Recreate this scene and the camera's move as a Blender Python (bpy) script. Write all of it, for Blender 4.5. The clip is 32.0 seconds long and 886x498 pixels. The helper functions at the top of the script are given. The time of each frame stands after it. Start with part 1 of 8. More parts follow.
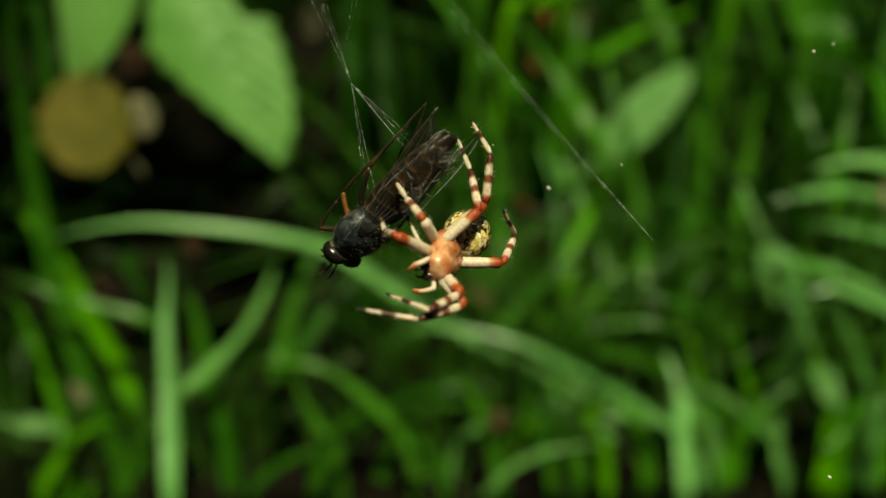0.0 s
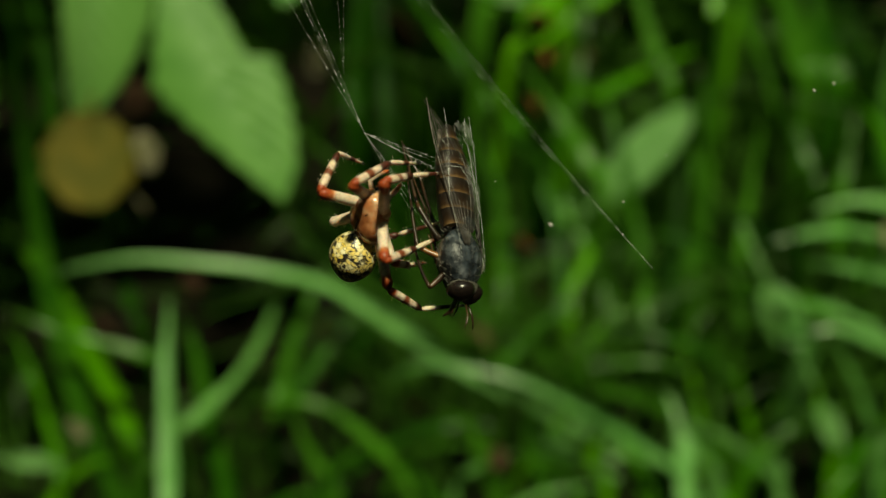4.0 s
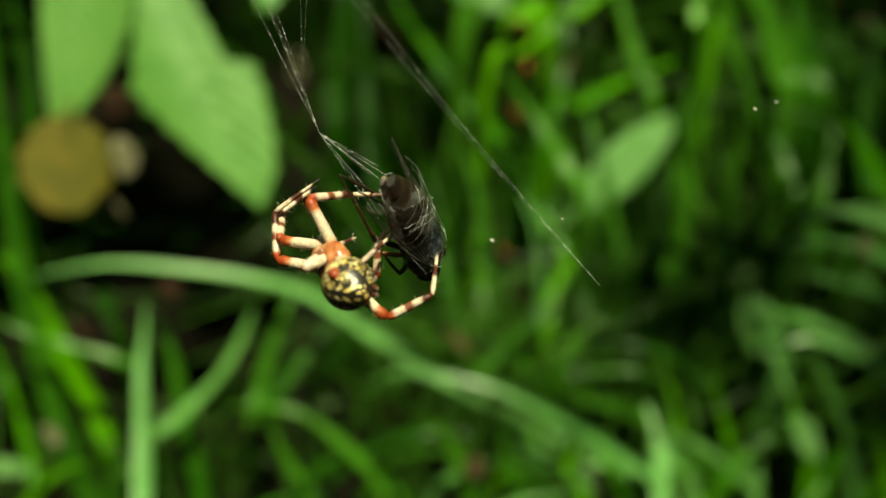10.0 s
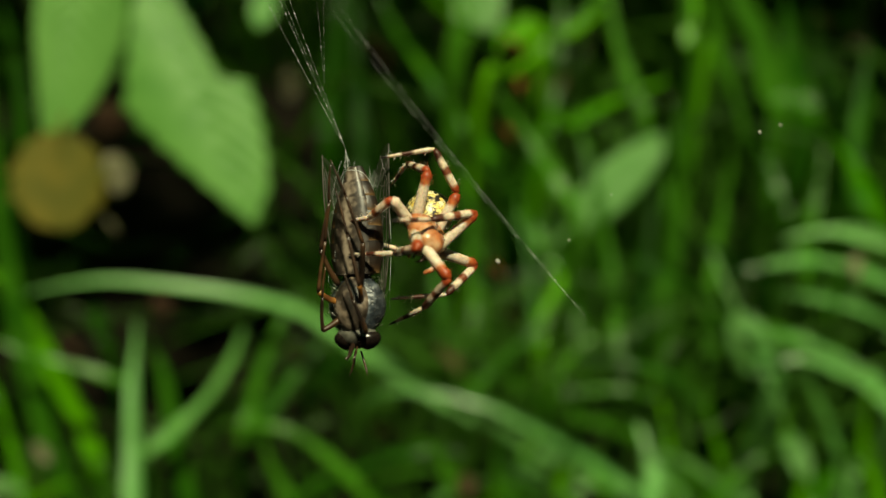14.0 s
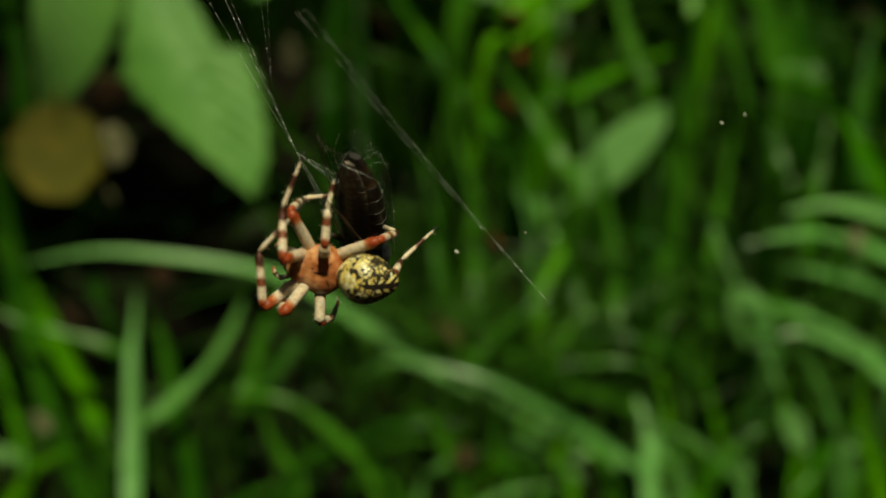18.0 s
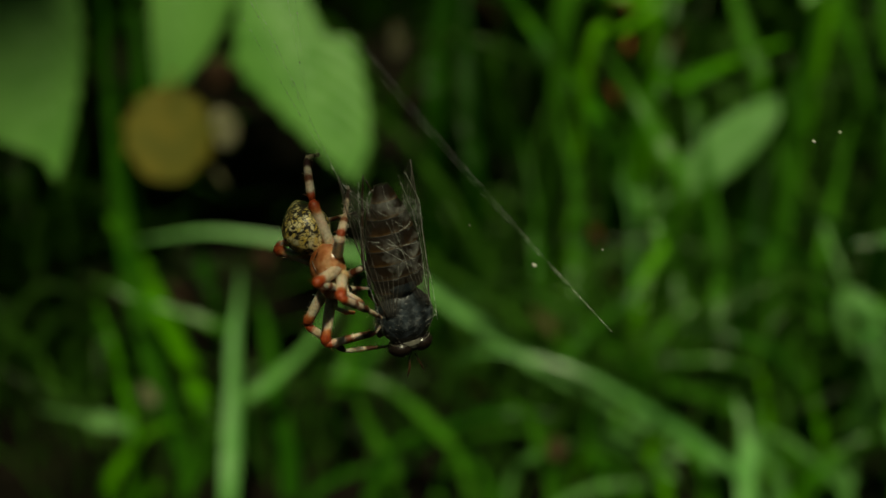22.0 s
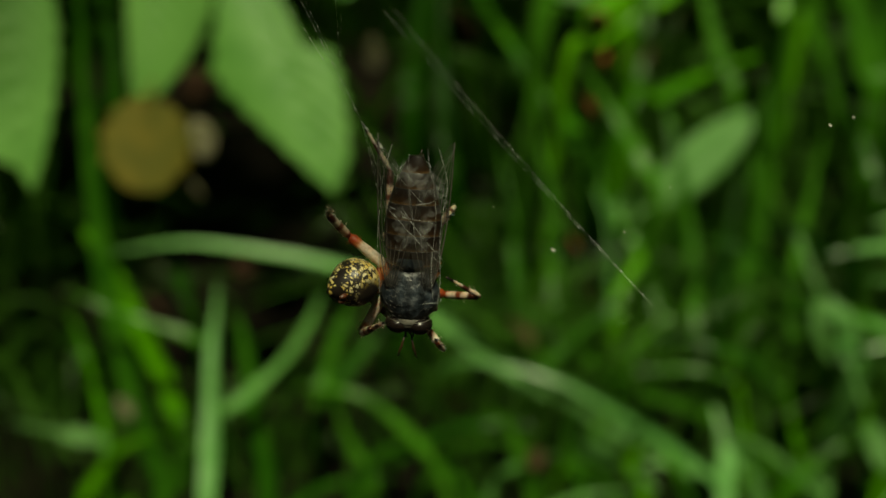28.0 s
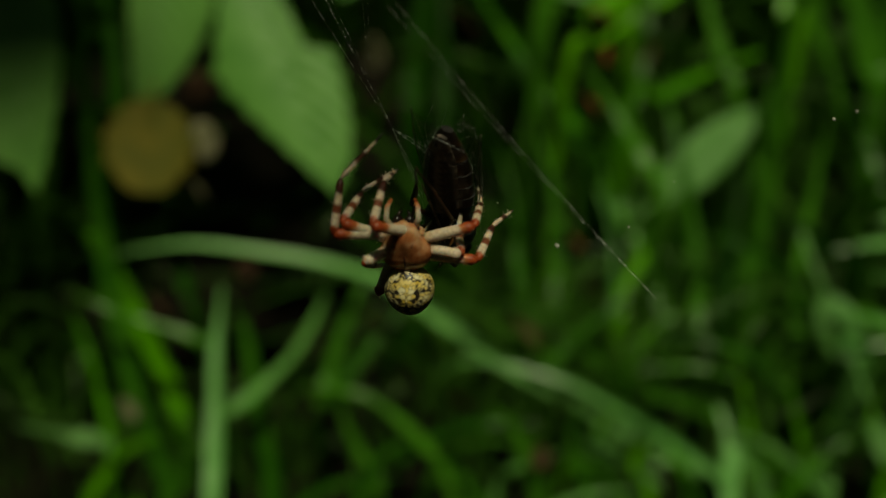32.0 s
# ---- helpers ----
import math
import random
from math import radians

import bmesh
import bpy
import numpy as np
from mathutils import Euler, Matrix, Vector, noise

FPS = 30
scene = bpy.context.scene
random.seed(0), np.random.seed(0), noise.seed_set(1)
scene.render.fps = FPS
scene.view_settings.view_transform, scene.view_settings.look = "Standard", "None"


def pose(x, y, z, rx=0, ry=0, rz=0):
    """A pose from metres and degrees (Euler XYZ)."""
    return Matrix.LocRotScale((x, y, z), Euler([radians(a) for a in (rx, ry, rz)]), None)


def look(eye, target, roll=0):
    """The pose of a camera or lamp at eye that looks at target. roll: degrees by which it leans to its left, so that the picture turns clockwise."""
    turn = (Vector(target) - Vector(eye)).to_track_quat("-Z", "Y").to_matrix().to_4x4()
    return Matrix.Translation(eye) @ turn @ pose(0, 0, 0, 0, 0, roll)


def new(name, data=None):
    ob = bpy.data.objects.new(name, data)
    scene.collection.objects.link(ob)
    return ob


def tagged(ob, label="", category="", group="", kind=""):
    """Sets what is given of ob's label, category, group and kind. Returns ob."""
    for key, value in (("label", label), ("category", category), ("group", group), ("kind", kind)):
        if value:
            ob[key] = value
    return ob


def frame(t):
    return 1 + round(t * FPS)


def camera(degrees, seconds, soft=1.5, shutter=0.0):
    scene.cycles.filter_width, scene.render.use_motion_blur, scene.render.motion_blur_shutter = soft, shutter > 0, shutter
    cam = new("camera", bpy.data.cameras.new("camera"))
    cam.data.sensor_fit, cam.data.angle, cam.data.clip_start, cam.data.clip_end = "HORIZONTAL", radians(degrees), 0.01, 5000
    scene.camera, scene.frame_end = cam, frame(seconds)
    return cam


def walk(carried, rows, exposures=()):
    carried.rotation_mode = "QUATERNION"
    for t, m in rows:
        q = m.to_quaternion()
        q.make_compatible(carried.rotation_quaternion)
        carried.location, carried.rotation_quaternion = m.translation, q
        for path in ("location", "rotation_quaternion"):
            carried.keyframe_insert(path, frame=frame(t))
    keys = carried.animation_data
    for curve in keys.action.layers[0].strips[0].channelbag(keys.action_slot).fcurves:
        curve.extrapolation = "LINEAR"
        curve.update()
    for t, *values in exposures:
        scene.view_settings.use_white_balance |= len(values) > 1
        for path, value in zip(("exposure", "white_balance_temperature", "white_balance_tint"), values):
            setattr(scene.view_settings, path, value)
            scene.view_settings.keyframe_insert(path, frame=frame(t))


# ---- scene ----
cam = camera(48.3, 32.0, 1.5)
PATH = [
    (0, pose(-0.00627, -0.00139, 0.29655, 68.30, -0.11, -1.50)),
    (0.5, pose(-0.00679, -0.00112, 0.29722, 68.46, -0.08, -1.72)),
    (1, pose(-0.00741, -0.00116, 0.29712, 68.26, -0.07, -1.21)),
    (1.5, pose(-0.00821, -0.00153, 0.29623, 68.37, -0.08, -0.97)),
    (2, pose(-0.00893, -0.00165, 0.29591, 69.21, -0.16, -1.38)),
    (2.5, pose(-0.00836, -0.00173, 0.29571, 69.43, -0.37, -1.59)),
    (3, pose(-0.00779, -0.00129, 0.29680, 70.12, -0.33, -1.84)),
    (3.5, pose(-0.00695, -0.00153, 0.29623, 70.27, -0.31, -1.59)),
    (4, pose(-0.00643, -0.00150, 0.29629, 70.52, -0.37, -1.35)),
    (4.5, pose(-0.00517, -0.00117, 0.29711, 70.30, -0.32, -1.22)),
    (6.5, pose(-0.00388, -0.00152, 0.29623, 70.75, -0.66, -1.34)),
    (7, pose(-0.00376, -0.00111, 0.29726, 71.17, -0.62, -0.71)),
    (7.5, pose(-0.00356, -0.00114, 0.29718, 71.36, -0.69, -0.96)),
    (8, pose(-0.00262, -0.00091, 0.29775, 70.80, -0.71, -0.88)),
    (8.5, pose(-0.00115, -0.00051, 0.29875, 70.29, -0.72, -0.16)),
    (9, pose(-0.00038, -0.00083, 0.29794, 70.31, -0.82, -1.01)),
    (9.5, pose(0.00002, -0.00085, 0.29789, 70.56, -0.89, -1.32)),
    (10, pose(-0.00016, -0.00102, 0.29748, 70.81, -0.99, -1.66)),
    (10.5, pose(-0.00130, -0.00071, 0.29825, 71.66, -1.05, -1.17)),
    (11, pose(0.00025, -0.00073, 0.29818, 71.89, -1.22, -1.91)),
    (11.5, pose(0.00084, -0.00067, 0.29834, 71.26, -1.11, -1.44)),
    (12, pose(-0.00058, -0.00073, 0.29819, 71.65, -1.28, -1.70)),
    (12.5, pose(-0.00095, -0.00077, 0.29811, 71.52, -1.34, -2.00)),
    (13, pose(-0.00053, -0.00083, 0.29794, 71.39, -1.31, -1.59)),
    (13.5, pose(-0.00147, -0.00093, 0.29770, 71.32, -1.40, -2.12)),
    (14, pose(-0.00235, -0.00086, 0.29787, 71.81, -1.45, -2.22)),
    (14.5, pose(-0.00288, -0.00114, 0.29718, 72.36, -1.48, -2.49)),
    (16.5, pose(-0.00178, -0.00062, 0.29845, 72.06, -1.51, -2.80)),
    (17, pose(0.00145, 0.00004, 0.30009, 71.14, -1.45, -2.04)),
    (17.5, pose(0.00040, -0.00018, 0.29955, 70.71, -1.44, -1.53)),
    (18, pose(0.00426, 0.00033, 0.30082, 69.80, -1.45, -1.46)),
    (18.5, pose(0.00369, 0.00006, 0.30014, 69.62, -1.48, -1.64)),
    (19, pose(0.00396, -0.00004, 0.29989, 70.14, -1.46, -1.37)),
    (19.5, pose(0.00213, -0.00025, 0.29939, 69.95, -1.33, -0.39)),
    (20, pose(0.00235, 0.00021, 0.30052, 70.58, -1.12, 1.21)),
    (20.5, pose(0.00229, 0.00053, 0.30130, 70.16, -1.15, 2.60)),
    (21, pose(0.00370, 0.00069, 0.30172, 69.74, -1.07, 3.28)),
    (21.5, pose(0.00648, 0.00146, 0.30361, 68.98, -0.99, 4.43)),
    (22, pose(0.00764, 0.00175, 0.30434, 68.61, -0.98, 4.90)),
    (22.5, pose(0.00729, 0.00161, 0.30398, 68.65, -1.00, 5.12)),
    (23, pose(0.00606, 0.00126, 0.30312, 69.02, -1.02, 5.13)),
    (23.5, pose(0.00766, 0.00132, 0.30326, 69.03, -1.03, 5.79)),
    (24, pose(0.00491, 0.00070, 0.30173, 69.80, -1.13, 5.38)),
    (24.5, pose(0.00342, 0.00059, 0.30145, 69.95, -1.26, 5.02)),
    (25, pose(0.00454, 0.00110, 0.30271, 69.45, -1.33, 4.95)),
    (25.5, pose(0.00249, 0.00035, 0.30087, 69.51, -1.51, 4.73)),
    (27.5, pose(0.00300, 0.00005, 0.30013, 69.80, -1.54, 3.77)),
    (28, pose(0.00124, 0.00005, 0.30012, 69.78, -1.57, 3.00)),
    (28.5, pose(0.00147, -0.00013, 0.29967, 69.36, -1.54, 2.87)),
    (29, pose(0.00310, -0.00014, 0.29965, 68.59, -1.56, 3.03)),
    (29.5, pose(0.00267, -0.00010, 0.29976, 68.85, -1.40, 4.60)),
    (30, pose(0.00248, -0.00042, 0.29896, 68.84, -1.41, 3.36)),
    (30.5, pose(0.00125, -0.00006, 0.29984, 69.11, -1.27, 3.52)),
    (31, pose(0.00028, -0.00041, 0.29899, 69.27, -1.25, 3.52)),
    (31.5, pose(0.00189, 0.00001, 0.30003, 69.60, -1.22, 3.18)),
    (32, pose(0.00110, -0.00016, 0.29962, 69.82, -1.16, 3.02)),
]
BASE = 0.38
EXPOSURES = [(t, BASE + stops, 7400, -4) for t, stops in ((0, -0.08), (1, -0.45), (2, -0.46), (3, -0.22), (4, -0.3), (7, -0.27), (8, -0.2), (9, 0.3), (10, 0.42), (11, 0.52), (12, 0.12), (13, 0.05), (14, -0.03), (14.5, 0.0), (16.5, -0.05), (17, -0.2), (18, -0.5), (19, -0.55), (23, -0.58), (27.5, -0.45), (28, -0.4), (30, -0.52), (31, -0.6), (32, -1.0))]
walk(cam, PATH, EXPOSURES)
cam.data.dof.use_dof = True
cam.data.dof.focus_distance = 0.110
cam.data.dof.aperture_fstop = 12
cam.data.dof.aperture_blades = 0

# ---- light: a bright hazy sky over a clearing, the sun high behind the camera ----
world = bpy.data.worlds.new("sky")
scene.world = world
world.use_nodes = True
wn = world.node_tree.nodes
sky = wn.new("ShaderNodeTexSky")
sky.sky_type = "NISHITA"
sky.sun_disc = False
SUN_ELEVATION, SUN_AZIMUTH = radians(62), radians(168)
sky.sun_elevation, sky.sun_rotation = SUN_ELEVATION, SUN_AZIMUTH
wn["Background"].inputs["Strength"].default_value = 0.026
world.node_tree.links.new(sky.outputs[0], wn["Background"].inputs["Color"])
sun = new("sun", bpy.data.lights.new("sun", "SUN"))
sun.data.energy, sun.data.angle, sun.data.color = 5.0, radians(4), (1.0, 0.94, 0.72)
toward = Vector((math.sin(SUN_AZIMUTH) * math.cos(SUN_ELEVATION), math.cos(SUN_AZIMUTH) * math.cos(SUN_ELEVATION), math.sin(SUN_ELEVATION)))
sun.matrix_basis = look(toward * 5, (0, 0, 0))


# ---- materials ----
def material(name, roughness=0.6, specular=0.5):
    m = bpy.data.materials.new(name)
    m.use_nodes = True
    b = m.node_tree.nodes["Principled BSDF"]
    b.inputs["Roughness"].default_value = roughness
    b.inputs["Specular IOR Level"].default_value = specular
    return m, m.node_tree.nodes, m.node_tree.links, b


def ramp(nodes, stops, interpolation="LINEAR"):
    r = nodes.new("ShaderNodeValToRGB")
    r.color_ramp.interpolation = interpolation
    while len(r.color_ramp.elements) < len(stops):
        r.color_ramp.elements.new(0.5)
    for e, (at, c) in zip(r.color_ramp.elements, stops):
        e.position, e.color = at, (*c, 1)
    return r


def noise_of(nodes, links, scale, detail=4, coords="Object"):
    tc, n = nodes.new("ShaderNodeTexCoord"), nodes.new("ShaderNodeTexNoise")
    n.inputs["Scale"].default_value, n.inputs["Detail"].default_value = scale, detail
    links.new(tc.outputs[coords], n.inputs["Vector"])
    return n


def bump(nodes, links, b, height, strength, distance):
    u = nodes.new("ShaderNodeBump")
    u.inputs["Strength"].default_value, u.inputs["Distance"].default_value = strength, distance
    links.new(height, u.inputs["Height"])
    links.new(u.outputs[0], b.inputs["Normal"])


def foliage(name, dark, light, through_light, roughness=0.42, scale=40, random_of="Object Info", gloss=0.2):
    """Leaf tissue: two greens by piece and by patches, glossy cuticle, some light let through."""
    m, nodes, links, b = material(name, roughness, gloss)
    n = noise_of(nodes, links, scale)
    fine = noise_of(nodes, links, scale * 9, 3)
    if random_of == "Object Info":
        rnd = nodes.new("ShaderNodeObjectInfo").outputs["Random"]
    else:
        rnd = nodes.new("ShaderNodeNewGeometry").outputs["Random Per Island"]
    add = nodes.new("ShaderNodeMath")
    add.operation = "MULTIPLY_ADD"
    add.inputs[1].default_value = 0.75
    links.new(rnd, add.inputs[0])
    half = nodes.new("ShaderNodeMath")
    half.operation = "MULTIPLY_ADD"
    half.inputs[1].default_value, half.inputs[2].default_value = 1.3, -0.52
    links.new(n.outputs["Fac"], half.inputs[0])
    links.new(half.outputs[0], add.inputs[2])
    r = ramp(nodes, [(0.0, dark), (1.0, light)])
    links.new(add.outputs[0], r.inputs[0])
    links.new(r.outputs[0], b.inputs["Base Color"])
    bump(nodes, links, b, fine.outputs["Fac"], 0.3, 0.0004)
    t = nodes.new("ShaderNodeBsdfTranslucent")
    t.inputs["Color"].default_value = (*through_light, 1)
    mix = nodes.new("ShaderNodeMixShader")
    mix.inputs[0].default_value = 0.3
    links.new(b.outputs[0], mix.inputs[1])
    links.new(t.outputs[0], mix.inputs[2])
    links.new(mix.outputs[0], nodes["Material Output"].inputs["Surface"])
    return m


BLADE = {
    "pale": foliage("pale_grass", (0.050, 0.18, 0.026), (0.145, 0.36, 0.085), (0.09, 0.28, 0.016), 0.36, 60, gloss=0.38),
    "silver": foliage("silvery_grass", (0.085, 0.27, 0.055), (0.18, 0.42, 0.12), (0.09, 0.30, 0.014), 0.34, 60, gloss=0.45),
    "bright": foliage("bright_grass", (0.030, 0.16, 0.003), (0.10, 0.33, 0.006), (0.10, 0.40, 0.003), 0.36, 60, gloss=0.22),
    "mid": foliage("green_grass", (0.008, 0.055, 0.002), (0.055, 0.19, 0.012), (0.04, 0.19, 0.003), 0.36, 60, gloss=0.16),
    # blades deep in the undergrowth: their shade is painted in as near-black green
    "dark": foliage("shade_dark_grass", (0.004, 0.026, 0.001), (0.012, 0.055, 0.002), (0.01, 0.06, 0.001), gloss=0.06),
}
# near-black green: the shade of the stand is put into its colour
FAR_SHADE_GRASS = foliage("far_shade_grass", (0.002, 0.010, 0.0006), (0.011, 0.038, 0.0015), (0.006, 0.03, 0.0004), 0.7, 30, "Geometry", 0.02)
MEADOW = foliage("meadow_grass", (0.02, 0.07, 0.005), (0.07, 0.17, 0.018), (0.04, 0.14, 0.004), 0.6, 12, "Geometry", 0.1)
# its darkest blades are near-black, painted for the shade between stems
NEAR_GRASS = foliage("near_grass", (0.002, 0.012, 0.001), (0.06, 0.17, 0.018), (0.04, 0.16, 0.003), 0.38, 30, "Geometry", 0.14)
LEAF = foliage("leaf_green", (0.055, 0.190, 0.024), (0.145, 0.34, 0.072), (0.10, 0.38, 0.018), 0.45, 60, gloss=0.32)
YELLOW_LEAF = foliage("yellow_leaf", (0.030, 0.058, 0.006), (0.17, 0.135, 0.016), (0.04, 0.06, 0.002), 0.7, 75)
PALE_LEAF = foliage("pale_leaf", (0.07, 0.23, 0.035), (0.18, 0.38, 0.125), (0.10, 0.30, 0.015), 0.42, 90, gloss=0.3)


def dirt(name, stops, scale, roughness=0.9, relief=0.002):
    m, nodes, links, b = material(name, roughness, 0.04)
    n = noise_of(nodes, links, scale, 8)
    r = ramp(nodes, stops)
    links.new(n.outputs["Fac"], r.inputs[0])
    links.new(r.outputs[0], b.inputs["Base Color"])
    bump(nodes, links, b, n.outputs["Fac"], 0.8, relief)
    return m


# soil far darker than bare earth, with the undergrowth's deep shade in its colour
SHADE_DARK_SOIL = dirt("soil", [(0.3, (0.002, 0.0017, 0.001)), (0.6, (0.006, 0.005, 0.003)), (0.8, (0.004, 0.006, 0.002))], 18)
LITTER = dirt("dead_leaf_brown", [(0.3, (0.026, 0.015, 0.009)), (0.7, (0.085, 0.050, 0.031))], 60, 0.8, 0.0006)
RUSTLEAF = dirt("rusty_leaf", [(0.3, (0.20, 0.055, 0.022)), (0.7, (0.42, 0.15, 0.07))], 60, 0.8, 0.0006)
GREYLEAF = dirt("bleached_leaf", [(0.35, (0.10, 0.10, 0.055)), (0.7, (0.30, 0.28, 0.18))], 60, 0.8, 0.0006)
BARK = dirt("bark", [(0.3, (0.03, 0.022, 0.014)), (0.7, (0.09, 0.07, 0.045))], 200, 0.8, 0.0006)
WOODS = dirt("woodland", [(0.35, (0.006, 0.014, 0.004)), (0.6, (0.02, 0.05, 0.012)), (0.8, (0.04, 0.09, 0.02))], 0.9, 1.0, 0.2)


def silk(name, low, high, scale=900):
    """White silk, thick and thin by turns, so that a thread shows as a broken line."""
    m, nodes, links, b = material(name, 0.35, 0.6)
    b.inputs["Base Color"].default_value = (0.75, 0.78, 0.76, 1)
    n = noise_of(nodes, links, scale, 2)
    a = ramp(nodes, [(0.40, (low,) * 3), (0.62, (high,) * 3)])
    links.new(n.outputs["Fac"], a.inputs[0])
    links.new(a.outputs[0], b.inputs["Alpha"])
    return m


SILK = silk("silk", 0.25, 0.8)
FINE_SILK = silk("fine_silk", 0.05, 0.5)
SLANT_SILK = silk("slant_silk", 0.02, 0.26)
SILK_SHEET = silk("silk_sheet", 0.0, 0.11, 600)
DEBRIS = dirt("silk_debris", [(0.3, (0.45, 0.45, 0.40)), (0.7, (0.7, 0.7, 0.64))], 900, 0.7, 0.0001)


def chitin(name, stops, scale, roughness=0.35, relief=0.00008, axis=None, per=0.001, extra=0.0, specular=0.5, glow=0.0):
    """Insect cuticle: colour by noise, or in bands along an axis of the part (metres per unit: per)."""
    m, nodes, links, b = material(name, roughness, specular)
    n = noise_of(nodes, links, scale, 5)
    r = ramp(nodes, stops)
    if axis is None:
        links.new(n.outputs["Fac"], r.inputs[0])
    else:
        tc, sep = nodes.new("ShaderNodeTexCoord"), nodes.new("ShaderNodeSeparateXYZ")
        links.new(tc.outputs["Object"], sep.inputs[0])
        sc = nodes.new("ShaderNodeMath")
        sc.operation = "MULTIPLY_ADD"
        sc.inputs[1].default_value = 1 / per
        wob = nodes.new("ShaderNodeMath")
        wob.operation = "MULTIPLY_ADD"
        wob.inputs[1].default_value, wob.inputs[2].default_value = 0.14, -0.07 + extra
        links.new(n.outputs["Fac"], wob.inputs[0])
        links.new(sep.outputs[axis], sc.inputs[0])
        links.new(wob.outputs[0], sc.inputs[2])
        links.new(sc.outputs[0], r.inputs[0])
    worn = ramp(nodes, [(0.34, (0.62, 0.56, 0.50)), (0.60, (1, 1, 1))])
    links.new(noise_of(nodes, links, scale * 2.3, 3).outputs["Fac"], worn.inputs[0])
    mottled = nodes.new("ShaderNodeMix")
    mottled.data_type, mottled.blend_type = "RGBA", "MULTIPLY"
    mottled.inputs["Factor"].default_value = 0.8
    links.new(r.outputs[0], mottled.inputs["A"])
    links.new(worn.outputs[0], mottled.inputs["B"])
    links.new(mottled.outputs["Result"], b.inputs["Base Color"])
    bump(nodes, links, b, n.outputs["Fac"], 0.5, relief)
    b.inputs["Subsurface Weight"].default_value = glow
    b.inputs["Subsurface Radius"].default_value = (0.0009, 0.0004, 0.0002)
    b.inputs["Subsurface Scale"].default_value = 1.0
    return m, nodes, links, b


CREAM, RUST, BROWN, BLACK = (0.62, 0.52, 0.41), (0.30, 0.052, 0.015), (0.060, 0.016, 0.009), (0.012, 0.010, 0.009)
FEMUR = chitin("leg_femur_banding", [(0.0, (0.55, 0.33, 0.14)), (0.3, CREAM), (0.70, CREAM), (0.77, (0.46, 0.15, 0.05)), (0.84, RUST), (1.0, RUST)], 1400, 0.45, 0.00008, 0, 0.0064, specular=0.35, glow=0.35)[0]
TIBIA = chitin("leg_tibia_banding", [(0.0, RUST), (0.12, RUST), (0.20, CREAM), (0.38, CREAM), (0.44, (0.16, 0.045, 0.018)), (0.52, (0.16, 0.045, 0.018)), (0.58, CREAM), (0.70, CREAM), (0.78, BROWN), (1.0, BROWN)], 1400, 0.45, 0.00008, 0, 0.0056, specular=0.35, glow=0.35)[0]
TARSUS = chitin("leg_tip_banding", [(0.0, CREAM), (0.34, CREAM), (0.42, BROWN), (0.56, BROWN), (0.62, CREAM), (0.78, CREAM), (0.86, BLACK)], 1400, 0.45, 0.00008, 0, 0.0062, specular=0.35, glow=0.35)[0]
CARAPACE = chitin("carapace_orange", [(0.28, (0.16, 0.045, 0.018)), (0.38, (0.36, 0.115, 0.045)), (0.52, (0.50, 0.20, 0.085)), (0.70, (0.62, 0.38, 0.22))], 520, 0.24, 0.00018, glow=0.35)[0]
COXA = chitin("leg_base_cream", [(0.3, (0.40, 0.15, 0.05)), (0.6, (0.62, 0.42, 0.24))], 900, 0.28, glow=0.35)[0]
STERNUM = chitin("sternum_dark", [(0.4, (0.03, 0.012, 0.008)), (0.7, (0.16, 0.05, 0.02))], 500)[0]
FANG = chitin("fang_black", [(0.4, (0.01, 0.008, 0.008)), (0.8, (0.03, 0.015, 0.01))], 500, 0.18)[0]


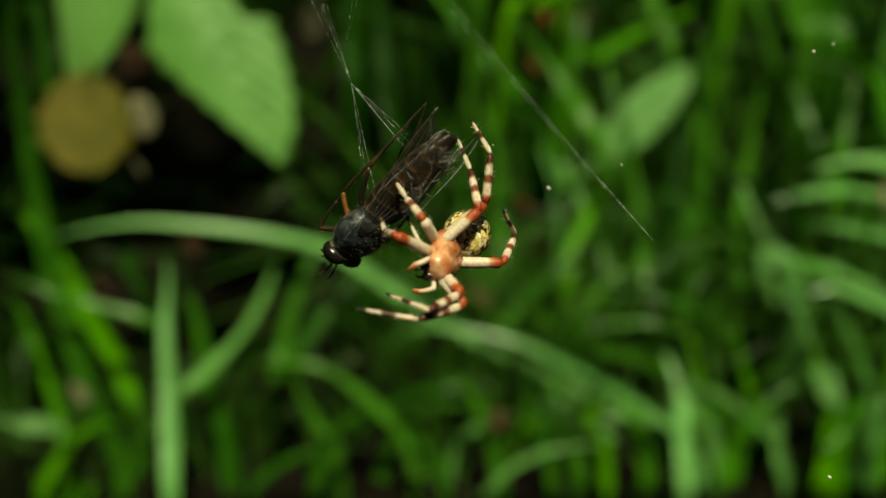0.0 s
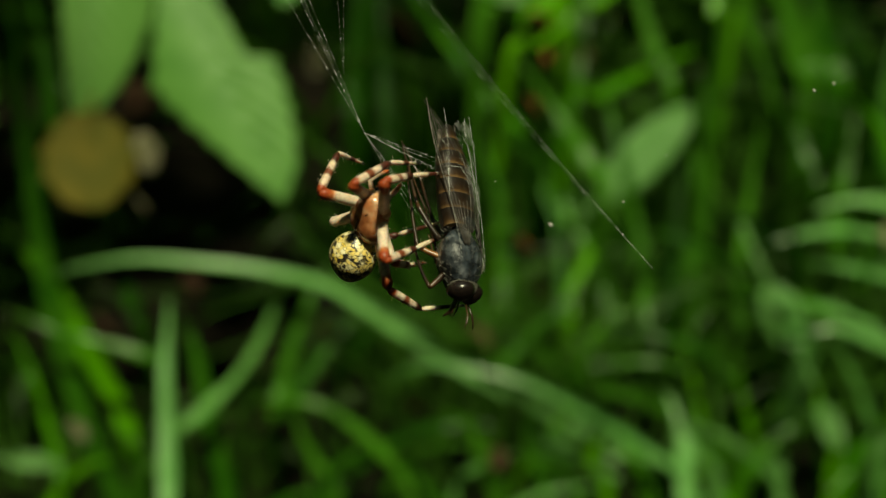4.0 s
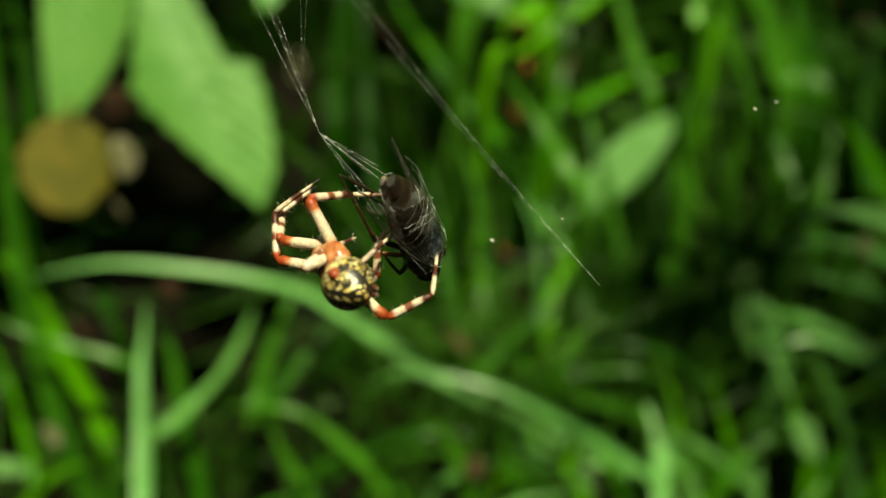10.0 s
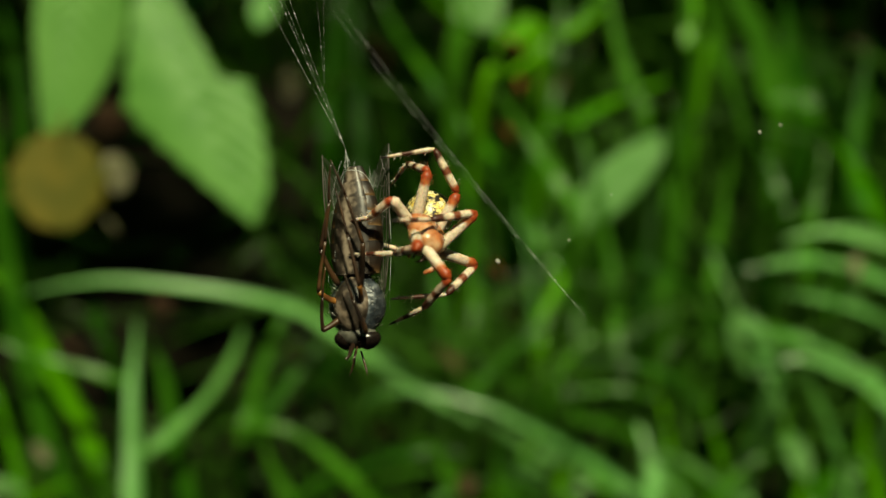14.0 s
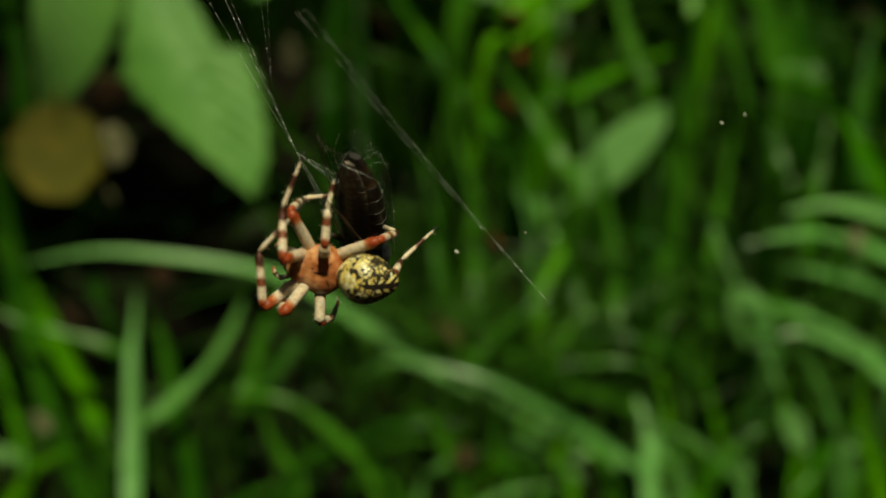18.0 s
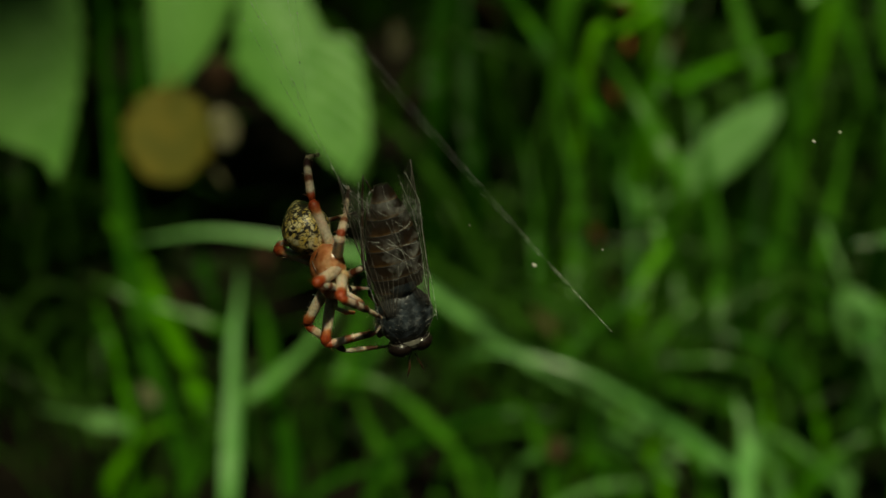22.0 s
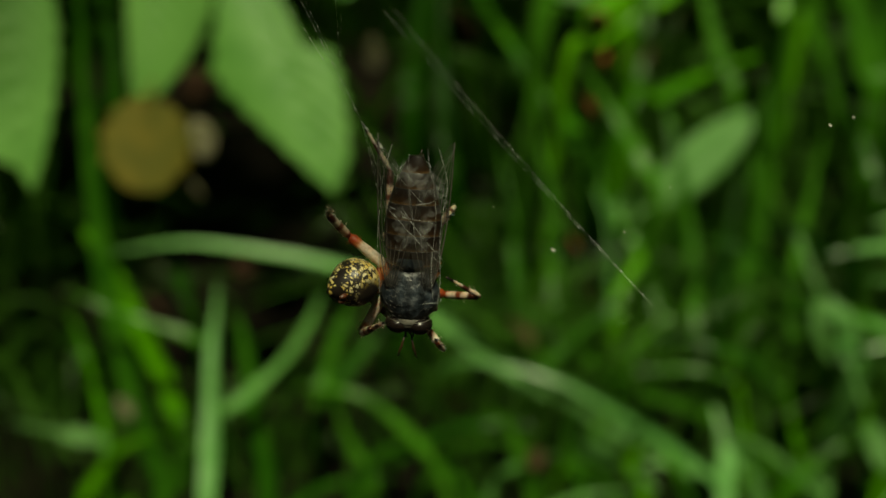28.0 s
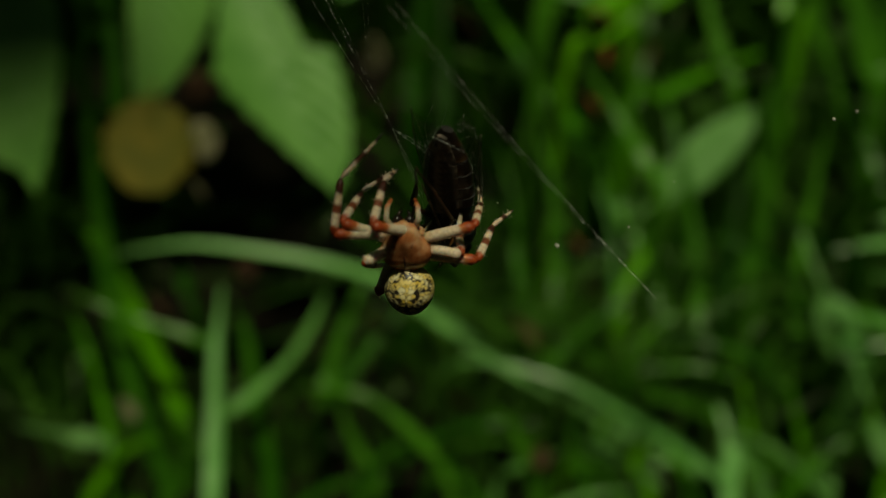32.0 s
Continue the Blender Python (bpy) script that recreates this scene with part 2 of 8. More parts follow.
def abdomen_skin():
    """Yellow cells in a black net on the flanks, a dark band with paired yellow bars along the back, black below."""
    m, nodes, links, b = material("abdomen_marbling", 0.38, 0.5)

    def calc(operation, one, two=0.0, three=0.0):
        n = nodes.new("ShaderNodeMath")
        n.operation = operation
        for i, value in enumerate((one, two, three)):
            if isinstance(value, (int, float)):
                n.inputs[i].default_value = value
            else:
                links.new(value, n.inputs[i])
        return n.outputs[0]

    tc = nodes.new("ShaderNodeTexCoord")
    warp = noise_of(nodes, links, 600, 3)
    bent = nodes.new("ShaderNodeVectorMath")
    bent.operation = "MULTIPLY_ADD"
    bent.inputs[1].default_value = (0.0008, 0.0008, 0.0008)
    links.new(warp.outputs["Color"], bent.inputs[0])
    links.new(tc.outputs["Object"], bent.inputs[2])
    sep = nodes.new("ShaderNodeSeparateXYZ")
    links.new(bent.outputs[0], sep.inputs[0])
    x, z = sep.outputs[0], sep.outputs[2]
    y = calc("ABSOLUTE", calc("SUBTRACT", sep.outputs[1], 0.0004))
    both = nodes.new("ShaderNodeCombineXYZ")
    for i, value in enumerate((calc("MULTIPLY", x, 1.45), y, z)):
        links.new(value, both.inputs[i])
    cells = []
    for feature in ("DISTANCE_TO_EDGE", "F1"):
        v = nodes.new("ShaderNodeTexVoronoi")
        v.feature = feature
        v.inputs["Scale"].default_value = 1550
        links.new(both.outputs[0], v.inputs["Vector"])
        cells.append(v)
    tone = ramp(nodes, [(0.1, (0.66, 0.46, 0.07)), (0.5, (0.74, 0.60, 0.23)), (0.9, (0.74, 0.68, 0.45))])
    links.new(cells[1].outputs["Color"], tone.inputs[0])
    # loose blotches over the shoulders, a heavy net toward the spinnerets
    net = calc("MINIMUM", calc("MAXIMUM", calc("MULTIPLY_ADD", x, -48.0, -0.19), 0.0), 0.19)
    gap = calc("MINIMUM", calc("MAXIMUM", calc("MULTIPLY", calc("SUBTRACT", cells[0].outputs["Distance"], net), 22.0), 0.0), 1.0)
    blotch = noise_of(nodes, links, 900, 3)
    blotch.inputs["Distortion"].default_value = 1.6
    links.new(both.outputs[0], blotch.inputs["Vector"])
    bare = calc("MULTIPLY", calc("SUBTRACT", blotch.outputs["Fac"], calc("MULTIPLY_ADD", x, -12.0, 0.39)), 16.0)
    gap = calc("MULTIPLY", gap, calc("MINIMUM", calc("MAXIMUM", bare, 0.0), 1.0))
    # bars in pairs on the dark band
    wavy = calc("SINE", calc("MULTIPLY", calc("ADD", x, calc("MULTIPLY", y, 0.7)), 7800))
    bar = calc("MULTIPLY", calc("GREATER_THAN", wavy, 0.1), calc("MULTIPLY", calc("GREATER_THAN", y, 0.0003), calc("LESS_THAN", y, 0.00105)))
    band = calc("MULTIPLY", calc("LESS_THAN", y, calc("MULTIPLY_ADD", x, -0.30, -0.0013)), calc("GREATER_THAN", z, 0.0016))
    shown = calc("ADD", calc("MULTIPLY", gap, calc("SUBTRACT", 1.0, band)), calc("MULTIPLY", bar, band))
    belly = ramp(nodes, [(0.30, (0, 0, 0)), (0.42, (1, 1, 1))])
    links.new(calc("MULTIPLY_ADD", z, 170, 0.5), belly.inputs[0])
    mix = nodes.new("ShaderNodeMix")
    mix.data_type = "RGBA"
    links.new(calc("MULTIPLY", shown, belly.outputs[0]), mix.inputs["Factor"])
    mix.inputs["A"].default_value = (0.016, 0.012, 0.009, 1)
    links.new(tone.outputs[0], mix.inputs["B"])
    links.new(mix.outputs["Result"], b.inputs["Base Color"])
    bump(nodes, links, b, cells[0].outputs["Distance"], 0.3, 0.0001)
    return m


ABDOMEN = abdomen_skin()
THORAX, tn, tl, tb = chitin("fly_thorax_grey", [(0.3, (0.012, 0.016, 0.020)), (0.5, (0.032, 0.042, 0.052)), (0.72, (0.14, 0.155, 0.17))], 1000, 0.38, 0.0007)
# dusty lengthwise stripes on the thorax
stripe = tn.new("ShaderNodeTexWave")
stripe.wave_type, stripe.bands_direction = "BANDS", "Y"
stripe.inputs["Scale"].default_value, stripe.inputs["Distortion"].default_value, stripe.inputs["Detail Scale"].default_value = 210, 1.5, 400
tl.new(tn["Texture Coordinate"].outputs["Object"], stripe.inputs["Vector"])
dark = tn.new("ShaderNodeMix")
dark.data_type, dark.blend_type = "RGBA", "MULTIPLY"
dark.inputs["Factor"].default_value = 0.55
tl.new(tn["Color Ramp"].outputs[0], dark.inputs["A"])
tl.new(stripe.outputs["Color"], dark.inputs["B"])
tl.new(dark.outputs["Result"], tb.inputs["Base Color"])
FLY_BELLY = chitin("fly_belly_pale", [(0.36, (0.012, 0.010, 0.008)), (0.5, (0.042, 0.032, 0.025)), (0.66, (0.22, 0.175, 0.135))], 650, 0.42)[0]
TERGITE = chitin("fly_abdomen_brown", [(0.0, (0.24, 0.16, 0.08)), (0.10, (0.12, 0.068, 0.028)), (0.24, (0.040, 0.022, 0.010)), (0.55, (0.018, 0.011, 0.007)), (1.0, (0.013, 0.010, 0.008))], 900, 0.42, 0.00015, 0, 0.0018, 0.0, 0.4)[0]
EYE = chitin("compound_eye", [(0.3, (0.006, 0.005, 0.005)), (0.7, (0.018, 0.012, 0.010))], 3000, 0.26, 0.00004)[0]
FACE = chitin("fly_face_grey", [(0.3, (0.04, 0.04, 0.034)), (0.7, (0.14, 0.135, 0.11))], 900, 0.6)[0]
FLY_LEG = chitin("fly_leg_dark", [(0.35, (0.010, 0.007, 0.006)), (0.55, (0.035, 0.018, 0.010)), (0.72, (0.075, 0.036, 0.014))], 330, 0.32)[0]
AMBER_LEG = chitin("fly_femur_amber", [(0.35, (0.08, 0.03, 0.01)), (0.6, (0.30, 0.13, 0.03))], 500, 0.3)[0]
FUZZ = chitin("fly_hair_grey", [(0.3, (0.07, 0.068, 0.06)), (0.7, (0.20, 0.19, 0.17))], 900, 0.7)[0]


def wing_skin():
    m, nodes, links, b = material("wing_membrane", 0.2, 1.0)
    b.inputs["IOR"].default_value = 1.6
    n = noise_of(nodes, links, 350, 4)
    r = ramp(nodes, [(0.3, (0.018, 0.017, 0.015)), (0.7, (0.075, 0.070, 0.064))])
    links.new(n.outputs["Fac"], r.inputs[0])
    links.new(r.outputs[0], b.inputs["Base Color"])
    a = ramp(nodes, [(0.3, (0.12, 0.12, 0.12)), (0.7, (0.45, 0.45, 0.45))])
    links.new(n.outputs["Fac"], a.inputs[0])
    links.new(a.outputs[0], b.inputs["Alpha"])
    bump(nodes, links, b, n.outputs["Fac"], 0.9, 0.0003)
    return m


WING = wing_skin()
VEIN = chitin("wing_vein", [(0.3, (0.030, 0.026, 0.022)), (0.7, (0.12, 0.11, 0.10))], 900)[0]


# ---- mesh helpers ----
def mesh_of(name, verts, faces, mat, smooth=True, sharp=False):
    me = bpy.data.meshes.new(name)
    me.from_pydata([tuple(v) for v in verts], [], faces)
    me.materials.append(mat)
    if smooth:
        me.polygons.foreach_set("use_smooth", [True] * len(me.polygons))
    me.update()
    if sharp:
        me.set_sharp_from_angle(angle=radians(35))
    return me


def part(name, me, parent, label=""):
    ob = new(name, me)
    ob.parent = parent
    return tagged(ob, label)


def thing(name, label, category, group="", me=None, m=None):
    ob = new(name, me)
    if m is not None:
        ob.matrix_basis = m
    return tagged(ob, label, category, group)


def loft(rings, sides=16):
    """A closed body through rings (x, y, z, half width, half height), along x."""
    verts, faces = [], []
    for x, y, z, a, h in rings:
        for k in range(sides):
            w = 2 * math.pi * k / sides
            verts.append((x * 1e-3, (y + a * math.cos(w)) * 1e-3, (z + h * math.sin(w)) * 1e-3))
    n = len(rings)
    for i in range(n - 1):
        for k in range(sides):
            j = (k + 1) % sides
            faces.append((i * sides + k, i * sides + j, (i + 1) * sides + j, (i + 1) * sides + k))
    faces.append(tuple(reversed(range(sides))))
    faces.append(tuple((n - 1) * sides + k for k in range(sides)))
    return verts, faces


def egg(x0, x1, a, h, y=0.0, z=0.0, n=12, blunt=0.5, sides=18):
    """An egg from x0 to x1; blunt below 0.5 puts the widest place nearer x0."""
    rings = []
    for i in range(n + 1):
        s = min(max(i / n, 0.012), 0.988)
        p = s ** (math.log(0.5) / math.log(blunt))
        w = math.sin(math.pi * p) ** 0.62
        rings.append((x0 + (x1 - x0) * s, y, z, a * w, h * w))
    return loft(rings, sides)


def tube(points, radii, sides=7):
    """A round rod through points (metres), with a radius at each."""
    verts, faces = [], []
    pts = [Vector(p) for p in points]
    side = None
    for i, p in enumerate(pts):
        d = (pts[min(i + 1, len(pts) - 1)] - pts[max(i - 1, 0)]).normalized()
        ref = side if side is not None else (Vector((0, 0, 1)) if abs(d.z) < 0.9 else Vector((0, 1, 0)))
        u = (ref - d * ref.dot(d)).normalized()
        side, v = u, d.cross(u)
        for k in range(sides):
            w = 2 * math.pi * k / sides
            verts.append(p + (u * math.cos(w) + v * math.sin(w)) * radii[i])
    n = len(pts)
    for i in range(n - 1):
        for k in range(sides):
            j = (k + 1) % sides
            faces.append((i * sides + k, i * sides + j, (i + 1) * sides + j, (i + 1) * sides + k))
    faces.append(tuple(reversed(range(sides))))
    faces.append(tuple((n - 1) * sides + k for k in range(sides)))
    return verts, faces


def spline(points, steps):
    """A smooth line through points."""
    p = [Vector(q) for q in points]
    p = [p[0] * 2 - p[1]] + p + [p[-1] * 2 - p[-2]]
    out = []
    for i in range(1, len(p) - 2):
        for k in range(steps):
            s = k / steps
            a, b, c, d = p[i - 1:i + 3]
            out.append(0.5 * (2 * b + (c - a) * s + (2 * a - 5 * b + 4 * c - d) * s * s + (3 * b - 3 * c + d - a) * s ** 3))
    return out + [p[-2]]


def merge(*shapes):
    verts, faces = [], []
    for v, f in shapes:
        o = len(verts)
        verts += list(v)
        faces += [tuple(i + o for i in q) for q in f]
    return verts, faces


# ---- ground, unseen ring around the clearing ----
def ground():
    n = 90
    s = [(abs(2 * i / n - 1) ** 3.2) * math.copysign(60, 2 * i / n - 1) for i in range(n + 1)]
    verts = []
    for y in s:
        for x in s:
            r = math.hypot(x, y)
            verts.append((x, y + 0.6, 0.02 * noise.noise(Vector((x * 6, y * 6, 0))) * min(1, r * 4) - 0.004 + 0.25 * noise.noise(Vector((x * 0.2, y * 0.2, 3))) * min(1, r / 8)))
    faces = [(j * (n + 1) + i, j * (n + 1) + i + 1, (j + 1) * (n + 1) + i + 1, (j + 1) * (n + 1) + i) for j in range(n) for i in range(n)]
    tagged(new("ground", mesh_of("ground", verts, faces, SHADE_DARK_SOIL)), "dark damp soil of a woodland edge", "ground", kind="structure")
    # ring out of view, added to close the place and hold back low sky light
    verts, faces = [], []
    for i in range(73):
        w = 2 * math.pi * i / 72
        for j in range(9):
            r = 16 + 1.6 * noise.noise(Vector((math.cos(w) * 6, math.sin(w) * 6, j * 0.7))) + j * 0.15
            verts.append((r * math.cos(w), r * math.sin(w), -0.5 + j * 2.2 + 1.6 * noise.noise(Vector((math.cos(w) * 9, math.sin(w) * 9, 5))) * (j == 8)))
    faces = [(i * 9 + j, (i + 1) * 9 + j, (i + 1) * 9 + j + 1, i * 9 + j + 1) for i in range(72) for j in range(8)]
    tagged(new("backdrop", mesh_of("backdrop", verts, faces, WOODS)), "dark green woodland around the clearing", "woodland", kind="structure")


ground()


# ---- grass ----
def blade_shape(points, width, steps=7, seed=0.0):
    """A thin folded blade through points, widest in its lower half, tapering to a tip."""
    line = spline(points, steps)
    n = len(line) - 1
    verts, faces = [], []
    side = None
    for i, p in enumerate(line):
        s = i / n
        d = (line[min(i + 1, n)] - line[max(i - 1, 0)]).normalized()
        turn = 0.62 + 0.55 * math.sin(seed * 1.7 + 4.3 * s) + 0.2 * math.sin(seed + 11 * s)
        u = d.cross(Vector((0.25 * math.sin(seed + 3 * s), -math.cos(turn), math.sin(turn)))).normalized()
        side = u
        nrm = u.cross(d)
        w = 0.5 * width * min(1, 0.5 + 1.2 * s) * (1 - s ** 2.0) ** 0.85 * (1 + 0.08 * math.sin(seed + 17 * s)) + 0.00015
        fold = 0.28 * w
        verts += [p - u * w + nrm * fold, p - nrm * 0.00015, p + u * w + nrm * fold, p - nrm * 0.0005]
    for i in range(n):
        a = i * 4
        for k in range(4):
            j = (k + 1) % 4
            faces.append((a + k, a + j, a + 4 + j, a + 4 + k))
    faces.append((0, 1, 2, 3))
    faces.append((n * 4 + 3, n * 4 + 2, n * 4 + 1, n * 4))
    return verts, faces


BLADE_LABEL = {
    "pale": "pale green glossy grass blade arching over the undergrowth",
    "silver": "broad pale grass blade with a silvery sheen in the undergrowth",
    "bright": "bright yellow-green grass blade in the undergrowth",
    "mid": "mid-green grass blade leaning in the undergrowth",
    "dark": "dark green shaded grass blade standing in the undergrowth",
}


def grass_blade(tone, width, *points):
    v, f = blade_shape(points, width, 7, points[0][0] * 90)
    thing("grass_blade", BLADE_LABEL[tone], "grass", "grass blades", mesh_of("grass_blade", v, f, BLADE[tone], sharp=True))


grass_blade("silver", 0.0084, (0.146, 0.480, -0.004), (0.141, 0.450, -0.033), (0.123, 0.448, 0.007), (0.094, 0.445, 0.031), (0.064, 0.443, 0.049), (0.037, 0.441, 0.065), (0.013, 0.438, 0.080), (-0.011, 0.436, 0.097), (-0.035, 0.434, 0.115), (-0.053, 0.432, 0.126), (-0.076, 0.429, 0.133), (-0.106, 0.427, 0.138), (-0.134, 0.425, 0.141), (-0.156, 0.422, 0.139), (-0.171, 0.420, 0.136))
grass_blade("silver", 0.0093, (-0.116, 0.400, -0.004), (-0.117, 0.370, 0.025), (-0.119, 0.384, 0.048), (-0.121, 0.398, 0.068), (-0.123, 0.412, 0.090), (-0.124, 0.426, 0.106), (-0.126, 0.440, 0.118))
grass_blade("mid", 0.0139, (-0.099, 0.450, -0.004), (-0.100, 0.420, -0.011), (-0.102, 0.426, 0.021), (-0.108, 0.432, 0.043), (-0.112, 0.438, 0.064), (-0.117, 0.444, 0.086), (-0.125, 0.450, 0.105))
grass_blade("pale", 0.0074, (-0.123, 0.440, -0.004), (-0.120, 0.410, 0.056), (-0.109, 0.416, 0.067), (-0.096, 0.422, 0.078), (-0.085, 0.428, 0.092), (-0.078, 0.434, 0.106), (-0.073, 0.440, 0.119))
grass_blade("mid", 0.0077, (-0.079, 0.450, -0.004), (-0.077, 0.420, 0.056), (-0.072, 0.430, 0.077), (-0.066, 0.440, 0.097), (-0.059, 0.450, 0.113), (-0.052, 0.460, 0.122))
grass_blade("mid", 0.0082, (-0.077, 0.460, -0.004), (-0.074, 0.430, 0.053), (-0.061, 0.440, 0.076), (-0.047, 0.450, 0.091), (-0.035, 0.460, 0.104))
grass_blade("mid", 0.0127, (-0.153, 0.450, -0.004), (-0.154, 0.420, -0.011), (-0.158, 0.425, 0.021), (-0.169, 0.430, 0.053), (-0.176, 0.435, 0.084), (-0.182, 0.440, 0.117), (-0.186, 0.445, 0.152), (-0.188, 0.450, 0.192), (-0.189, 0.455, 0.230), (-0.190, 0.460, 0.267))
grass_blade("bright", 0.0125, (-0.146, 0.470, -0.004), (-0.149, 0.440, 0.031), (-0.159, 0.446, 0.060), (-0.172, 0.452, 0.085), (-0.184, 0.458, 0.107), (-0.197, 0.464, 0.125), (-0.216, 0.470, 0.141))
grass_blade("mid", 0.0056, (-0.124, 0.450, -0.004), (-0.126, 0.420, 0.086), (-0.134, 0.420, 0.094), (-0.150, 0.420, 0.100), (-0.166, 0.420, 0.105), (-0.186, 0.420, 0.114), (-0.198, 0.420, 0.118))
grass_blade("bright", 0.0076, (-0.174, 0.430, -0.004), (-0.174, 0.400, 0.003), (-0.175, 0.406, 0.031), (-0.178, 0.412, 0.042), (-0.182, 0.418, 0.057), (-0.189, 0.424, 0.083), (-0.199, 0.430, 0.104))
grass_blade("mid", 0.0073, (-0.004, 0.440, -0.004), (-0.006, 0.410, -0.004), (-0.013, 0.412, 0.030), (-0.026, 0.413, 0.048), (-0.040, 0.415, 0.061), (-0.053, 0.417, 0.069), (-0.069, 0.418, 0.072), (-0.085, 0.420, 0.071))
grass_blade("silver", 0.0061, (0.138, 0.430, -0.004), (0.135, 0.400, 0.004), (0.122, 0.404, 0.034), (0.100, 0.408, 0.052), (0.081, 0.411, 0.064), (0.059, 0.415, 0.075), (0.038, 0.419, 0.083), (0.017, 0.422, 0.087), (-0.005, 0.426, 0.086), (-0.021, 0.430, 0.077))
grass_blade("mid", 0.0078, (-0.042, 0.450, -0.004), (-0.038, 0.420, 0.031), (-0.021, 0.420, 0.045), (-0.005, 0.420, 0.054), (0.013, 0.420, 0.058), (0.031, 0.420, 0.057))
grass_blade("mid", 0.0073, (-0.043, 0.440, -0.004), (-0.044, 0.410, -0.004), (-0.048, 0.412, 0.027), (-0.056, 0.415, 0.041), (-0.064, 0.418, 0.058), (-0.069, 0.420, 0.077))
grass_blade("mid", 0.0103, (0.186, 0.480, -0.004), (0.183, 0.450, -0.033), (0.170, 0.451, 0.003), (0.150, 0.452, 0.026), (0.130, 0.453, 0.043), (0.109, 0.454, 0.054), (0.085, 0.456, 0.060), (0.067, 0.457, 0.069), (0.051, 0.458, 0.082), (0.035, 0.459, 0.094), (0.009, 0.460, 0.103))
grass_blade("silver", 0.0095, (0.120, 0.420, -0.004), (0.120, 0.390, 0.011), (0.120, 0.403, 0.035), (0.122, 0.415, 0.044), (0.121, 0.427, 0.054), (0.117, 0.440, 0.066))
grass_blade("mid", 0.0071, (0.154, 0.490, -0.004), (0.149, 0.460, 0.067), (0.130, 0.460, 0.069), (0.106, 0.460, 0.070), (0.083, 0.460, 0.067), (0.065, 0.460, 0.062))
grass_blade("mid", 0.0097, (0.036, 0.440, -0.004), (0.035, 0.410, -0.004), (0.031, 0.410, 0.030), (0.025, 0.410, 0.047), (0.017, 0.410, 0.062), (0.006, 0.410, 0.071))
grass_blade("mid", 0.0086, (0.064, 0.450, -0.004), (0.063, 0.420, -0.011), (0.057, 0.420, 0.023), (0.048, 0.420, 0.041), (0.046, 0.420, 0.057), (0.052, 0.420, 0.069))
grass_blade("bright", 0.0075, (0.089, 0.440, -0.004), (0.088, 0.410, -0.004), (0.083, 0.410, 0.030), (0.076, 0.410, 0.044), (0.081, 0.410, 0.056), (0.094, 0.410, 0.063))
grass_blade("bright", 0.0113, (0.089, 0.550, -0.004), (0.086, 0.520, 0.101), (0.077, 0.531, 0.124), (0.068, 0.543, 0.143), (0.053, 0.554, 0.167), (0.035, 0.566, 0.191), (0.015, 0.577, 0.214), (-0.005, 0.589, 0.239), (-0.018, 0.600, 0.261))
grass_blade("mid", 0.0117, (0.065, 0.570, -0.004), (0.061, 0.540, 0.148), (0.045, 0.560, 0.169), (0.029, 0.580, 0.188), (0.009, 0.600, 0.205))
grass_blade("silver", 0.0108, (0.079, 0.530, -0.004), (0.078, 0.500, 0.050), (0.076, 0.508, 0.078), (0.074, 0.515, 0.102), (0.071, 0.522, 0.127), (0.061, 0.530, 0.147))
grass_blade("mid", 0.0097, (0.107, 0.530, -0.004), (0.104, 0.500, 0.068), (0.096, 0.517, 0.095), (0.087, 0.533, 0.123), (0.085, 0.550, 0.145))
grass_blade("mid", 0.0113, (0.120, 0.510, -0.004), (0.119, 0.480, 0.071), (0.116, 0.490, 0.093), (0.114, 0.500, 0.115), (0.112, 0.510, 0.134), (0.106, 0.520, 0.163))
grass_blade("mid", 0.0105, (0.090, 0.510, -0.004), (0.088, 0.480, 0.147), (0.082, 0.495, 0.167), (0.072, 0.510, 0.186), (0.060, 0.525, 0.201), (0.047, 0.540, 0.215))
grass_blade("bright", 0.0078, (0.070, 0.560, -0.004), (0.075, 0.530, 0.186), (0.094, 0.547, 0.194), (0.120, 0.565, 0.202), (0.149, 0.583, 0.210), (0.174, 0.600, 0.215))
grass_blade("bright", 0.0083, (0.039, 0.580, -0.004), (0.043, 0.550, 0.202), (0.061, 0.557, 0.219), (0.082, 0.565, 0.234), (0.102, 0.573, 0.246), (0.118, 0.580, 0.258))
grass_blade("mid", 0.0185, (0.172, 0.520, -0.004), (0.171, 0.490, -0.013), (0.167, 0.504, 0.024), (0.158, 0.517, 0.060), (0.155, 0.531, 0.097), (0.156, 0.545, 0.134), (0.161, 0.559, 0.171), (0.164, 0.573, 0.211), (0.164, 0.586, 0.258), (0.166, 0.600, 0.277))
grass_blade("bright", 0.0127, (0.167, 0.590, -0.004), (0.167, 0.560, 0.217), (0.165, 0.573, 0.234), (0.169, 0.587, 0.252), (0.172, 0.600, 0.270))
grass_blade("mid", 0.0107, (0.151, 0.550, -0.004), (0.154, 0.520, 0.252), (0.165, 0.520, 0.236), (0.173, 0.520, 0.220), (0.182, 0.520, 0.200), (0.187, 0.520, 0.183))
grass_blade("mid", 0.0235, (0.217, 0.590, -0.004), (0.216, 0.560, 0.181), (0.213, 0.565, 0.210), (0.206, 0.570, 0.235), (0.192, 0.575, 0.260), (0.181, 0.580, 0.278))
grass_blade("mid", 0.0176, (0.234, 0.590, -0.004), (0.233, 0.560, 0.178), (0.231, 0.567, 0.210), (0.223, 0.573, 0.238), (0.219, 0.580, 0.266))
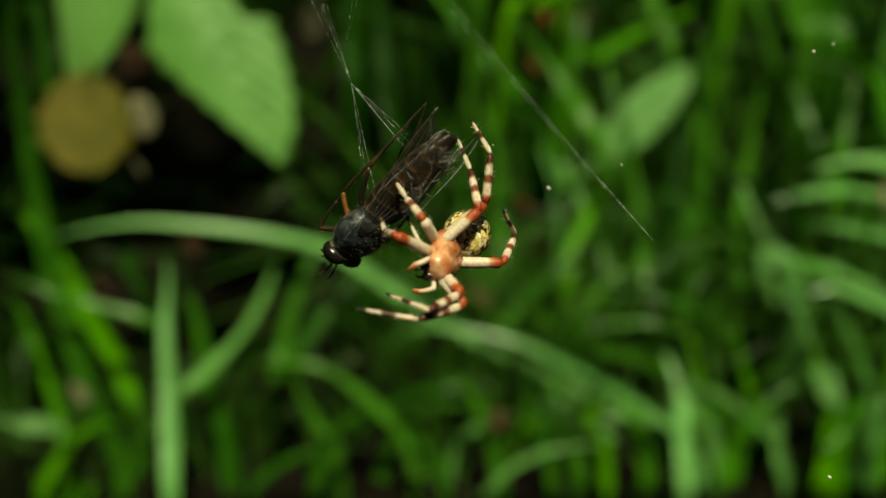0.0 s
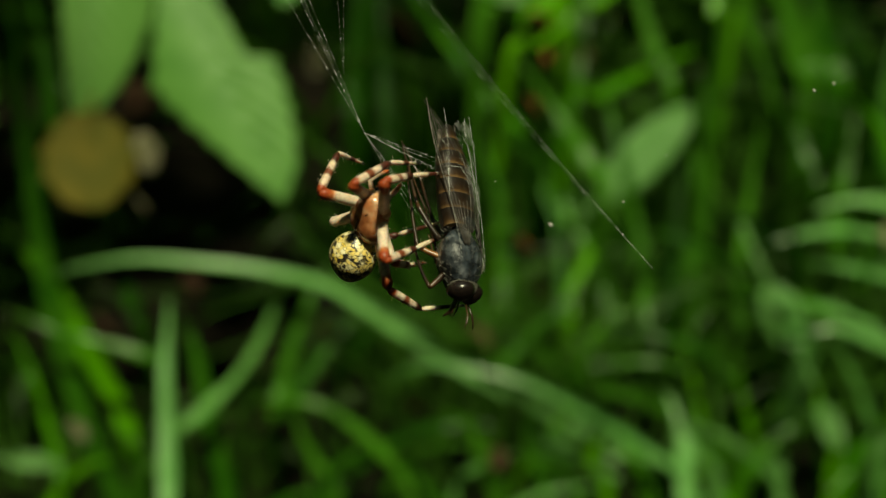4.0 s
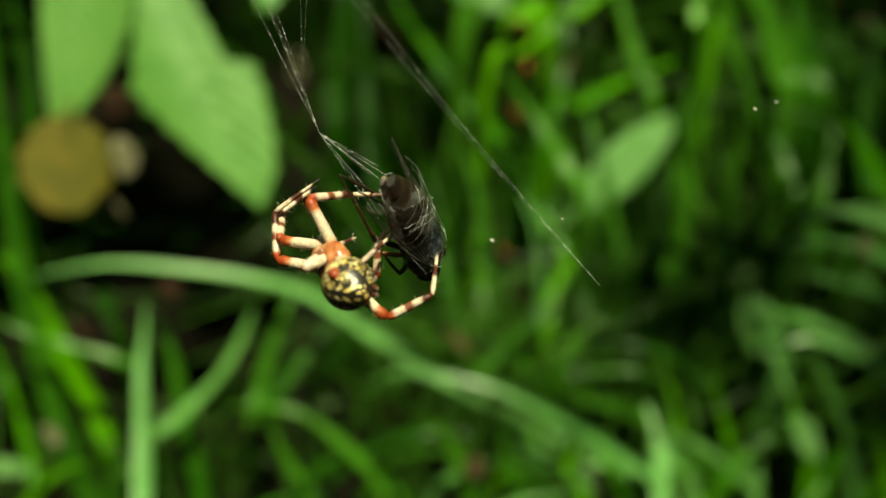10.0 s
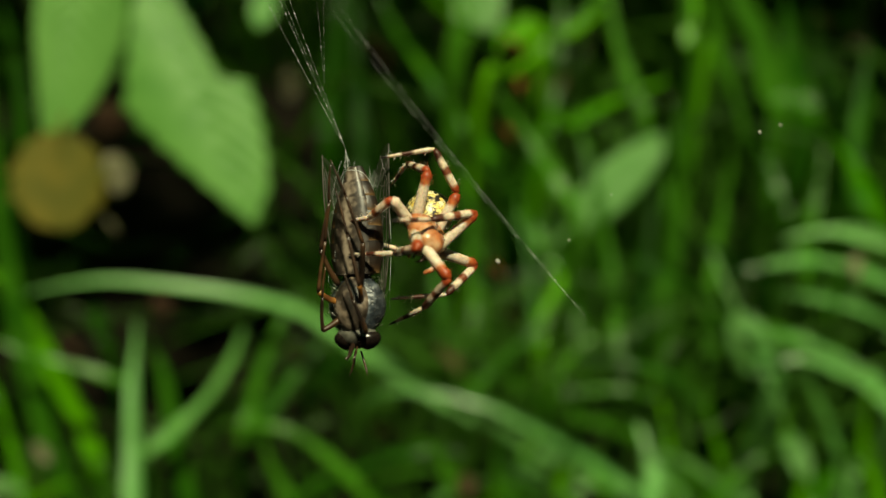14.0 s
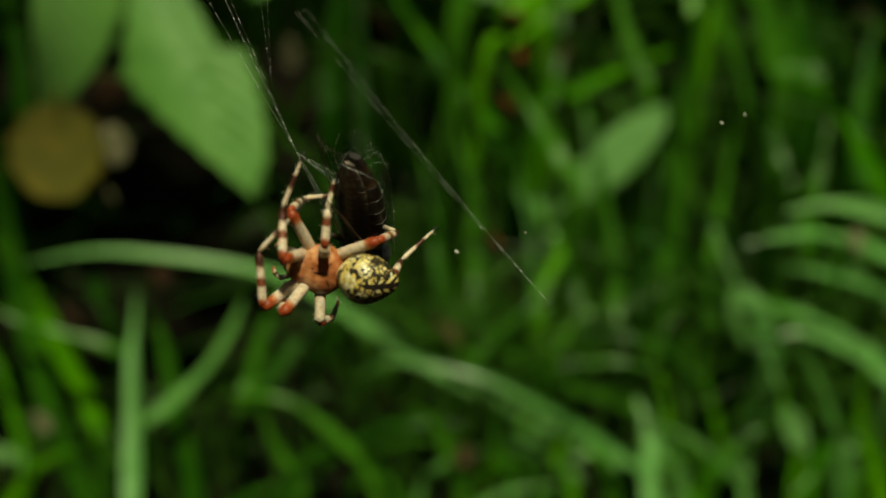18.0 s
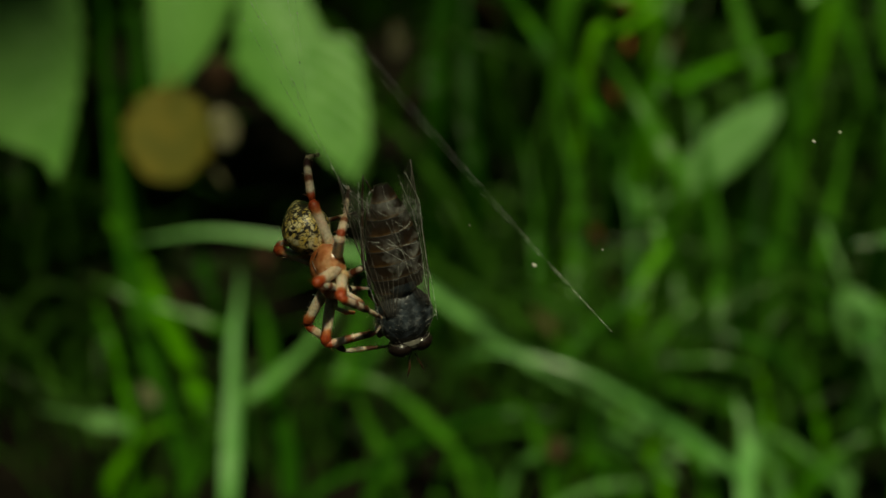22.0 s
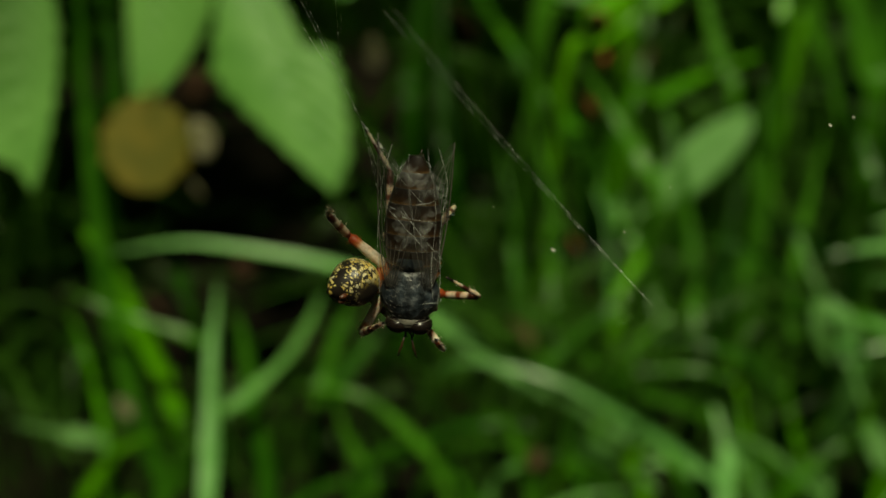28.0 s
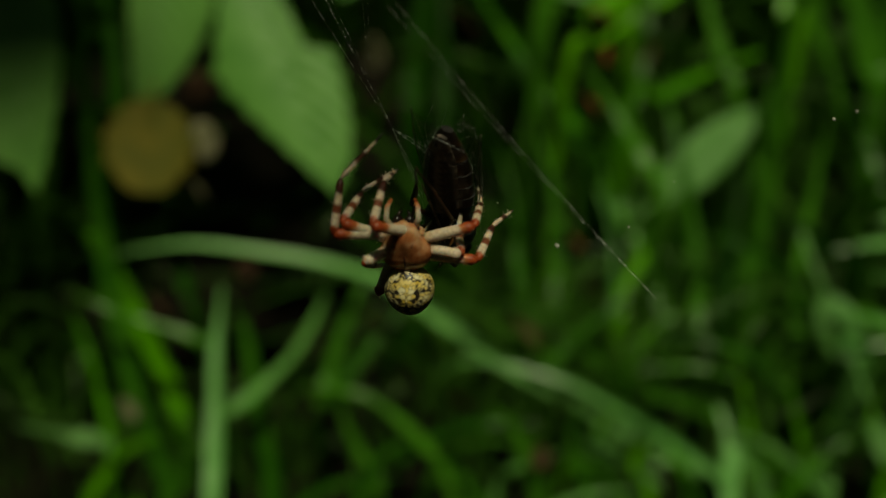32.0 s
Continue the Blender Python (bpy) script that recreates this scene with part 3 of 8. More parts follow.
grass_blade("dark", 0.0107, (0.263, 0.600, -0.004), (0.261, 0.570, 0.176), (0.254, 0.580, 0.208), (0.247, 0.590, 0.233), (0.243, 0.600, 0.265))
grass_blade("bright", 0.0108, (0.276, 0.500, -0.004), (0.271, 0.470, 0.109), (0.249, 0.470, 0.149), (0.233, 0.470, 0.174), (0.219, 0.470, 0.192), (0.206, 0.470, 0.205), (0.194, 0.470, 0.217), (0.186, 0.470, 0.228))
grass_blade("mid", 0.0129, (0.210, 0.510, -0.004), (0.211, 0.480, 0.117), (0.214, 0.493, 0.144), (0.222, 0.507, 0.168), (0.229, 0.520, 0.187))
grass_blade("mid", 0.0116, (0.232, 0.510, -0.004), (0.233, 0.480, 0.148), (0.238, 0.500, 0.179), (0.245, 0.520, 0.212), (0.255, 0.540, 0.245))
grass_blade("silver", 0.0092, (0.272, 0.490, -0.004), (0.266, 0.460, 0.140), (0.239, 0.458, 0.154), (0.217, 0.455, 0.159), (0.200, 0.453, 0.159), (0.183, 0.450, 0.156))
grass_blade("silver", 0.0096, (0.283, 0.490, -0.004), (0.276, 0.460, 0.113), (0.249, 0.458, 0.129), (0.227, 0.456, 0.138), (0.205, 0.454, 0.144), (0.185, 0.452, 0.144), (0.165, 0.450, 0.140))
grass_blade("silver", 0.0075, (0.288, 0.490, -0.004), (0.280, 0.460, 0.094), (0.250, 0.458, 0.109), (0.227, 0.455, 0.119), (0.205, 0.453, 0.126), (0.184, 0.450, 0.129))
grass_blade("silver", 0.0124, (0.279, 0.460, -0.004), (0.272, 0.430, 0.052), (0.244, 0.428, 0.078), (0.223, 0.426, 0.095), (0.204, 0.424, 0.108), (0.186, 0.422, 0.116), (0.171, 0.420, 0.121))
grass_blade("silver", 0.0131, (0.181, 0.460, -0.004), (0.180, 0.430, 0.083), (0.178, 0.433, 0.096), (0.174, 0.437, 0.110), (0.166, 0.440, 0.120))
grass_blade("pale", 0.0074, (0.219, 0.430, -0.004), (0.218, 0.400, 0.004), (0.213, 0.402, 0.036), (0.209, 0.404, 0.054), (0.203, 0.406, 0.074), (0.194, 0.408, 0.092), (0.185, 0.410, 0.107))
grass_blade("bright", 0.0093, (0.239, 0.430, -0.004), (0.238, 0.400, 0.004), (0.231, 0.402, 0.035), (0.223, 0.405, 0.057), (0.218, 0.407, 0.076), (0.219, 0.410, 0.096))
grass_blade("bright", 0.0082, (0.197, 0.430, -0.004), (0.195, 0.400, 0.004), (0.190, 0.403, 0.035), (0.184, 0.405, 0.054), (0.180, 0.407, 0.073), (0.181, 0.410, 0.091))
grass_blade("bright", 0.0074, (0.199, 0.430, -0.004), (0.199, 0.400, 0.004), (0.198, 0.403, 0.035), (0.202, 0.405, 0.051), (0.212, 0.407, 0.064), (0.225, 0.410, 0.072))
grass_blade("mid", 0.0089, (0.152, 0.450, -0.004), (0.153, 0.420, -0.011), (0.157, 0.425, 0.020), (0.168, 0.430, 0.035), (0.183, 0.435, 0.045), (0.202, 0.440, 0.049))
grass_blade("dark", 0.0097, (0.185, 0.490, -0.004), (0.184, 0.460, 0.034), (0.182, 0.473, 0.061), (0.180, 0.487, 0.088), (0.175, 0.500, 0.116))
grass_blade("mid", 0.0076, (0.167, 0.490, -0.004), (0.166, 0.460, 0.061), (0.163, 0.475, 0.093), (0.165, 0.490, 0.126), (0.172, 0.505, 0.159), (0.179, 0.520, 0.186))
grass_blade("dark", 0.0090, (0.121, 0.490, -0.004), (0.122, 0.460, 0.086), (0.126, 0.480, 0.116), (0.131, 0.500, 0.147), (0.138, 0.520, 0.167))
grass_blade("mid", 0.0093, (0.045, 0.530, -0.004), (0.044, 0.500, 0.068), (0.042, 0.515, 0.095), (0.041, 0.530, 0.124), (0.035, 0.545, 0.153), (0.024, 0.560, 0.176))
grass_blade("mid", 0.0066, (0.023, 0.500, -0.004), (0.022, 0.470, 0.094), (0.018, 0.487, 0.119), (0.015, 0.503, 0.145), (0.007, 0.520, 0.172))
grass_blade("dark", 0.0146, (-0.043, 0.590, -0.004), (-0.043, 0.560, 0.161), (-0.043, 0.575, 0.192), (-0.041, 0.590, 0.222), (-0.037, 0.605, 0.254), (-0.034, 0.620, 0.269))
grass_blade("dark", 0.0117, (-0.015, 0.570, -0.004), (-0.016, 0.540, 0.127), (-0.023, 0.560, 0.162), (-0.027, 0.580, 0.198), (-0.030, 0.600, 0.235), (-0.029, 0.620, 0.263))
grass_blade("mid", 0.0078, (0.079, 0.590, -0.004), (0.082, 0.560, 0.222), (0.092, 0.573, 0.239), (0.108, 0.587, 0.254), (0.118, 0.600, 0.270))
grass_blade("mid", 0.0102, (0.142, 0.590, -0.004), (0.140, 0.560, 0.177), (0.133, 0.570, 0.208), (0.124, 0.580, 0.233), (0.119, 0.590, 0.257), (0.118, 0.600, 0.273))
grass_blade("mid", 0.0069, (-0.198, 0.480, -0.004), (-0.199, 0.450, 0.058), (-0.203, 0.450, 0.070), (-0.213, 0.450, 0.080))
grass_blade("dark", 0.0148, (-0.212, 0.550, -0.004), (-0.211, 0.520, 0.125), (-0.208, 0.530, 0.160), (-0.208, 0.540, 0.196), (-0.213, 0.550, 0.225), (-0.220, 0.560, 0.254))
grass_blade("bright", 0.0083, (0.069, 0.490, -0.004), (0.070, 0.460, 0.086), (0.073, 0.473, 0.106), (0.086, 0.487, 0.126), (0.096, 0.500, 0.141))
grass_blade("mid", 0.0069, (0.028, 0.470, -0.004), (0.031, 0.440, 0.070), (0.045, 0.447, 0.086), (0.062, 0.453, 0.102), (0.077, 0.460, 0.111))
grass_blade("mid", 0.0090, (-0.029, 0.460, -0.004), (-0.028, 0.430, -0.019), (-0.022, 0.432, 0.015), (-0.010, 0.435, 0.032), (0.007, 0.438, 0.037), (0.024, 0.440, 0.032))
grass_blade("dark", 0.0088, (-0.056, 0.500, -0.004), (-0.053, 0.470, 0.048), (-0.041, 0.477, 0.071), (-0.024, 0.483, 0.085), (-0.006, 0.490, 0.095))
grass_blade("pale", 0.0047, (0.006, 0.460, -0.004), (0.007, 0.430, -0.019), (0.012, 0.430, 0.017), (0.024, 0.430, 0.028), (0.040, 0.430, 0.035), (0.060, 0.430, 0.035))
grass_blade("bright", 0.0058, (0.111, 0.450, -0.004), (0.110, 0.420, -0.011), (0.105, 0.420, 0.024), (0.098, 0.420, 0.041), (0.088, 0.420, 0.057), (0.074, 0.420, 0.064))
grass_blade("dark", 0.0083, (-0.137, 0.470, -0.004), (-0.139, 0.440, 0.094), (-0.149, 0.450, 0.113), (-0.155, 0.460, 0.133), (-0.159, 0.470, 0.153))
grass_blade("mid", 0.0131, (0.026, 0.590, -0.004), (0.028, 0.560, 0.221), (0.034, 0.573, 0.238), (0.031, 0.587, 0.256), (0.025, 0.600, 0.271))
grass_blade("bright", 0.0207, (0.091, 0.650, -0.004), (0.085, 0.620, 0.219), (0.061, 0.615, 0.230), (0.040, 0.610, 0.243), (0.019, 0.605, 0.257), (-0.002, 0.600, 0.274))
grass_blade("mid", 0.0089, (0.263, 0.580, -0.004), (0.262, 0.550, 0.200), (0.256, 0.567, 0.201), (0.250, 0.583, 0.194), (0.245, 0.600, 0.177))
grass_blade("mid", 0.0073, (0.179, 0.500, -0.004), (0.176, 0.470, 0.082), (0.165, 0.472, 0.107), (0.149, 0.475, 0.124), (0.131, 0.477, 0.133), (0.111, 0.480, 0.135))
grass_blade("pale", 0.0068, (0.249, 0.470, -0.004), (0.247, 0.440, -0.026), (0.239, 0.440, 0.011), (0.231, 0.440, 0.033), (0.218, 0.440, 0.059), (0.203, 0.440, 0.081), (0.190, 0.440, 0.096))
grass_blade("mid", 0.0070, (0.164, 0.480, -0.004), (0.161, 0.450, 0.053), (0.148, 0.452, 0.071), (0.130, 0.455, 0.083), (0.110, 0.458, 0.088), (0.093, 0.460, 0.086))
grass_blade("mid", 0.0070, (0.104, 0.530, -0.004), (0.104, 0.500, 0.141), (0.102, 0.513, 0.165), (0.098, 0.527, 0.187), (0.091, 0.540, 0.203))
grass_blade("mid", 0.0090, (0.067, 0.580, -0.004), (0.070, 0.550, 0.155), (0.082, 0.568, 0.185), (0.089, 0.585, 0.215), (0.093, 0.603, 0.243), (0.093, 0.620, 0.268))
grass_blade("mid", 0.0087, (0.220, 0.560, -0.004), (0.219, 0.530, 0.129), (0.215, 0.547, 0.158), (0.208, 0.565, 0.184), (0.206, 0.583, 0.214), (0.210, 0.600, 0.245))
grass_blade("bright", 0.0069, (0.184, 0.470, -0.004), (0.182, 0.440, -0.026), (0.176, 0.443, 0.009), (0.167, 0.445, 0.036), (0.158, 0.448, 0.061), (0.153, 0.450, 0.085))
grass_blade("pale", 0.0068, (0.182, 0.440, -0.004), (0.179, 0.410, -0.004), (0.169, 0.412, 0.029), (0.154, 0.415, 0.044), (0.137, 0.417, 0.054), (0.118, 0.420, 0.057))
grass_blade("bright", 0.0060, (0.134, 0.460, -0.004), (0.134, 0.430, -0.019), (0.135, 0.435, 0.014), (0.138, 0.440, 0.036), (0.134, 0.445, 0.062), (0.126, 0.450, 0.085))
grass_blade("bright", 0.0055, (0.073, 0.480, -0.004), (0.075, 0.450, 0.072), (0.084, 0.457, 0.088), (0.097, 0.463, 0.097), (0.114, 0.470, 0.101))
grass_blade("bright", 0.0058, (0.040, 0.480, -0.004), (0.041, 0.450, -0.033), (0.046, 0.453, 0.002), (0.057, 0.455, 0.026), (0.073, 0.458, 0.045), (0.089, 0.460, 0.054))
grass_blade("mid", 0.0078, (0.210, 0.470, -0.004), (0.208, 0.440, 0.046), (0.200, 0.443, 0.070), (0.187, 0.447, 0.090), (0.173, 0.450, 0.101))
grass_blade("bright", 0.0065, (0.252, 0.500, -0.004), (0.248, 0.470, 0.063), (0.235, 0.473, 0.081), (0.226, 0.477, 0.106), (0.227, 0.480, 0.130))
grass_blade("pale", 0.0056, (0.058, 0.470, -0.004), (0.060, 0.440, -0.026), (0.065, 0.440, 0.010), (0.079, 0.440, 0.022), (0.099, 0.440, 0.027), (0.120, 0.440, 0.022))
grass_blade("mid", 0.0080, (-0.058, 0.420, -0.004), (-0.057, 0.390, 0.014), (-0.051, 0.390, 0.038), (-0.040, 0.390, 0.056), (-0.025, 0.390, 0.065))
grass_blade("bright", 0.0061, (-0.190, 0.420, -0.004), (-0.186, 0.390, 0.014), (-0.173, 0.390, 0.038), (-0.159, 0.390, 0.053), (-0.144, 0.390, 0.059))
grass_blade("mid", 0.0080, (0.071, 0.420, -0.004), (0.070, 0.390, 0.014), (0.066, 0.390, 0.036), (0.058, 0.390, 0.051), (0.044, 0.390, 0.059))
grass_blade("bright", 0.0071, (0.136, 0.420, -0.004), (0.137, 0.390, 0.014), (0.138, 0.390, 0.036), (0.143, 0.390, 0.051), (0.155, 0.390, 0.060))
grass_blade("bright", 0.0071, (0.182, 0.420, -0.004), (0.182, 0.390, 0.014), (0.185, 0.390, 0.036), (0.185, 0.390, 0.054), (0.182, 0.390, 0.069))
grass_blade("bright", 0.0061, (0.212, 0.420, -0.004), (0.212, 0.390, 0.014), (0.213, 0.390, 0.036), (0.218, 0.390, 0.051), (0.229, 0.390, 0.060))
grass_blade("mid", 0.0072, (0.008, 0.420, -0.004), (0.006, 0.390, 0.014), (0.001, 0.390, 0.035), (-0.009, 0.390, 0.050), (-0.022, 0.390, 0.056))
grass_blade("mid", 0.0060, (-0.091, 0.420, -0.004), (-0.088, 0.390, 0.014), (-0.077, 0.390, 0.029), (-0.056, 0.390, 0.040), (-0.033, 0.390, 0.043))
grass_blade("pale", 0.0050, (0.019, 0.420, -0.004), (0.022, 0.390, 0.014), (0.035, 0.390, 0.029), (0.055, 0.390, 0.040), (0.079, 0.390, 0.042))
grass_blade("mid", 0.0072, (0.102, 0.420, -0.004), (0.102, 0.390, 0.014), (0.103, 0.390, 0.033), (0.099, 0.390, 0.048), (0.091, 0.390, 0.059))
grass_blade("mid", 0.0080, (-0.153, 0.420, -0.004), (-0.150, 0.390, 0.014), (-0.138, 0.390, 0.035), (-0.133, 0.390, 0.053), (-0.132, 0.390, 0.070))
grass_blade("silver", 0.0096, (0.245, 0.450, -0.004), (0.241, 0.420, 0.070), (0.226, 0.420, 0.088), (0.209, 0.420, 0.101), (0.190, 0.420, 0.108), (0.176, 0.420, 0.105))
grass_blade("pale", 0.0084, (0.221, 0.440, -0.004), (0.219, 0.410, -0.004), (0.211, 0.412, 0.029), (0.201, 0.415, 0.048), (0.189, 0.417, 0.062), (0.175, 0.420, 0.069))
grass_blade("silver", 0.0081, (0.283, 0.470, -0.004), (0.280, 0.440, -0.026), (0.267, 0.440, 0.013), (0.250, 0.440, 0.039), (0.236, 0.440, 0.056), (0.217, 0.440, 0.065), (0.200, 0.440, 0.067))
grass_blade("mid", 0.0080, (0.212, 0.480, -0.004), (0.209, 0.450, 0.092), (0.196, 0.453, 0.103), (0.179, 0.455, 0.109), (0.163, 0.458, 0.110), (0.150, 0.460, 0.104))
grass_blade("pale", 0.0077, (0.149, 0.450, -0.004), (0.148, 0.420, -0.011), (0.141, 0.420, 0.024), (0.134, 0.420, 0.041), (0.127, 0.420, 0.057), (0.122, 0.420, 0.075))
grass_blade("dark", 0.0072, (0.181, 0.480, -0.004), (0.178, 0.450, 0.128), (0.167, 0.457, 0.140), (0.155, 0.463, 0.147), (0.139, 0.470, 0.147))


def grass_stand(name, label, count, region, height, width, mat, seed, lie=0.9):
    rng = random.Random(seed)
    verts, faces = [], []
    x0, x1, y0, y1 = region
    for _ in range(count):
        x, y = rng.uniform(x0, x1), rng.uniform(y0, y1)
        shade_gap = -0.47 < x / y < -0.08
        if (abs(x) < 0.16 and y < 0.42) or (shade_gap and 0.50 < y < 1.7):  # left bare: near-black soil stands in for deep shade
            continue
        h, a = height * rng.uniform(0.5, 1.15) * (0.45 if shade_gap else 1), rng.uniform(0, 2 * math.pi)
        b = h * rng.uniform(0.1, lie)
        dx, dy = math.cos(a) * b, math.sin(a) * b * 0.5
        droop = rng.uniform(0.45, 1.0)
        pts = [(x, y, -0.01), (x + dx * 0.15, y + dy * 0.15, h * 0.4), (x + dx * 0.5, y + dy * 0.5, h * 0.82), (x + dx, y + dy, h * droop)]
        v, f = blade_shape(pts, width * rng.uniform(0.6, 1.3), 4, rng.uniform(0, 6))
        o = len(verts)
        verts += v
        faces += [tuple(i + o for i in q) for q in f]
    tagged(new(name, mesh_of(name, verts, faces, mat, sharp=True)), label, "grass", kind="stuff")


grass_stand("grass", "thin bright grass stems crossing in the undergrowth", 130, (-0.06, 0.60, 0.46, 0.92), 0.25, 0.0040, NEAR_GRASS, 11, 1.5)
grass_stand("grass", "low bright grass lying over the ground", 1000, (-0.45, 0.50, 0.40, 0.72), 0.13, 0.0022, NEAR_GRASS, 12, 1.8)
grass_stand("grass", "dense dark green grass in deep shade", 240, (-0.55, 0.6, 0.50, 0.95), 0.27, 0.008, FAR_SHADE_GRASS, 4)
grass_stand("grass", "tall green grass filling the clearing behind", 1500, (-1.6, 1.6, 0.95, 2.6), 0.42, 0.010, FAR_SHADE_GRASS, 5)


def meadow():
    """Rougher grass all round, thinning out toward the backdrop ring."""
    rng = random.Random(21)
    verts, faces = [], []
    for _ in range(5200):
        r, a = 0.75 + 7.5 * rng.random() ** 1.6, rng.uniform(0, 2 * math.pi)
        x, y = r * math.cos(a), 0.3 + r * math.sin(a)
        if y > 0.4 and abs(x) < 0.62 * y and y < 2.6:
            continue
        h, lean, way = rng.uniform(0.15, 0.42), rng.uniform(0.05, 0.35), rng.uniform(0, 2 * math.pi)
        dx, dy = lean * math.cos(way), lean * math.sin(way)
        v, f = blade_shape([(x, y, -0.02), (x + dx * 0.3, y + dy * 0.3, h * 0.6), (x + dx, y + dy, h)], rng.uniform(0.006, 0.013), 3, a)
        o = len(verts)
        verts += v
        faces += [tuple(i + o for i in q) for q in f]
    tagged(new("grass", mesh_of("grass", verts, faces, MEADOW)), "rough grass all round the clearing", "grass", kind="stuff")


meadow()


# ---- broad leaves ----
def leaf_sheet(length, half, profile, teeth, tooth, curl, mat, n=44, rows=10):
    verts, faces = [], []
    for i in range(n + 1):
        s = i / n
        sides = profile(s)
        saw = (s * teeth) % 1.0
        for j in range(-rows, rows + 1):
            q = j / rows
            w = half * (sides if not isinstance(sides, tuple) else sides[j > 0])
            edge = 1 + tooth * (saw - 0.5) * (abs(q) ** 6)
            y = w * q * edge
            z = 0.16 * abs(y) + curl * (s * s) * -length * 0.35 + 0.0009 * math.sin((s * 11 - abs(q) * 2.4) * 2 * math.pi) * (1 - abs(q) * 0.5) - 0.25 * y * y / max(half, 1e-4)
            verts.append((s * length + 0.05 * length * abs(q) * (1 - s) * 0.2, y, z))
    m = 2 * rows + 1
    faces = [(i * m + j, (i + 1) * m + j, (i + 1) * m + j + 1, i * m + j + 1) for i in range(n) for j in range(m - 1)]
    return mesh_of("blade", verts, faces, mat)


def leaf_plant(name, label, length, half, m, profile, teeth, tooth, curl, mat, stalk=0.05):
    base = thing(name, label, "leaf", "broad leaves", None, m)
    sheet = part("leaf_blade", leaf_sheet(length, half, profile, teeth, tooth, curl, mat), base)
    solid = sheet.modifiers.new("thickness", "SOLIDIFY")
    solid.thickness = 0.0004
    v, f = tube([(-stalk, 0, 0.004), (0, 0, 0.0005), (length * 0.5, 0, -0.0006 - curl * length * 0.09), (length * 0.9, 0, -0.0006 - curl * length * 0.29)], [0.0013, 0.0011, 0.0007, 0.0003])
    part("midrib", mesh_of("midrib", v, f, YELLOW_LEAF if mat is YELLOW_LEAF else PALE_LEAF), base, "leaf stalk and midrib")
    return base


def toothed_leaf(length, half, m, profile):
    leaf_plant("broad_leaf", "large green leaf with a toothed edge, hanging over the grass", length, half, m, profile, 11, 0.16, 0.08, LEAF)


def notched(s):
    """One side straight from its shoulder to the tip, the other with a deep notch half way."""
    outer = math.sin(math.pi * min(1, s ** 0.85)) ** 0.6 * (0.48 if s < 0.46 else 0.48 + 0.52 * min(1, (s - 0.46) / 0.05))
    inner = min(1, (s / 0.42) ** 0.9) if s < 0.45 else max(0, 1 - ((s - 0.45) / 0.55) ** 1.15)
    return inner + 0.004, 0.74 * outer + 0.004


def slanted(s):
    """Broad near the stalk, with its tip drawn to one side."""
    broad = math.sin(math.pi * min(1, s ** 0.62)) ** 0.7
    return 0.66 * broad * (1 - 0.35 * s) + 0.004, broad ** 0.8 + 0.004


def ragged(s):
    """Wide to near the end, then cut back to a narrow tip."""
    full = min(1, (s / 0.35) ** 0.7)
    return full * (1 if s < 0.80 else max(0.0, 1 - (s - 0.80) / 0.10) * 0.66 + 0.34 * (1 - (s - 0.80) / 0.20)) + 0.004, 0.62 * full * (1 - max(0, (s - 0.35) / 0.65) ** 1.8) + 0.004


def round_leaf(length, half, m):
    leaf_plant("round_leaf", "yellowing rounded leaf in the shade", length, half, m, lambda s: math.sin(math.pi * s) ** 0.5 + 0.004, 4, 0.22, 0.05, YELLOW_LEAF, 0.006)


def pale_leaf(length, half, m):
    leaf_plant("pale_leaf", "small pale green leaf catching the light", length, half, m, lambda s: math.sin(math.pi * s ** 0.85) ** 0.7 + 0.004, 7, 0.15, 0.12, PALE_LEAF, 0.03)


toothed_leaf(0.1407, 0.0344, pose(-0.1290, 0.5000, 0.2755, 40.1, 56.2, -39.7), notched)
toothed_leaf(0.0920, 0.0269, pose(-0.1523, 0.4900, 0.2831, -45.5, 68.6, -116.8), slanted)
toothed_leaf(0.1265, 0.0332, pose(-0.2200, 0.4500, 0.2855, 1.4, 69.0, -62.1), ragged)
round_leaf(0.0451, 0.0202, pose(-0.1530, 0.4400, 0.2065, -19.3, 63.7, -90.1))
pale_leaf(0.0794, 0.0133, pose(0.0932, 0.5300, 0.1357, 64.0, -44.6, 10.2))
pale_leaf(0.0421, 0.0103, pose(0.1658, 0.4500, 0.1192, 51.7, 53.7, -53.5))
pale_leaf(0.0485, 0.0177, pose(0.0267, 0.6200, 0.2732, 64.6, 43.9, -34.9))
pale_leaf(0.0279, 0.0069, pose(-0.0733, 0.5500, 0.2627, -27.0, 42.6, -102.8))
pale_leaf(0.0395, 0.0039, pose(-0.1977, 0.4000, 0.0521, 57.3, -13.1, -31.4))
pale_leaf(0.0432, 0.0072, pose(0.1278, 0.4200, 0.0249, -10.8, -21.0, 83.2))
pale_leaf(0.0565, 0.0070, pose(0.2040, 0.4100, 0.0379, 27.8, -2.0, 45.1))
pale_leaf(0.0418, 0.0056, pose(0.1677, 0.4100, 0.0299, -10.0, 2.9, 73.3))
pale_leaf(0.0450, 0.0048, pose(0.2441, 0.4700, 0.1081, -53.8, -18.0, 110.7))
pale_leaf(0.0450, 0.0073, pose(-0.1240, 0.5300, 0.2489, 62.5, -15.5, 67.3))
pale_leaf(0.0461, 0.0062, pose(0.0737, 0.4200, 0.0376, -50.0, 5.3, 119.5))
pale_leaf(0.0275, 0.0052, pose(0.1824, 0.4100, 0.0746, 35.7, 41.1, -74.7))


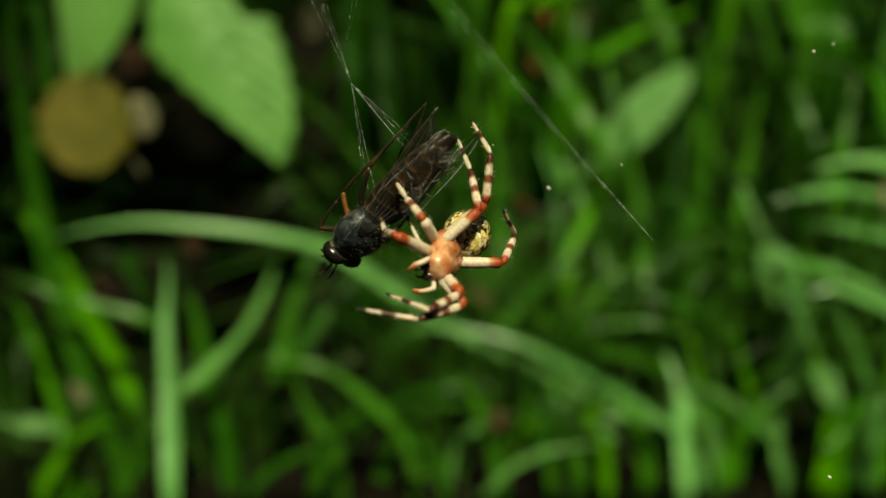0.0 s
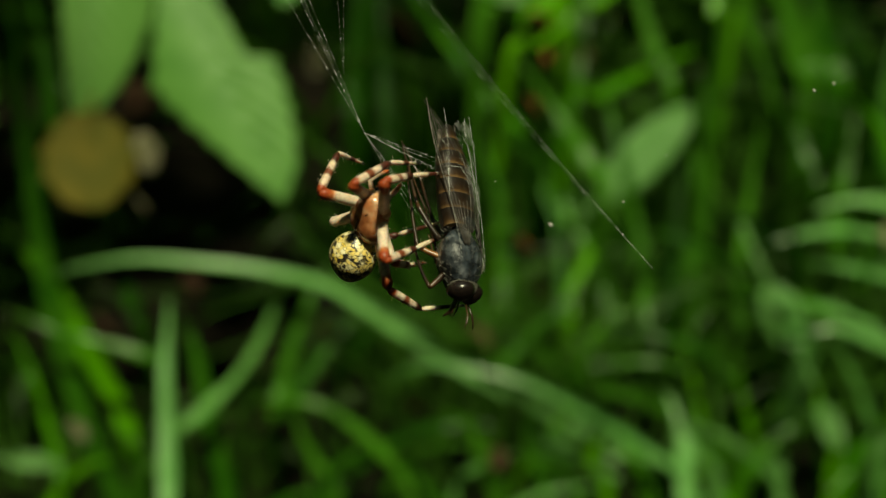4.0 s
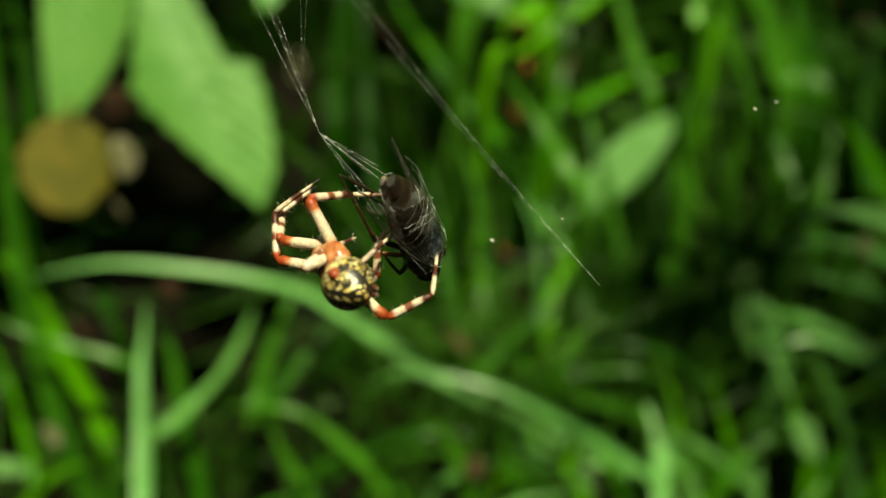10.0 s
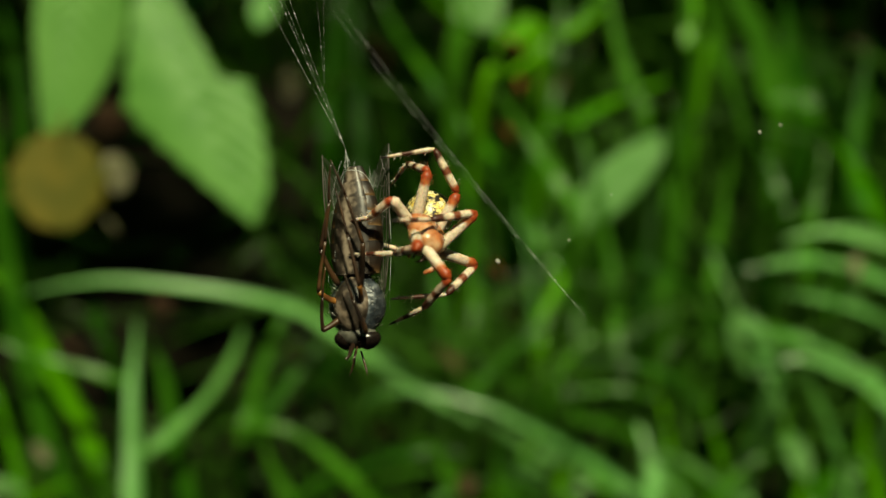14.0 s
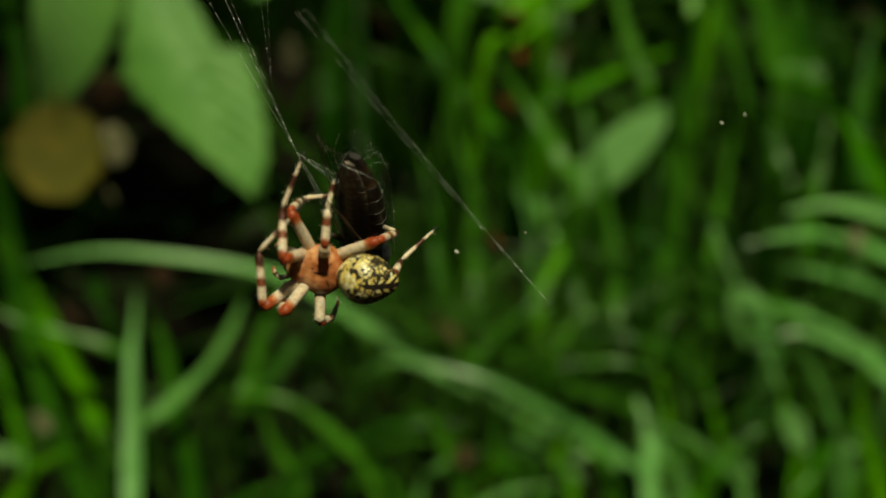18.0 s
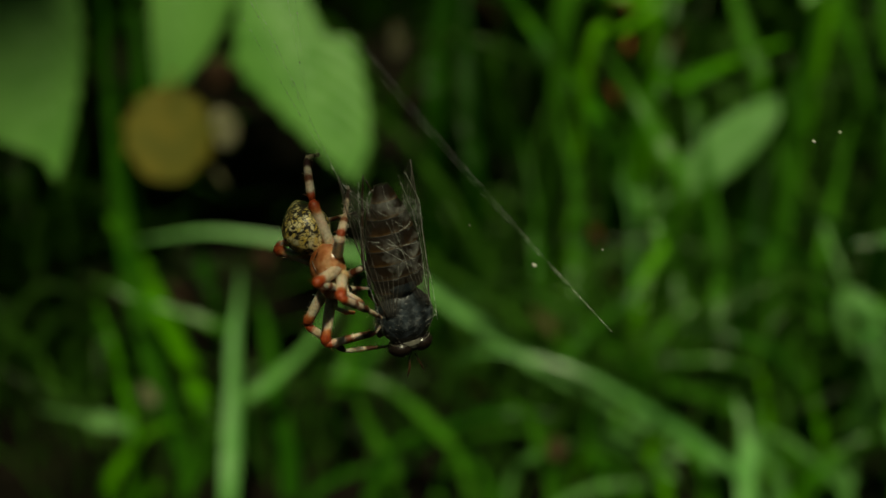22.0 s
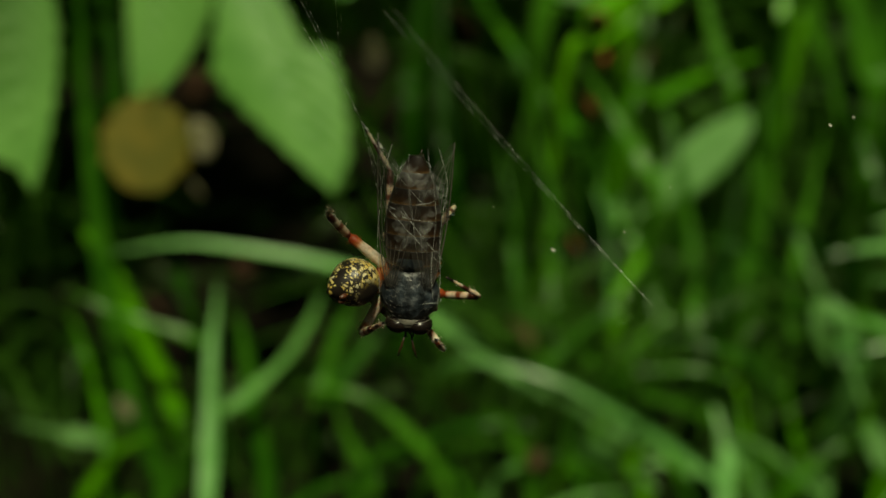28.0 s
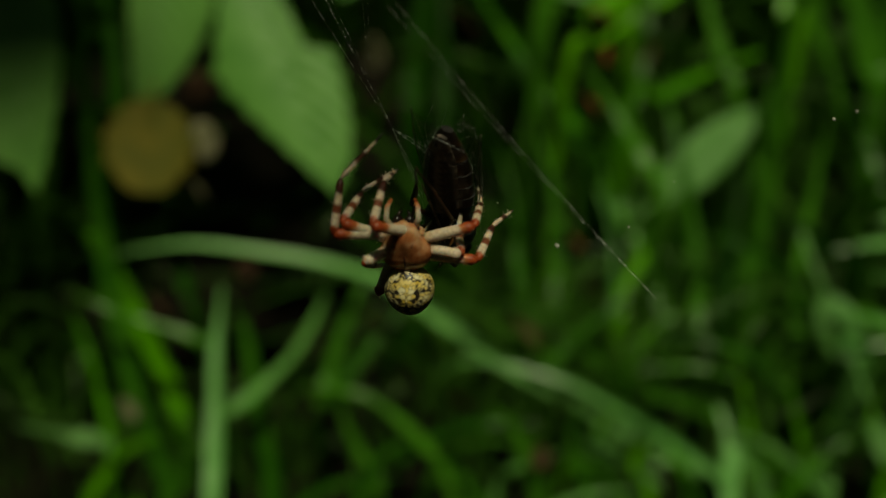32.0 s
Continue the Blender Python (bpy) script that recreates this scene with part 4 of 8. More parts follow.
def branch_of(bush, line, radius, count, spread, sheet, low, rng):
    v, f = tube(line, [radius * (1 - 0.75 * i / (len(line) - 1)) for i in range(len(line))])
    part("branch", mesh_of("branch", v, f, BARK), bush)
    for i in range(count):
        p = line[rng.randrange(len(line) // 3, len(line))] + Vector((rng.uniform(-1, 1), rng.uniform(-1, 1), rng.uniform(-0.3, 0.6))) * spread
        p.z = max(p.z, low)
        leaf = part("leaf", sheet, bush)
        leaf.matrix_basis = pose(p.x, p.y, p.z, rng.uniform(-30, 30), rng.uniform(-10, 40), rng.uniform(0, 360))


def bush_leaf(length, half):
    return leaf_sheet(length, half, lambda s: (math.sin(math.pi * min(1, s ** 0.75)) ** 0.75) * (1 - 0.15 * s) + 0.004, 9, 0.2, 0.1, LEAF, 12, 3)


def shrub(root, tops, size, spread, low, seed, leaves=42):
    """Leafy branches above the view, added to overhang the grass and shade it."""
    rng = random.Random(seed)
    bush = thing("shrub", "leafy green bush whose branches overhang the grass", "shrub", "bushes over the grass")
    sheet = bush_leaf(size, size * 0.36)
    for tip in tops:
        tip = Vector(tip)
        line = spline([root, Vector(root).lerp(tip, 0.45) + Vector((0, 0, 0.22)), tip], 8)
        branch_of(bush, line, 0.007, leaves, spread, sheet, low, rng)


shrub((-1.05, 0.75, -0.02), ((-0.42, 0.54, 0.47), (-0.29, 0.54, 0.47), (-0.16, 0.55, 0.48), (-0.07, 0.56, 0.50), (-0.55, 0.56, 0.50), (-0.36, 0.58, 0.50), (-0.16, 0.58, 0.52), (-0.03, 0.62, 0.55), (-0.45, 0.78, 0.56), (-0.22, 0.80, 0.58), (-0.6, 1.0, 0.62), (-0.25, 1.05, 0.66)), 0.10, 0.10, 0.40, 17, 37)
shrub((1.1, 0.95, -0.02), ((0.62, 0.75, 0.62), (0.36, 0.74, 0.62), (0.14, 0.72, 0.62), (0.45, 0.95, 0.68), (0.12, 0.98, 0.70), (-0.05, 0.88, 0.66)), 0.10, 0.13, 0.45, 20, 46)
shrub((-1.5, 1.9, -0.02), ((-0.9, 1.4, 0.9), (-0.5, 1.35, 0.95), (-0.1, 1.45, 1.0), (-0.8, 1.8, 1.0), (-0.3, 1.85, 1.05), (0.1, 2.0, 1.1), (-0.6, 2.2, 1.0)), 0.16, 0.22, 0.7, 18)
shrub((1.6, 1.7, -0.02), ((0.4, 1.1, 0.9), (0.7, 1.25, 0.9), (1.0, 1.3, 0.9), (0.35, 1.55, 1.05), (0.75, 1.7, 1.05), (0.5, 2.1, 1.1), (1.1, 1.9, 1.0)), 0.16, 0.22, 0.7, 19)


def leafy_twig(size):
    """An unseen twig, added to sway across the sun and back."""
    twig = thing("leafy_twig", "leafy green twig swaying in the wind above the web", "twig", "swaying twigs")
    v, f = tube([Vector(p) * size for p in spline([(-0.30, 0.02, 0.05), (-0.1, 0.0, 0.02), (0.06, 0.0, 0.0)], 6)], [0.0016] * 13)
    part("stalk", mesh_of("stalk", v, f, BARK), twig)
    sheet = bush_leaf(0.085 * size, 0.031 * size)
    for x, y, z, a in ((-0.06, 0.01, 0.006, 100), (-0.055, -0.01, 0.004, -95), (-0.01, 0.004, 0.004, 60), (-0.012, -0.004, 0.002, -65), (0.03, 0.0, 0.0, 8), (-0.11, 0.01, 0.012, 110), (-0.11, -0.01, 0.01, -112)):
        leaf = part("leaf", sheet, twig)
        leaf.matrix_basis = pose(x * size, y * size, z * size, 0, 8, a)
    return twig


WEB_SHADE_TWIG, LEFT_SHADE_TWIG, RIGHT_SHADE_TWIG = leafy_twig(1.0), leafy_twig(2.0), leafy_twig(1.7)


DEAD = {
    "dead": (LITTER, "curled brown dead leaf caught in the grass"),
    "stone": (GREYLEAF, "bleached grey dead leaf caught in the grass"),
    "rust": (RUSTLEAF, "rust-coloured dead leaf caught in the grass"),
}


def dead_leaf(kind, radius, at):
    rng = random.Random(at[0] * 1000)
    a = rng.uniform(0, 360)
    mat, label = DEAD[kind]
    me = leaf_sheet(radius * 2, radius * 0.8, lambda s: math.sin(math.pi * s) ** 0.6 + 0.01, 5, 0.2, rng.uniform(-0.5, 0.5), mat, 14, 4)
    m = pose(at[0], at[1], at[2], 70 + rng.uniform(-25, 25), rng.uniform(-30, 30), 90 + 40 * math.sin(a)) @ pose(-radius, 0, 0)
    ob = thing("dead_leaf", label, "leaf", "dead leaves", me, m)
    ob.modifiers.new("thickness", "SOLIDIFY").thickness = 0.0005


dead_leaf("rust", 0.0071, (0.053, 0.495, 0.240))
dead_leaf("rust", 0.0057, (0.051, 0.480, 0.201))
dead_leaf("rust", 0.0042, (0.059, 0.500, 0.221))
dead_leaf("dead", 0.0151, (-0.016, 0.580, 0.222))
dead_leaf("stone", 0.0111, (-0.064, 0.550, 0.211))
dead_leaf("dead", 0.0111, (-0.062, 0.550, 0.178))
dead_leaf("dead", 0.0109, (-0.145, 0.480, 0.203))
dead_leaf("dead", 0.0110, (0.022, 0.440, 0.096))
dead_leaf("dead", 0.0094, (-0.155, 0.435, 0.104))
dead_leaf("dead", 0.0068, (-0.115, 0.440, 0.122))
dead_leaf("dead", 0.0135, (0.122, 0.600, 0.227))
dead_leaf("dead", 0.0123, (0.091, 0.610, 0.204))
dead_leaf("stone", 0.0093, (0.257, 0.560, 0.234))
dead_leaf("dead", 0.0091, (0.061, 0.510, 0.090))
dead_leaf("rust", 0.0045, (0.047, 0.470, 0.132))
dead_leaf("stone", 0.0125, (-0.132, 0.450, 0.184))
dead_leaf("stone", 0.0069, (-0.146, 0.480, 0.149))
dead_leaf("stone", 0.0075, (-0.157, 0.390, 0.073))
dead_leaf("dead", 0.0114, (-0.053, 0.480, 0.076))
dead_leaf("dead", 0.0093, (-0.010, 0.460, 0.046))
dead_leaf("dead", 0.0081, (-0.085, 0.450, 0.048))
dead_leaf("dead", 0.0086, (0.180, 0.480, 0.057))
dead_leaf("stone", 0.0065, (0.222, 0.450, 0.143))
dead_leaf("dead", 0.0099, (0.251, 0.600, 0.245))
dead_leaf("dead", 0.0064, (0.031, 0.410, 0.044))


# ---- specks on the web's finest threads ----
def silk_speck(radius, at):
    v, f = egg(-radius * 1400, radius * 1400, radius * 700, radius * 800, n=6, sides=8)
    thing("silk_speck", "pale speck of debris caught on the web", "debris", "web specks", mesh_of("silk_speck", v, f, DEBRIS), pose(*at, 20, 45, 10))


silk_speck(0.00025, (0.01001, 0.11538, 0.25811))
silk_speck(0.00020, (0.04193, 0.11774, 0.27452))
silk_speck(0.00012, (0.01767, 0.10945, 0.26288))
silk_speck(0.00023, (0.04055, 0.09275, 0.23060))
silk_speck(0.00008, (0.00231, 0.10705, 0.26604))
silk_speck(0.00008, (0.02257, 0.11062, 0.26819))
silk_speck(0.00016, (0.04627, 0.12257, 0.27457))


# ---- the fly ----
def make_fly():
    fly = thing("fly", "large grey-brown fly wrapped in silk, hanging head down", "insect")
    v, f = egg(0.2, 7.4, 3.4, 2.35, 0, 0.2, 14, 0.52, 22)
    part("thorax", mesh_of("thorax", v, f, THORAX), fly, "dusty grey striped thorax")
    v, f = egg(-1.0, 1.3, 1.7, 0.6, 0, 1.55, 8)
    part("scutellum", mesh_of("scutellum", v, f, THORAX), fly)
    v, f = egg(1.0, 6.8, 2.3, 1.6, 0, -1.2, 10, 0.5)
    part("breast", mesh_of("breast", v, f, FLY_BELLY), fly, "pale hairy underside of the thorax")
    widths = [2.8, 3.1, 3.2, 3.1, 2.8, 2.3, 1.55, 0.8]
    for i in range(7):
        x = 0.7 - i * 1.58
        a, b2 = widths[i], widths[i + 1]
        rings = [(0.0, 0, 0, a * 0.97, a * 0.60), (-0.25, 0, 0, a * 1.0, a * 0.64), (-1.0, 0, 0, (a + b2) * 0.505, (a + b2) * 0.33), (-1.62, 0, 0, b2 * 1.02, b2 * 0.65), (-1.75, 0, 0, b2 * 0.9, b2 * 0.57)]
        v, f = loft([(-p, q, r, s, t) for p, q, r, s, t in rings], 22)
        me = mesh_of("abdomen_ring", v, f, TERGITE, sharp=True)
        ring = part("abdomen_ring", me, fly)
        ring.matrix_basis = pose(x * 1e-3, 0, 0.0002, 0, 0, 180)
        rings = [(0.1, 0, -0.35, a * 0.74, a * 0.32), (-0.75, 0, -0.36, (a + b2) * 0.375, (a + b2) * 0.163), (-1.5, 0, -0.35, b2 * 0.76, b2 * 0.32)]
        v, f = loft(rings, 14)
        plate = part("belly_plate", mesh_of("belly_plate", v, f, FLY_BELLY, sharp=True), fly, "pale belly plate")
        plate.matrix_basis = pose(x * 1e-3, 0, -0.00055)
    v, f = egg(5.9, 8.4, 2.9, 2.0, 0, 0.0, 10, 0.42, 20)
    head = part("head", mesh_of("head", v, f, FACE), fly, "grey face")
    for s in (1, -1):
        v, f = egg(6.2, 8.55, 1.75, 2.05, s * 1.45, 0.2, 10, 0.46, 18)
        part("compound_eye", mesh_of("compound_eye", v, f, EYE), head, "large dark glossy compound eye")
        v, f = tube([(0.0086, s * 0.0004, 0.0003), (0.0100, s * 0.0008, 0.0006), (0.0107, s * 0.0011, 0.0005), (0.0113, s * 0.0013, 0.0002)], [0.00012, 0.00016, 0.00013, 0.00005])
        part("antenna", mesh_of("antenna", v, f, FLY_LEG), head)
        v, f = tube([(0.0082, s * 0.0005, -0.0010), (0.0093, s * 0.0005, -0.0017), (0.0097, s * 0.0003, -0.0022)], [0.00014, 0.00012, 0.00006])
        part("palp", mesh_of("palp", v, f, FLY_LEG), head)
    v, f = tube([(0.0080, 0, -0.0012), (0.0092, 0, -0.0024), (0.0095, 0, -0.0034)], [0.00032, 0.00022, 0.0001])
    part("proboscis", mesh_of("proboscis", v, f, FLY_LEG), head)
    rim = [(0.0064 + 0.0004 * math.sin(w), 0.0029 * math.cos(w), 0.0003 + 0.0019 * math.sin(w)) for w in [math.pi * k / 14 for k in range(15)]]
    v, f = tube(rim, [0.00004] * 15, 6)
    part("eye_rim", mesh_of("eye_rim", v, f, FACE), head, "dull grey rim behind the eyes")
    # wings folded back like a roof, the one flat and spread, the other steep against the side
    for s, tip, rise, droop in ((-1, (-12.4, 4.4, -0.5), 0.55, 0.3), (1, (-12.0, 4.0, -0.6), 0.75, 0.5)):
        verts, faces = [], []
        n, k = 26, 8
        slope = math.hypot(1, rise)
        wave = lambda u, q: 0.16 * math.sin(u * 7 + q * 3) + 0.08 * math.sin(q * 9 + u * 4)

        def where(u, q):
            """Along the wing from its root (u), and from the front edge to the hind edge (q)."""
            front = 0.55 * math.sin(math.pi * u ** 0.8)
            chord = 4.7 * (math.sin(math.pi * min(1, 0.06 + 0.94 * u) ** 1.0) ** 0.85) + 0.05
            back = chord * q
            x = 3.0 + (tip[0] - 3.0) * u + 0.9 * math.sin(math.pi * q) * u ** 3
            y = 2.5 + (tip[1] - 2.5) * u + front - back / slope
            z = 1.9 + (tip[2] - 1.9) * u - droop * math.sin(math.pi * u) + back * rise / slope - 0.35 * q * q + wave(u, q) * u
            return x * 1e-3, s * y * 1e-3, z * 1e-3

        for i in range(n + 1):
            for j in range(k + 1):
                verts.append(where(i / n, j / k))
        m = k + 1
        faces = [(i * m + j, (i + 1) * m + j, (i + 1) * m + j + 1, i * m + j + 1) for i in range(n) for j in range(k)]
        wing = part("wing", mesh_of("wing", verts, faces, WING), fly, "smoky translucent veined wing")
        for q0, q1, u1 in ((0.0, 0.0, 1.0), (0.10, 0.10, 0.97), (0.2, 0.28, 0.96), (0.3, 0.48, 0.94), (0.42, 0.68, 0.90), (0.55, 0.86, 0.82), (0.7, 0.98, 0.66)):
            line = [where(u1 * i / 12, q0 + (q1 - q0) * i / 12) for i in range(13)]
            v, f = tube(line, [0.000042 - 0.00002 * i / 12 + (0.00004 if q0 == 0 else 0) for i in range(13)], 5)
            part("wing_vein", mesh_of("wing_vein", v, f, VEIN), wing)
        for u, q0, q1 in ((0.38, 0.15, 0.45), (0.52, 0.1, 0.35), (0.6, 0.35, 0.75), (0.74, 0.2, 0.6)):
            v, f = tube([where(u + 0.03 * k / 4, q0 + (q1 - q0) * k / 4) for k in range(5)], [0.000028] * 5, 5)
            part("cross_vein", mesh_of("cross_vein", v, f, VEIN), wing)
    # six dark legs, gathered below the belly toward the tail
    legs = (
        (1, 5.4, (6.4, 2.8, -3.0), (3.2, 2.2, -4.2), (0.2, 1.6, -4.6)), (-1, 5.4, (6.7, 2.6, -3.2), (3.6, 1.8, -4.8), (0.8, 1.0, -5.4)),
        (1, 3.6, (2.6, 2.8, -4.0), (-2.4, 1.6, -4.6), (-6.4, 0.4, -5.6)), (-1, 3.6, (2.2, 2.4, -4.4), (-2.8, 1.4, -5.2), (-7.4, 0.3, -5.8)),
        (1, 1.8, (-1.6, 2.4, -4.2), (-6.2, 1.0, -4.8), (-9.8, 0.1, -6.2)), (-1, 1.8, (-2.0, 2.6, -3.8), (-6.8, 1.2, -5.2), (-10.2, 0.0, -6.4)))
    for s, x, knee, ankle, foot in legs:
        hip = Vector((x, s * 1.4, -1.8))
        pts = [hip] + [Vector((a, s * b, c)) for a, b, c in (knee, ankle, foot)]
        names = (("fly_femur", 0.36, 0.26), ("fly_tibia", 0.24, 0.17), ("fly_tarsus", 0.17, 0.09))
        for (name, r0, r1), p, q in zip(names, pts, pts[1:]):
            mid = (p + q) / 2 + Vector((0.1, s * 0.08, -0.05))
            line = spline([p * 1e-3, mid * 1e-3, q * 1e-3], 4)
            v, f = tube(line, [(r0 + (r1 - r0) * i / (len(line) - 1)) * 1e-3 for i in range(len(line))])
            part(name, mesh_of(name, v, f, AMBER_LEG if name == "fly_femur" and x == 3.6 else FLY_LEG), fly)
    # grey hairs on the sides of the thorax
    rng = random.Random(8)
    shapes = []
    for _ in range(420):
        w, x = rng.uniform(0, 2 * math.pi), rng.uniform(0.8, 7.0)
        e = math.sin(math.pi * (x + 0.2) / 7.8) ** 0.5
        a = Vector((x, 3.1 * e * math.cos(w), 0.1 + 2.5 * e * math.sin(w)))
        d = Vector((-0.5, math.cos(w), math.sin(w))).normalized() * rng.uniform(0.25, 0.7)
        shapes.append(tube([a * 1e-3, (a + d) * 1e-3], [0.00003, 0.000012], 3))
    v, f = merge(*shapes)
    tagged(part("body_hair", mesh_of("body_hair", v, f, FUZZ), fly), kind="stuff")
    # bands of silk laid round the body
    rng = random.Random(3)
    for i in range(6):
        x, tilt = rng.uniform(-8.5, 4.5), rng.uniform(-2.6, 2.6)
        w = 3.25 * max(0.5, 1 - max(0, -x - 2) / 13)
        a0, span = rng.uniform(0, 6.28), rng.uniform(1.2, 3.2)
        line = [((x + tilt * math.sin(a0 + span * k / 18) + 0.06 * math.sin(k * 0.7)) * 1e-3, (w + 0.3) * math.cos(a0 + span * k / 18) * 1e-3, (0.4 + (w * 0.66 + 0.5) * math.sin(a0 + span * k / 18)) * 1e-3) for k in range(19)]
        v, f = tube(line, [rng.uniform(0.00001, 0.00003)] * 19, 5)
        part("silk_wrap", mesh_of("silk_wrap", v, f, SILK), fly, "white silk strand wound round the body")
    over = lambda x, q: (x * 1e-3, q * (3.9 if x > -8 else 3.9 - 0.35 * (-8 - x)) * 1e-3, (0.75 + 1.95 * (1 - abs(q) ** 2.4)) * 1e-3)
    for i in range(6):
        x0, x1, q0, q1 = rng.uniform(-11.5, -3), rng.uniform(-10, 1), rng.uniform(-1.05, -0.2), rng.uniform(0.1, 1.05)
        sag = rng.uniform(-0.5, 0.5)
        line = [Vector(over(x0 + (x1 - x0) * u + sag * math.sin(5 * u), q0 + (q1 - q0) * u)) + Vector((0, 0, 0.0002 * rng.random())) for u in [k / 14 for k in range(15)]]
        v, f = tube(line, [rng.uniform(0.000006, 0.000018) for _ in line], 5)
        part("silk_wrap", mesh_of("silk_wrap", v, f, SILK), fly, "fine white silk strand laid across the wings")
    for q0, q1, x1 in ((-0.98, -0.9, 4.5), (0.55, 0.7, 4.0), (0.92, 0.8, 5.0)):
        line = [Vector(over(-11.6 + (x1 + 11.6) * u, q0 + (q1 - q0) * u + 0.05 * math.sin(9 * u + q0 * 7))) + Vector((0, 0, 0.0003)) for u in [k / 20 for k in range(21)]]
        v, f = tube(line, [rng.uniform(0.00001, 0.000028) for _ in line], 5)
        part("silk_wrap", mesh_of("silk_wrap", v, f, SILK), fly, "white silk strand drawn along the body")
    for x0, x1, q0, q1 in ((-4.0, -1.6, -0.4, 0.5), (-10.2, -8.2, -0.7, 0.1), (-9.0, -5.6, 0.1, 0.9), (-6.6, -3.6, -0.5, 0.6)):
        n, k = 14, 10
        verts = [over(x0 + (x1 - x0) * i / n + 0.5 * math.sin(j * 0.9), q0 + (q1 - q0) * j / k + 0.08 * math.sin(i * 1.3)) for i in range(n + 1) for j in range(k + 1)]
        verts = [(x, y, z + 0.0004 + 0.00006 * math.sin(x * 2500 + y * 2100)) for x, y, z in verts]
        faces = [(i * (k + 1) + j, (i + 1) * (k + 1) + j, (i + 1) * (k + 1) + j + 1, i * (k + 1) + j + 1) for i in range(n) for j in range(k)]
        part("silk_sheet", mesh_of("silk_sheet", verts, faces, SILK_SHEET), fly, "cloudy patch of white silk")
    # a long slim build
    slim = Matrix.Diagonal((1.08, 0.99, 0.88, 1.0))
    for ob in fly.children_recursive:
        ob.data.transform(slim)
        ob.location = ob.location * Vector((1.08, 0.99, 0.88))
    # the head a little narrower than the thorax
    neck = Vector((0.0064, 0, 0))
    small = Matrix.Translation(neck) @ Matrix.Diagonal((0.95, 0.86, 0.88, 1.0)) @ Matrix.Translation(-neck)
    for ob in [head] + list(head.children):
        ob.data.transform(small)
    return fly


FLY = make_fly()


# ---- the spider ----
LEG_LENGTH = ((6.4, 5.8, 6.4), (6.2, 5.5, 6.0), (4.6, 3.9, 4.3), (6.2, 5.4, 6.0))
HIP_X = (1.5, 0.6, -0.4, -1.3)


def leg_piece(name, length, r0, r1, mat, knee=False):
    """One segment of a leg along x, swollen at its joints, with short bristles."""
    rings = []
    for i in range(11):
        s = i / 10
        r = r0 + (r1 - r0) * s
        r *= 1 + 0.16 * math.sin(math.pi * s) + (0.30 if knee else 0.10) * math.exp(-((s - 0.93) / 0.07) ** 2)
        if i in (0, 10):
            r *= 0.6
        rings.append((length * s, 0, 0, r, r))
    shape = loft(rings, 10)
    rng = random.Random(name + str(length))
    hairs = []
    for _ in range(26):
        s, w = rng.uniform(0.08, 0.97), rng.uniform(0, 2 * math.pi)
        r = r0 + (r1 - r0) * s
        a = Vector((length * s, r * math.cos(w), r * math.sin(w)))
        d = Vector((0.6, math.cos(w), math.sin(w))).normalized() * rng.uniform(0.3, 0.6)
        hairs.append(tube([a * 1e-3, (a + d) * 1e-3], [0.00003, 0.00001], 3))
    v, f = merge(shape, *hairs)
    return mesh_of(name, v, f, mat)


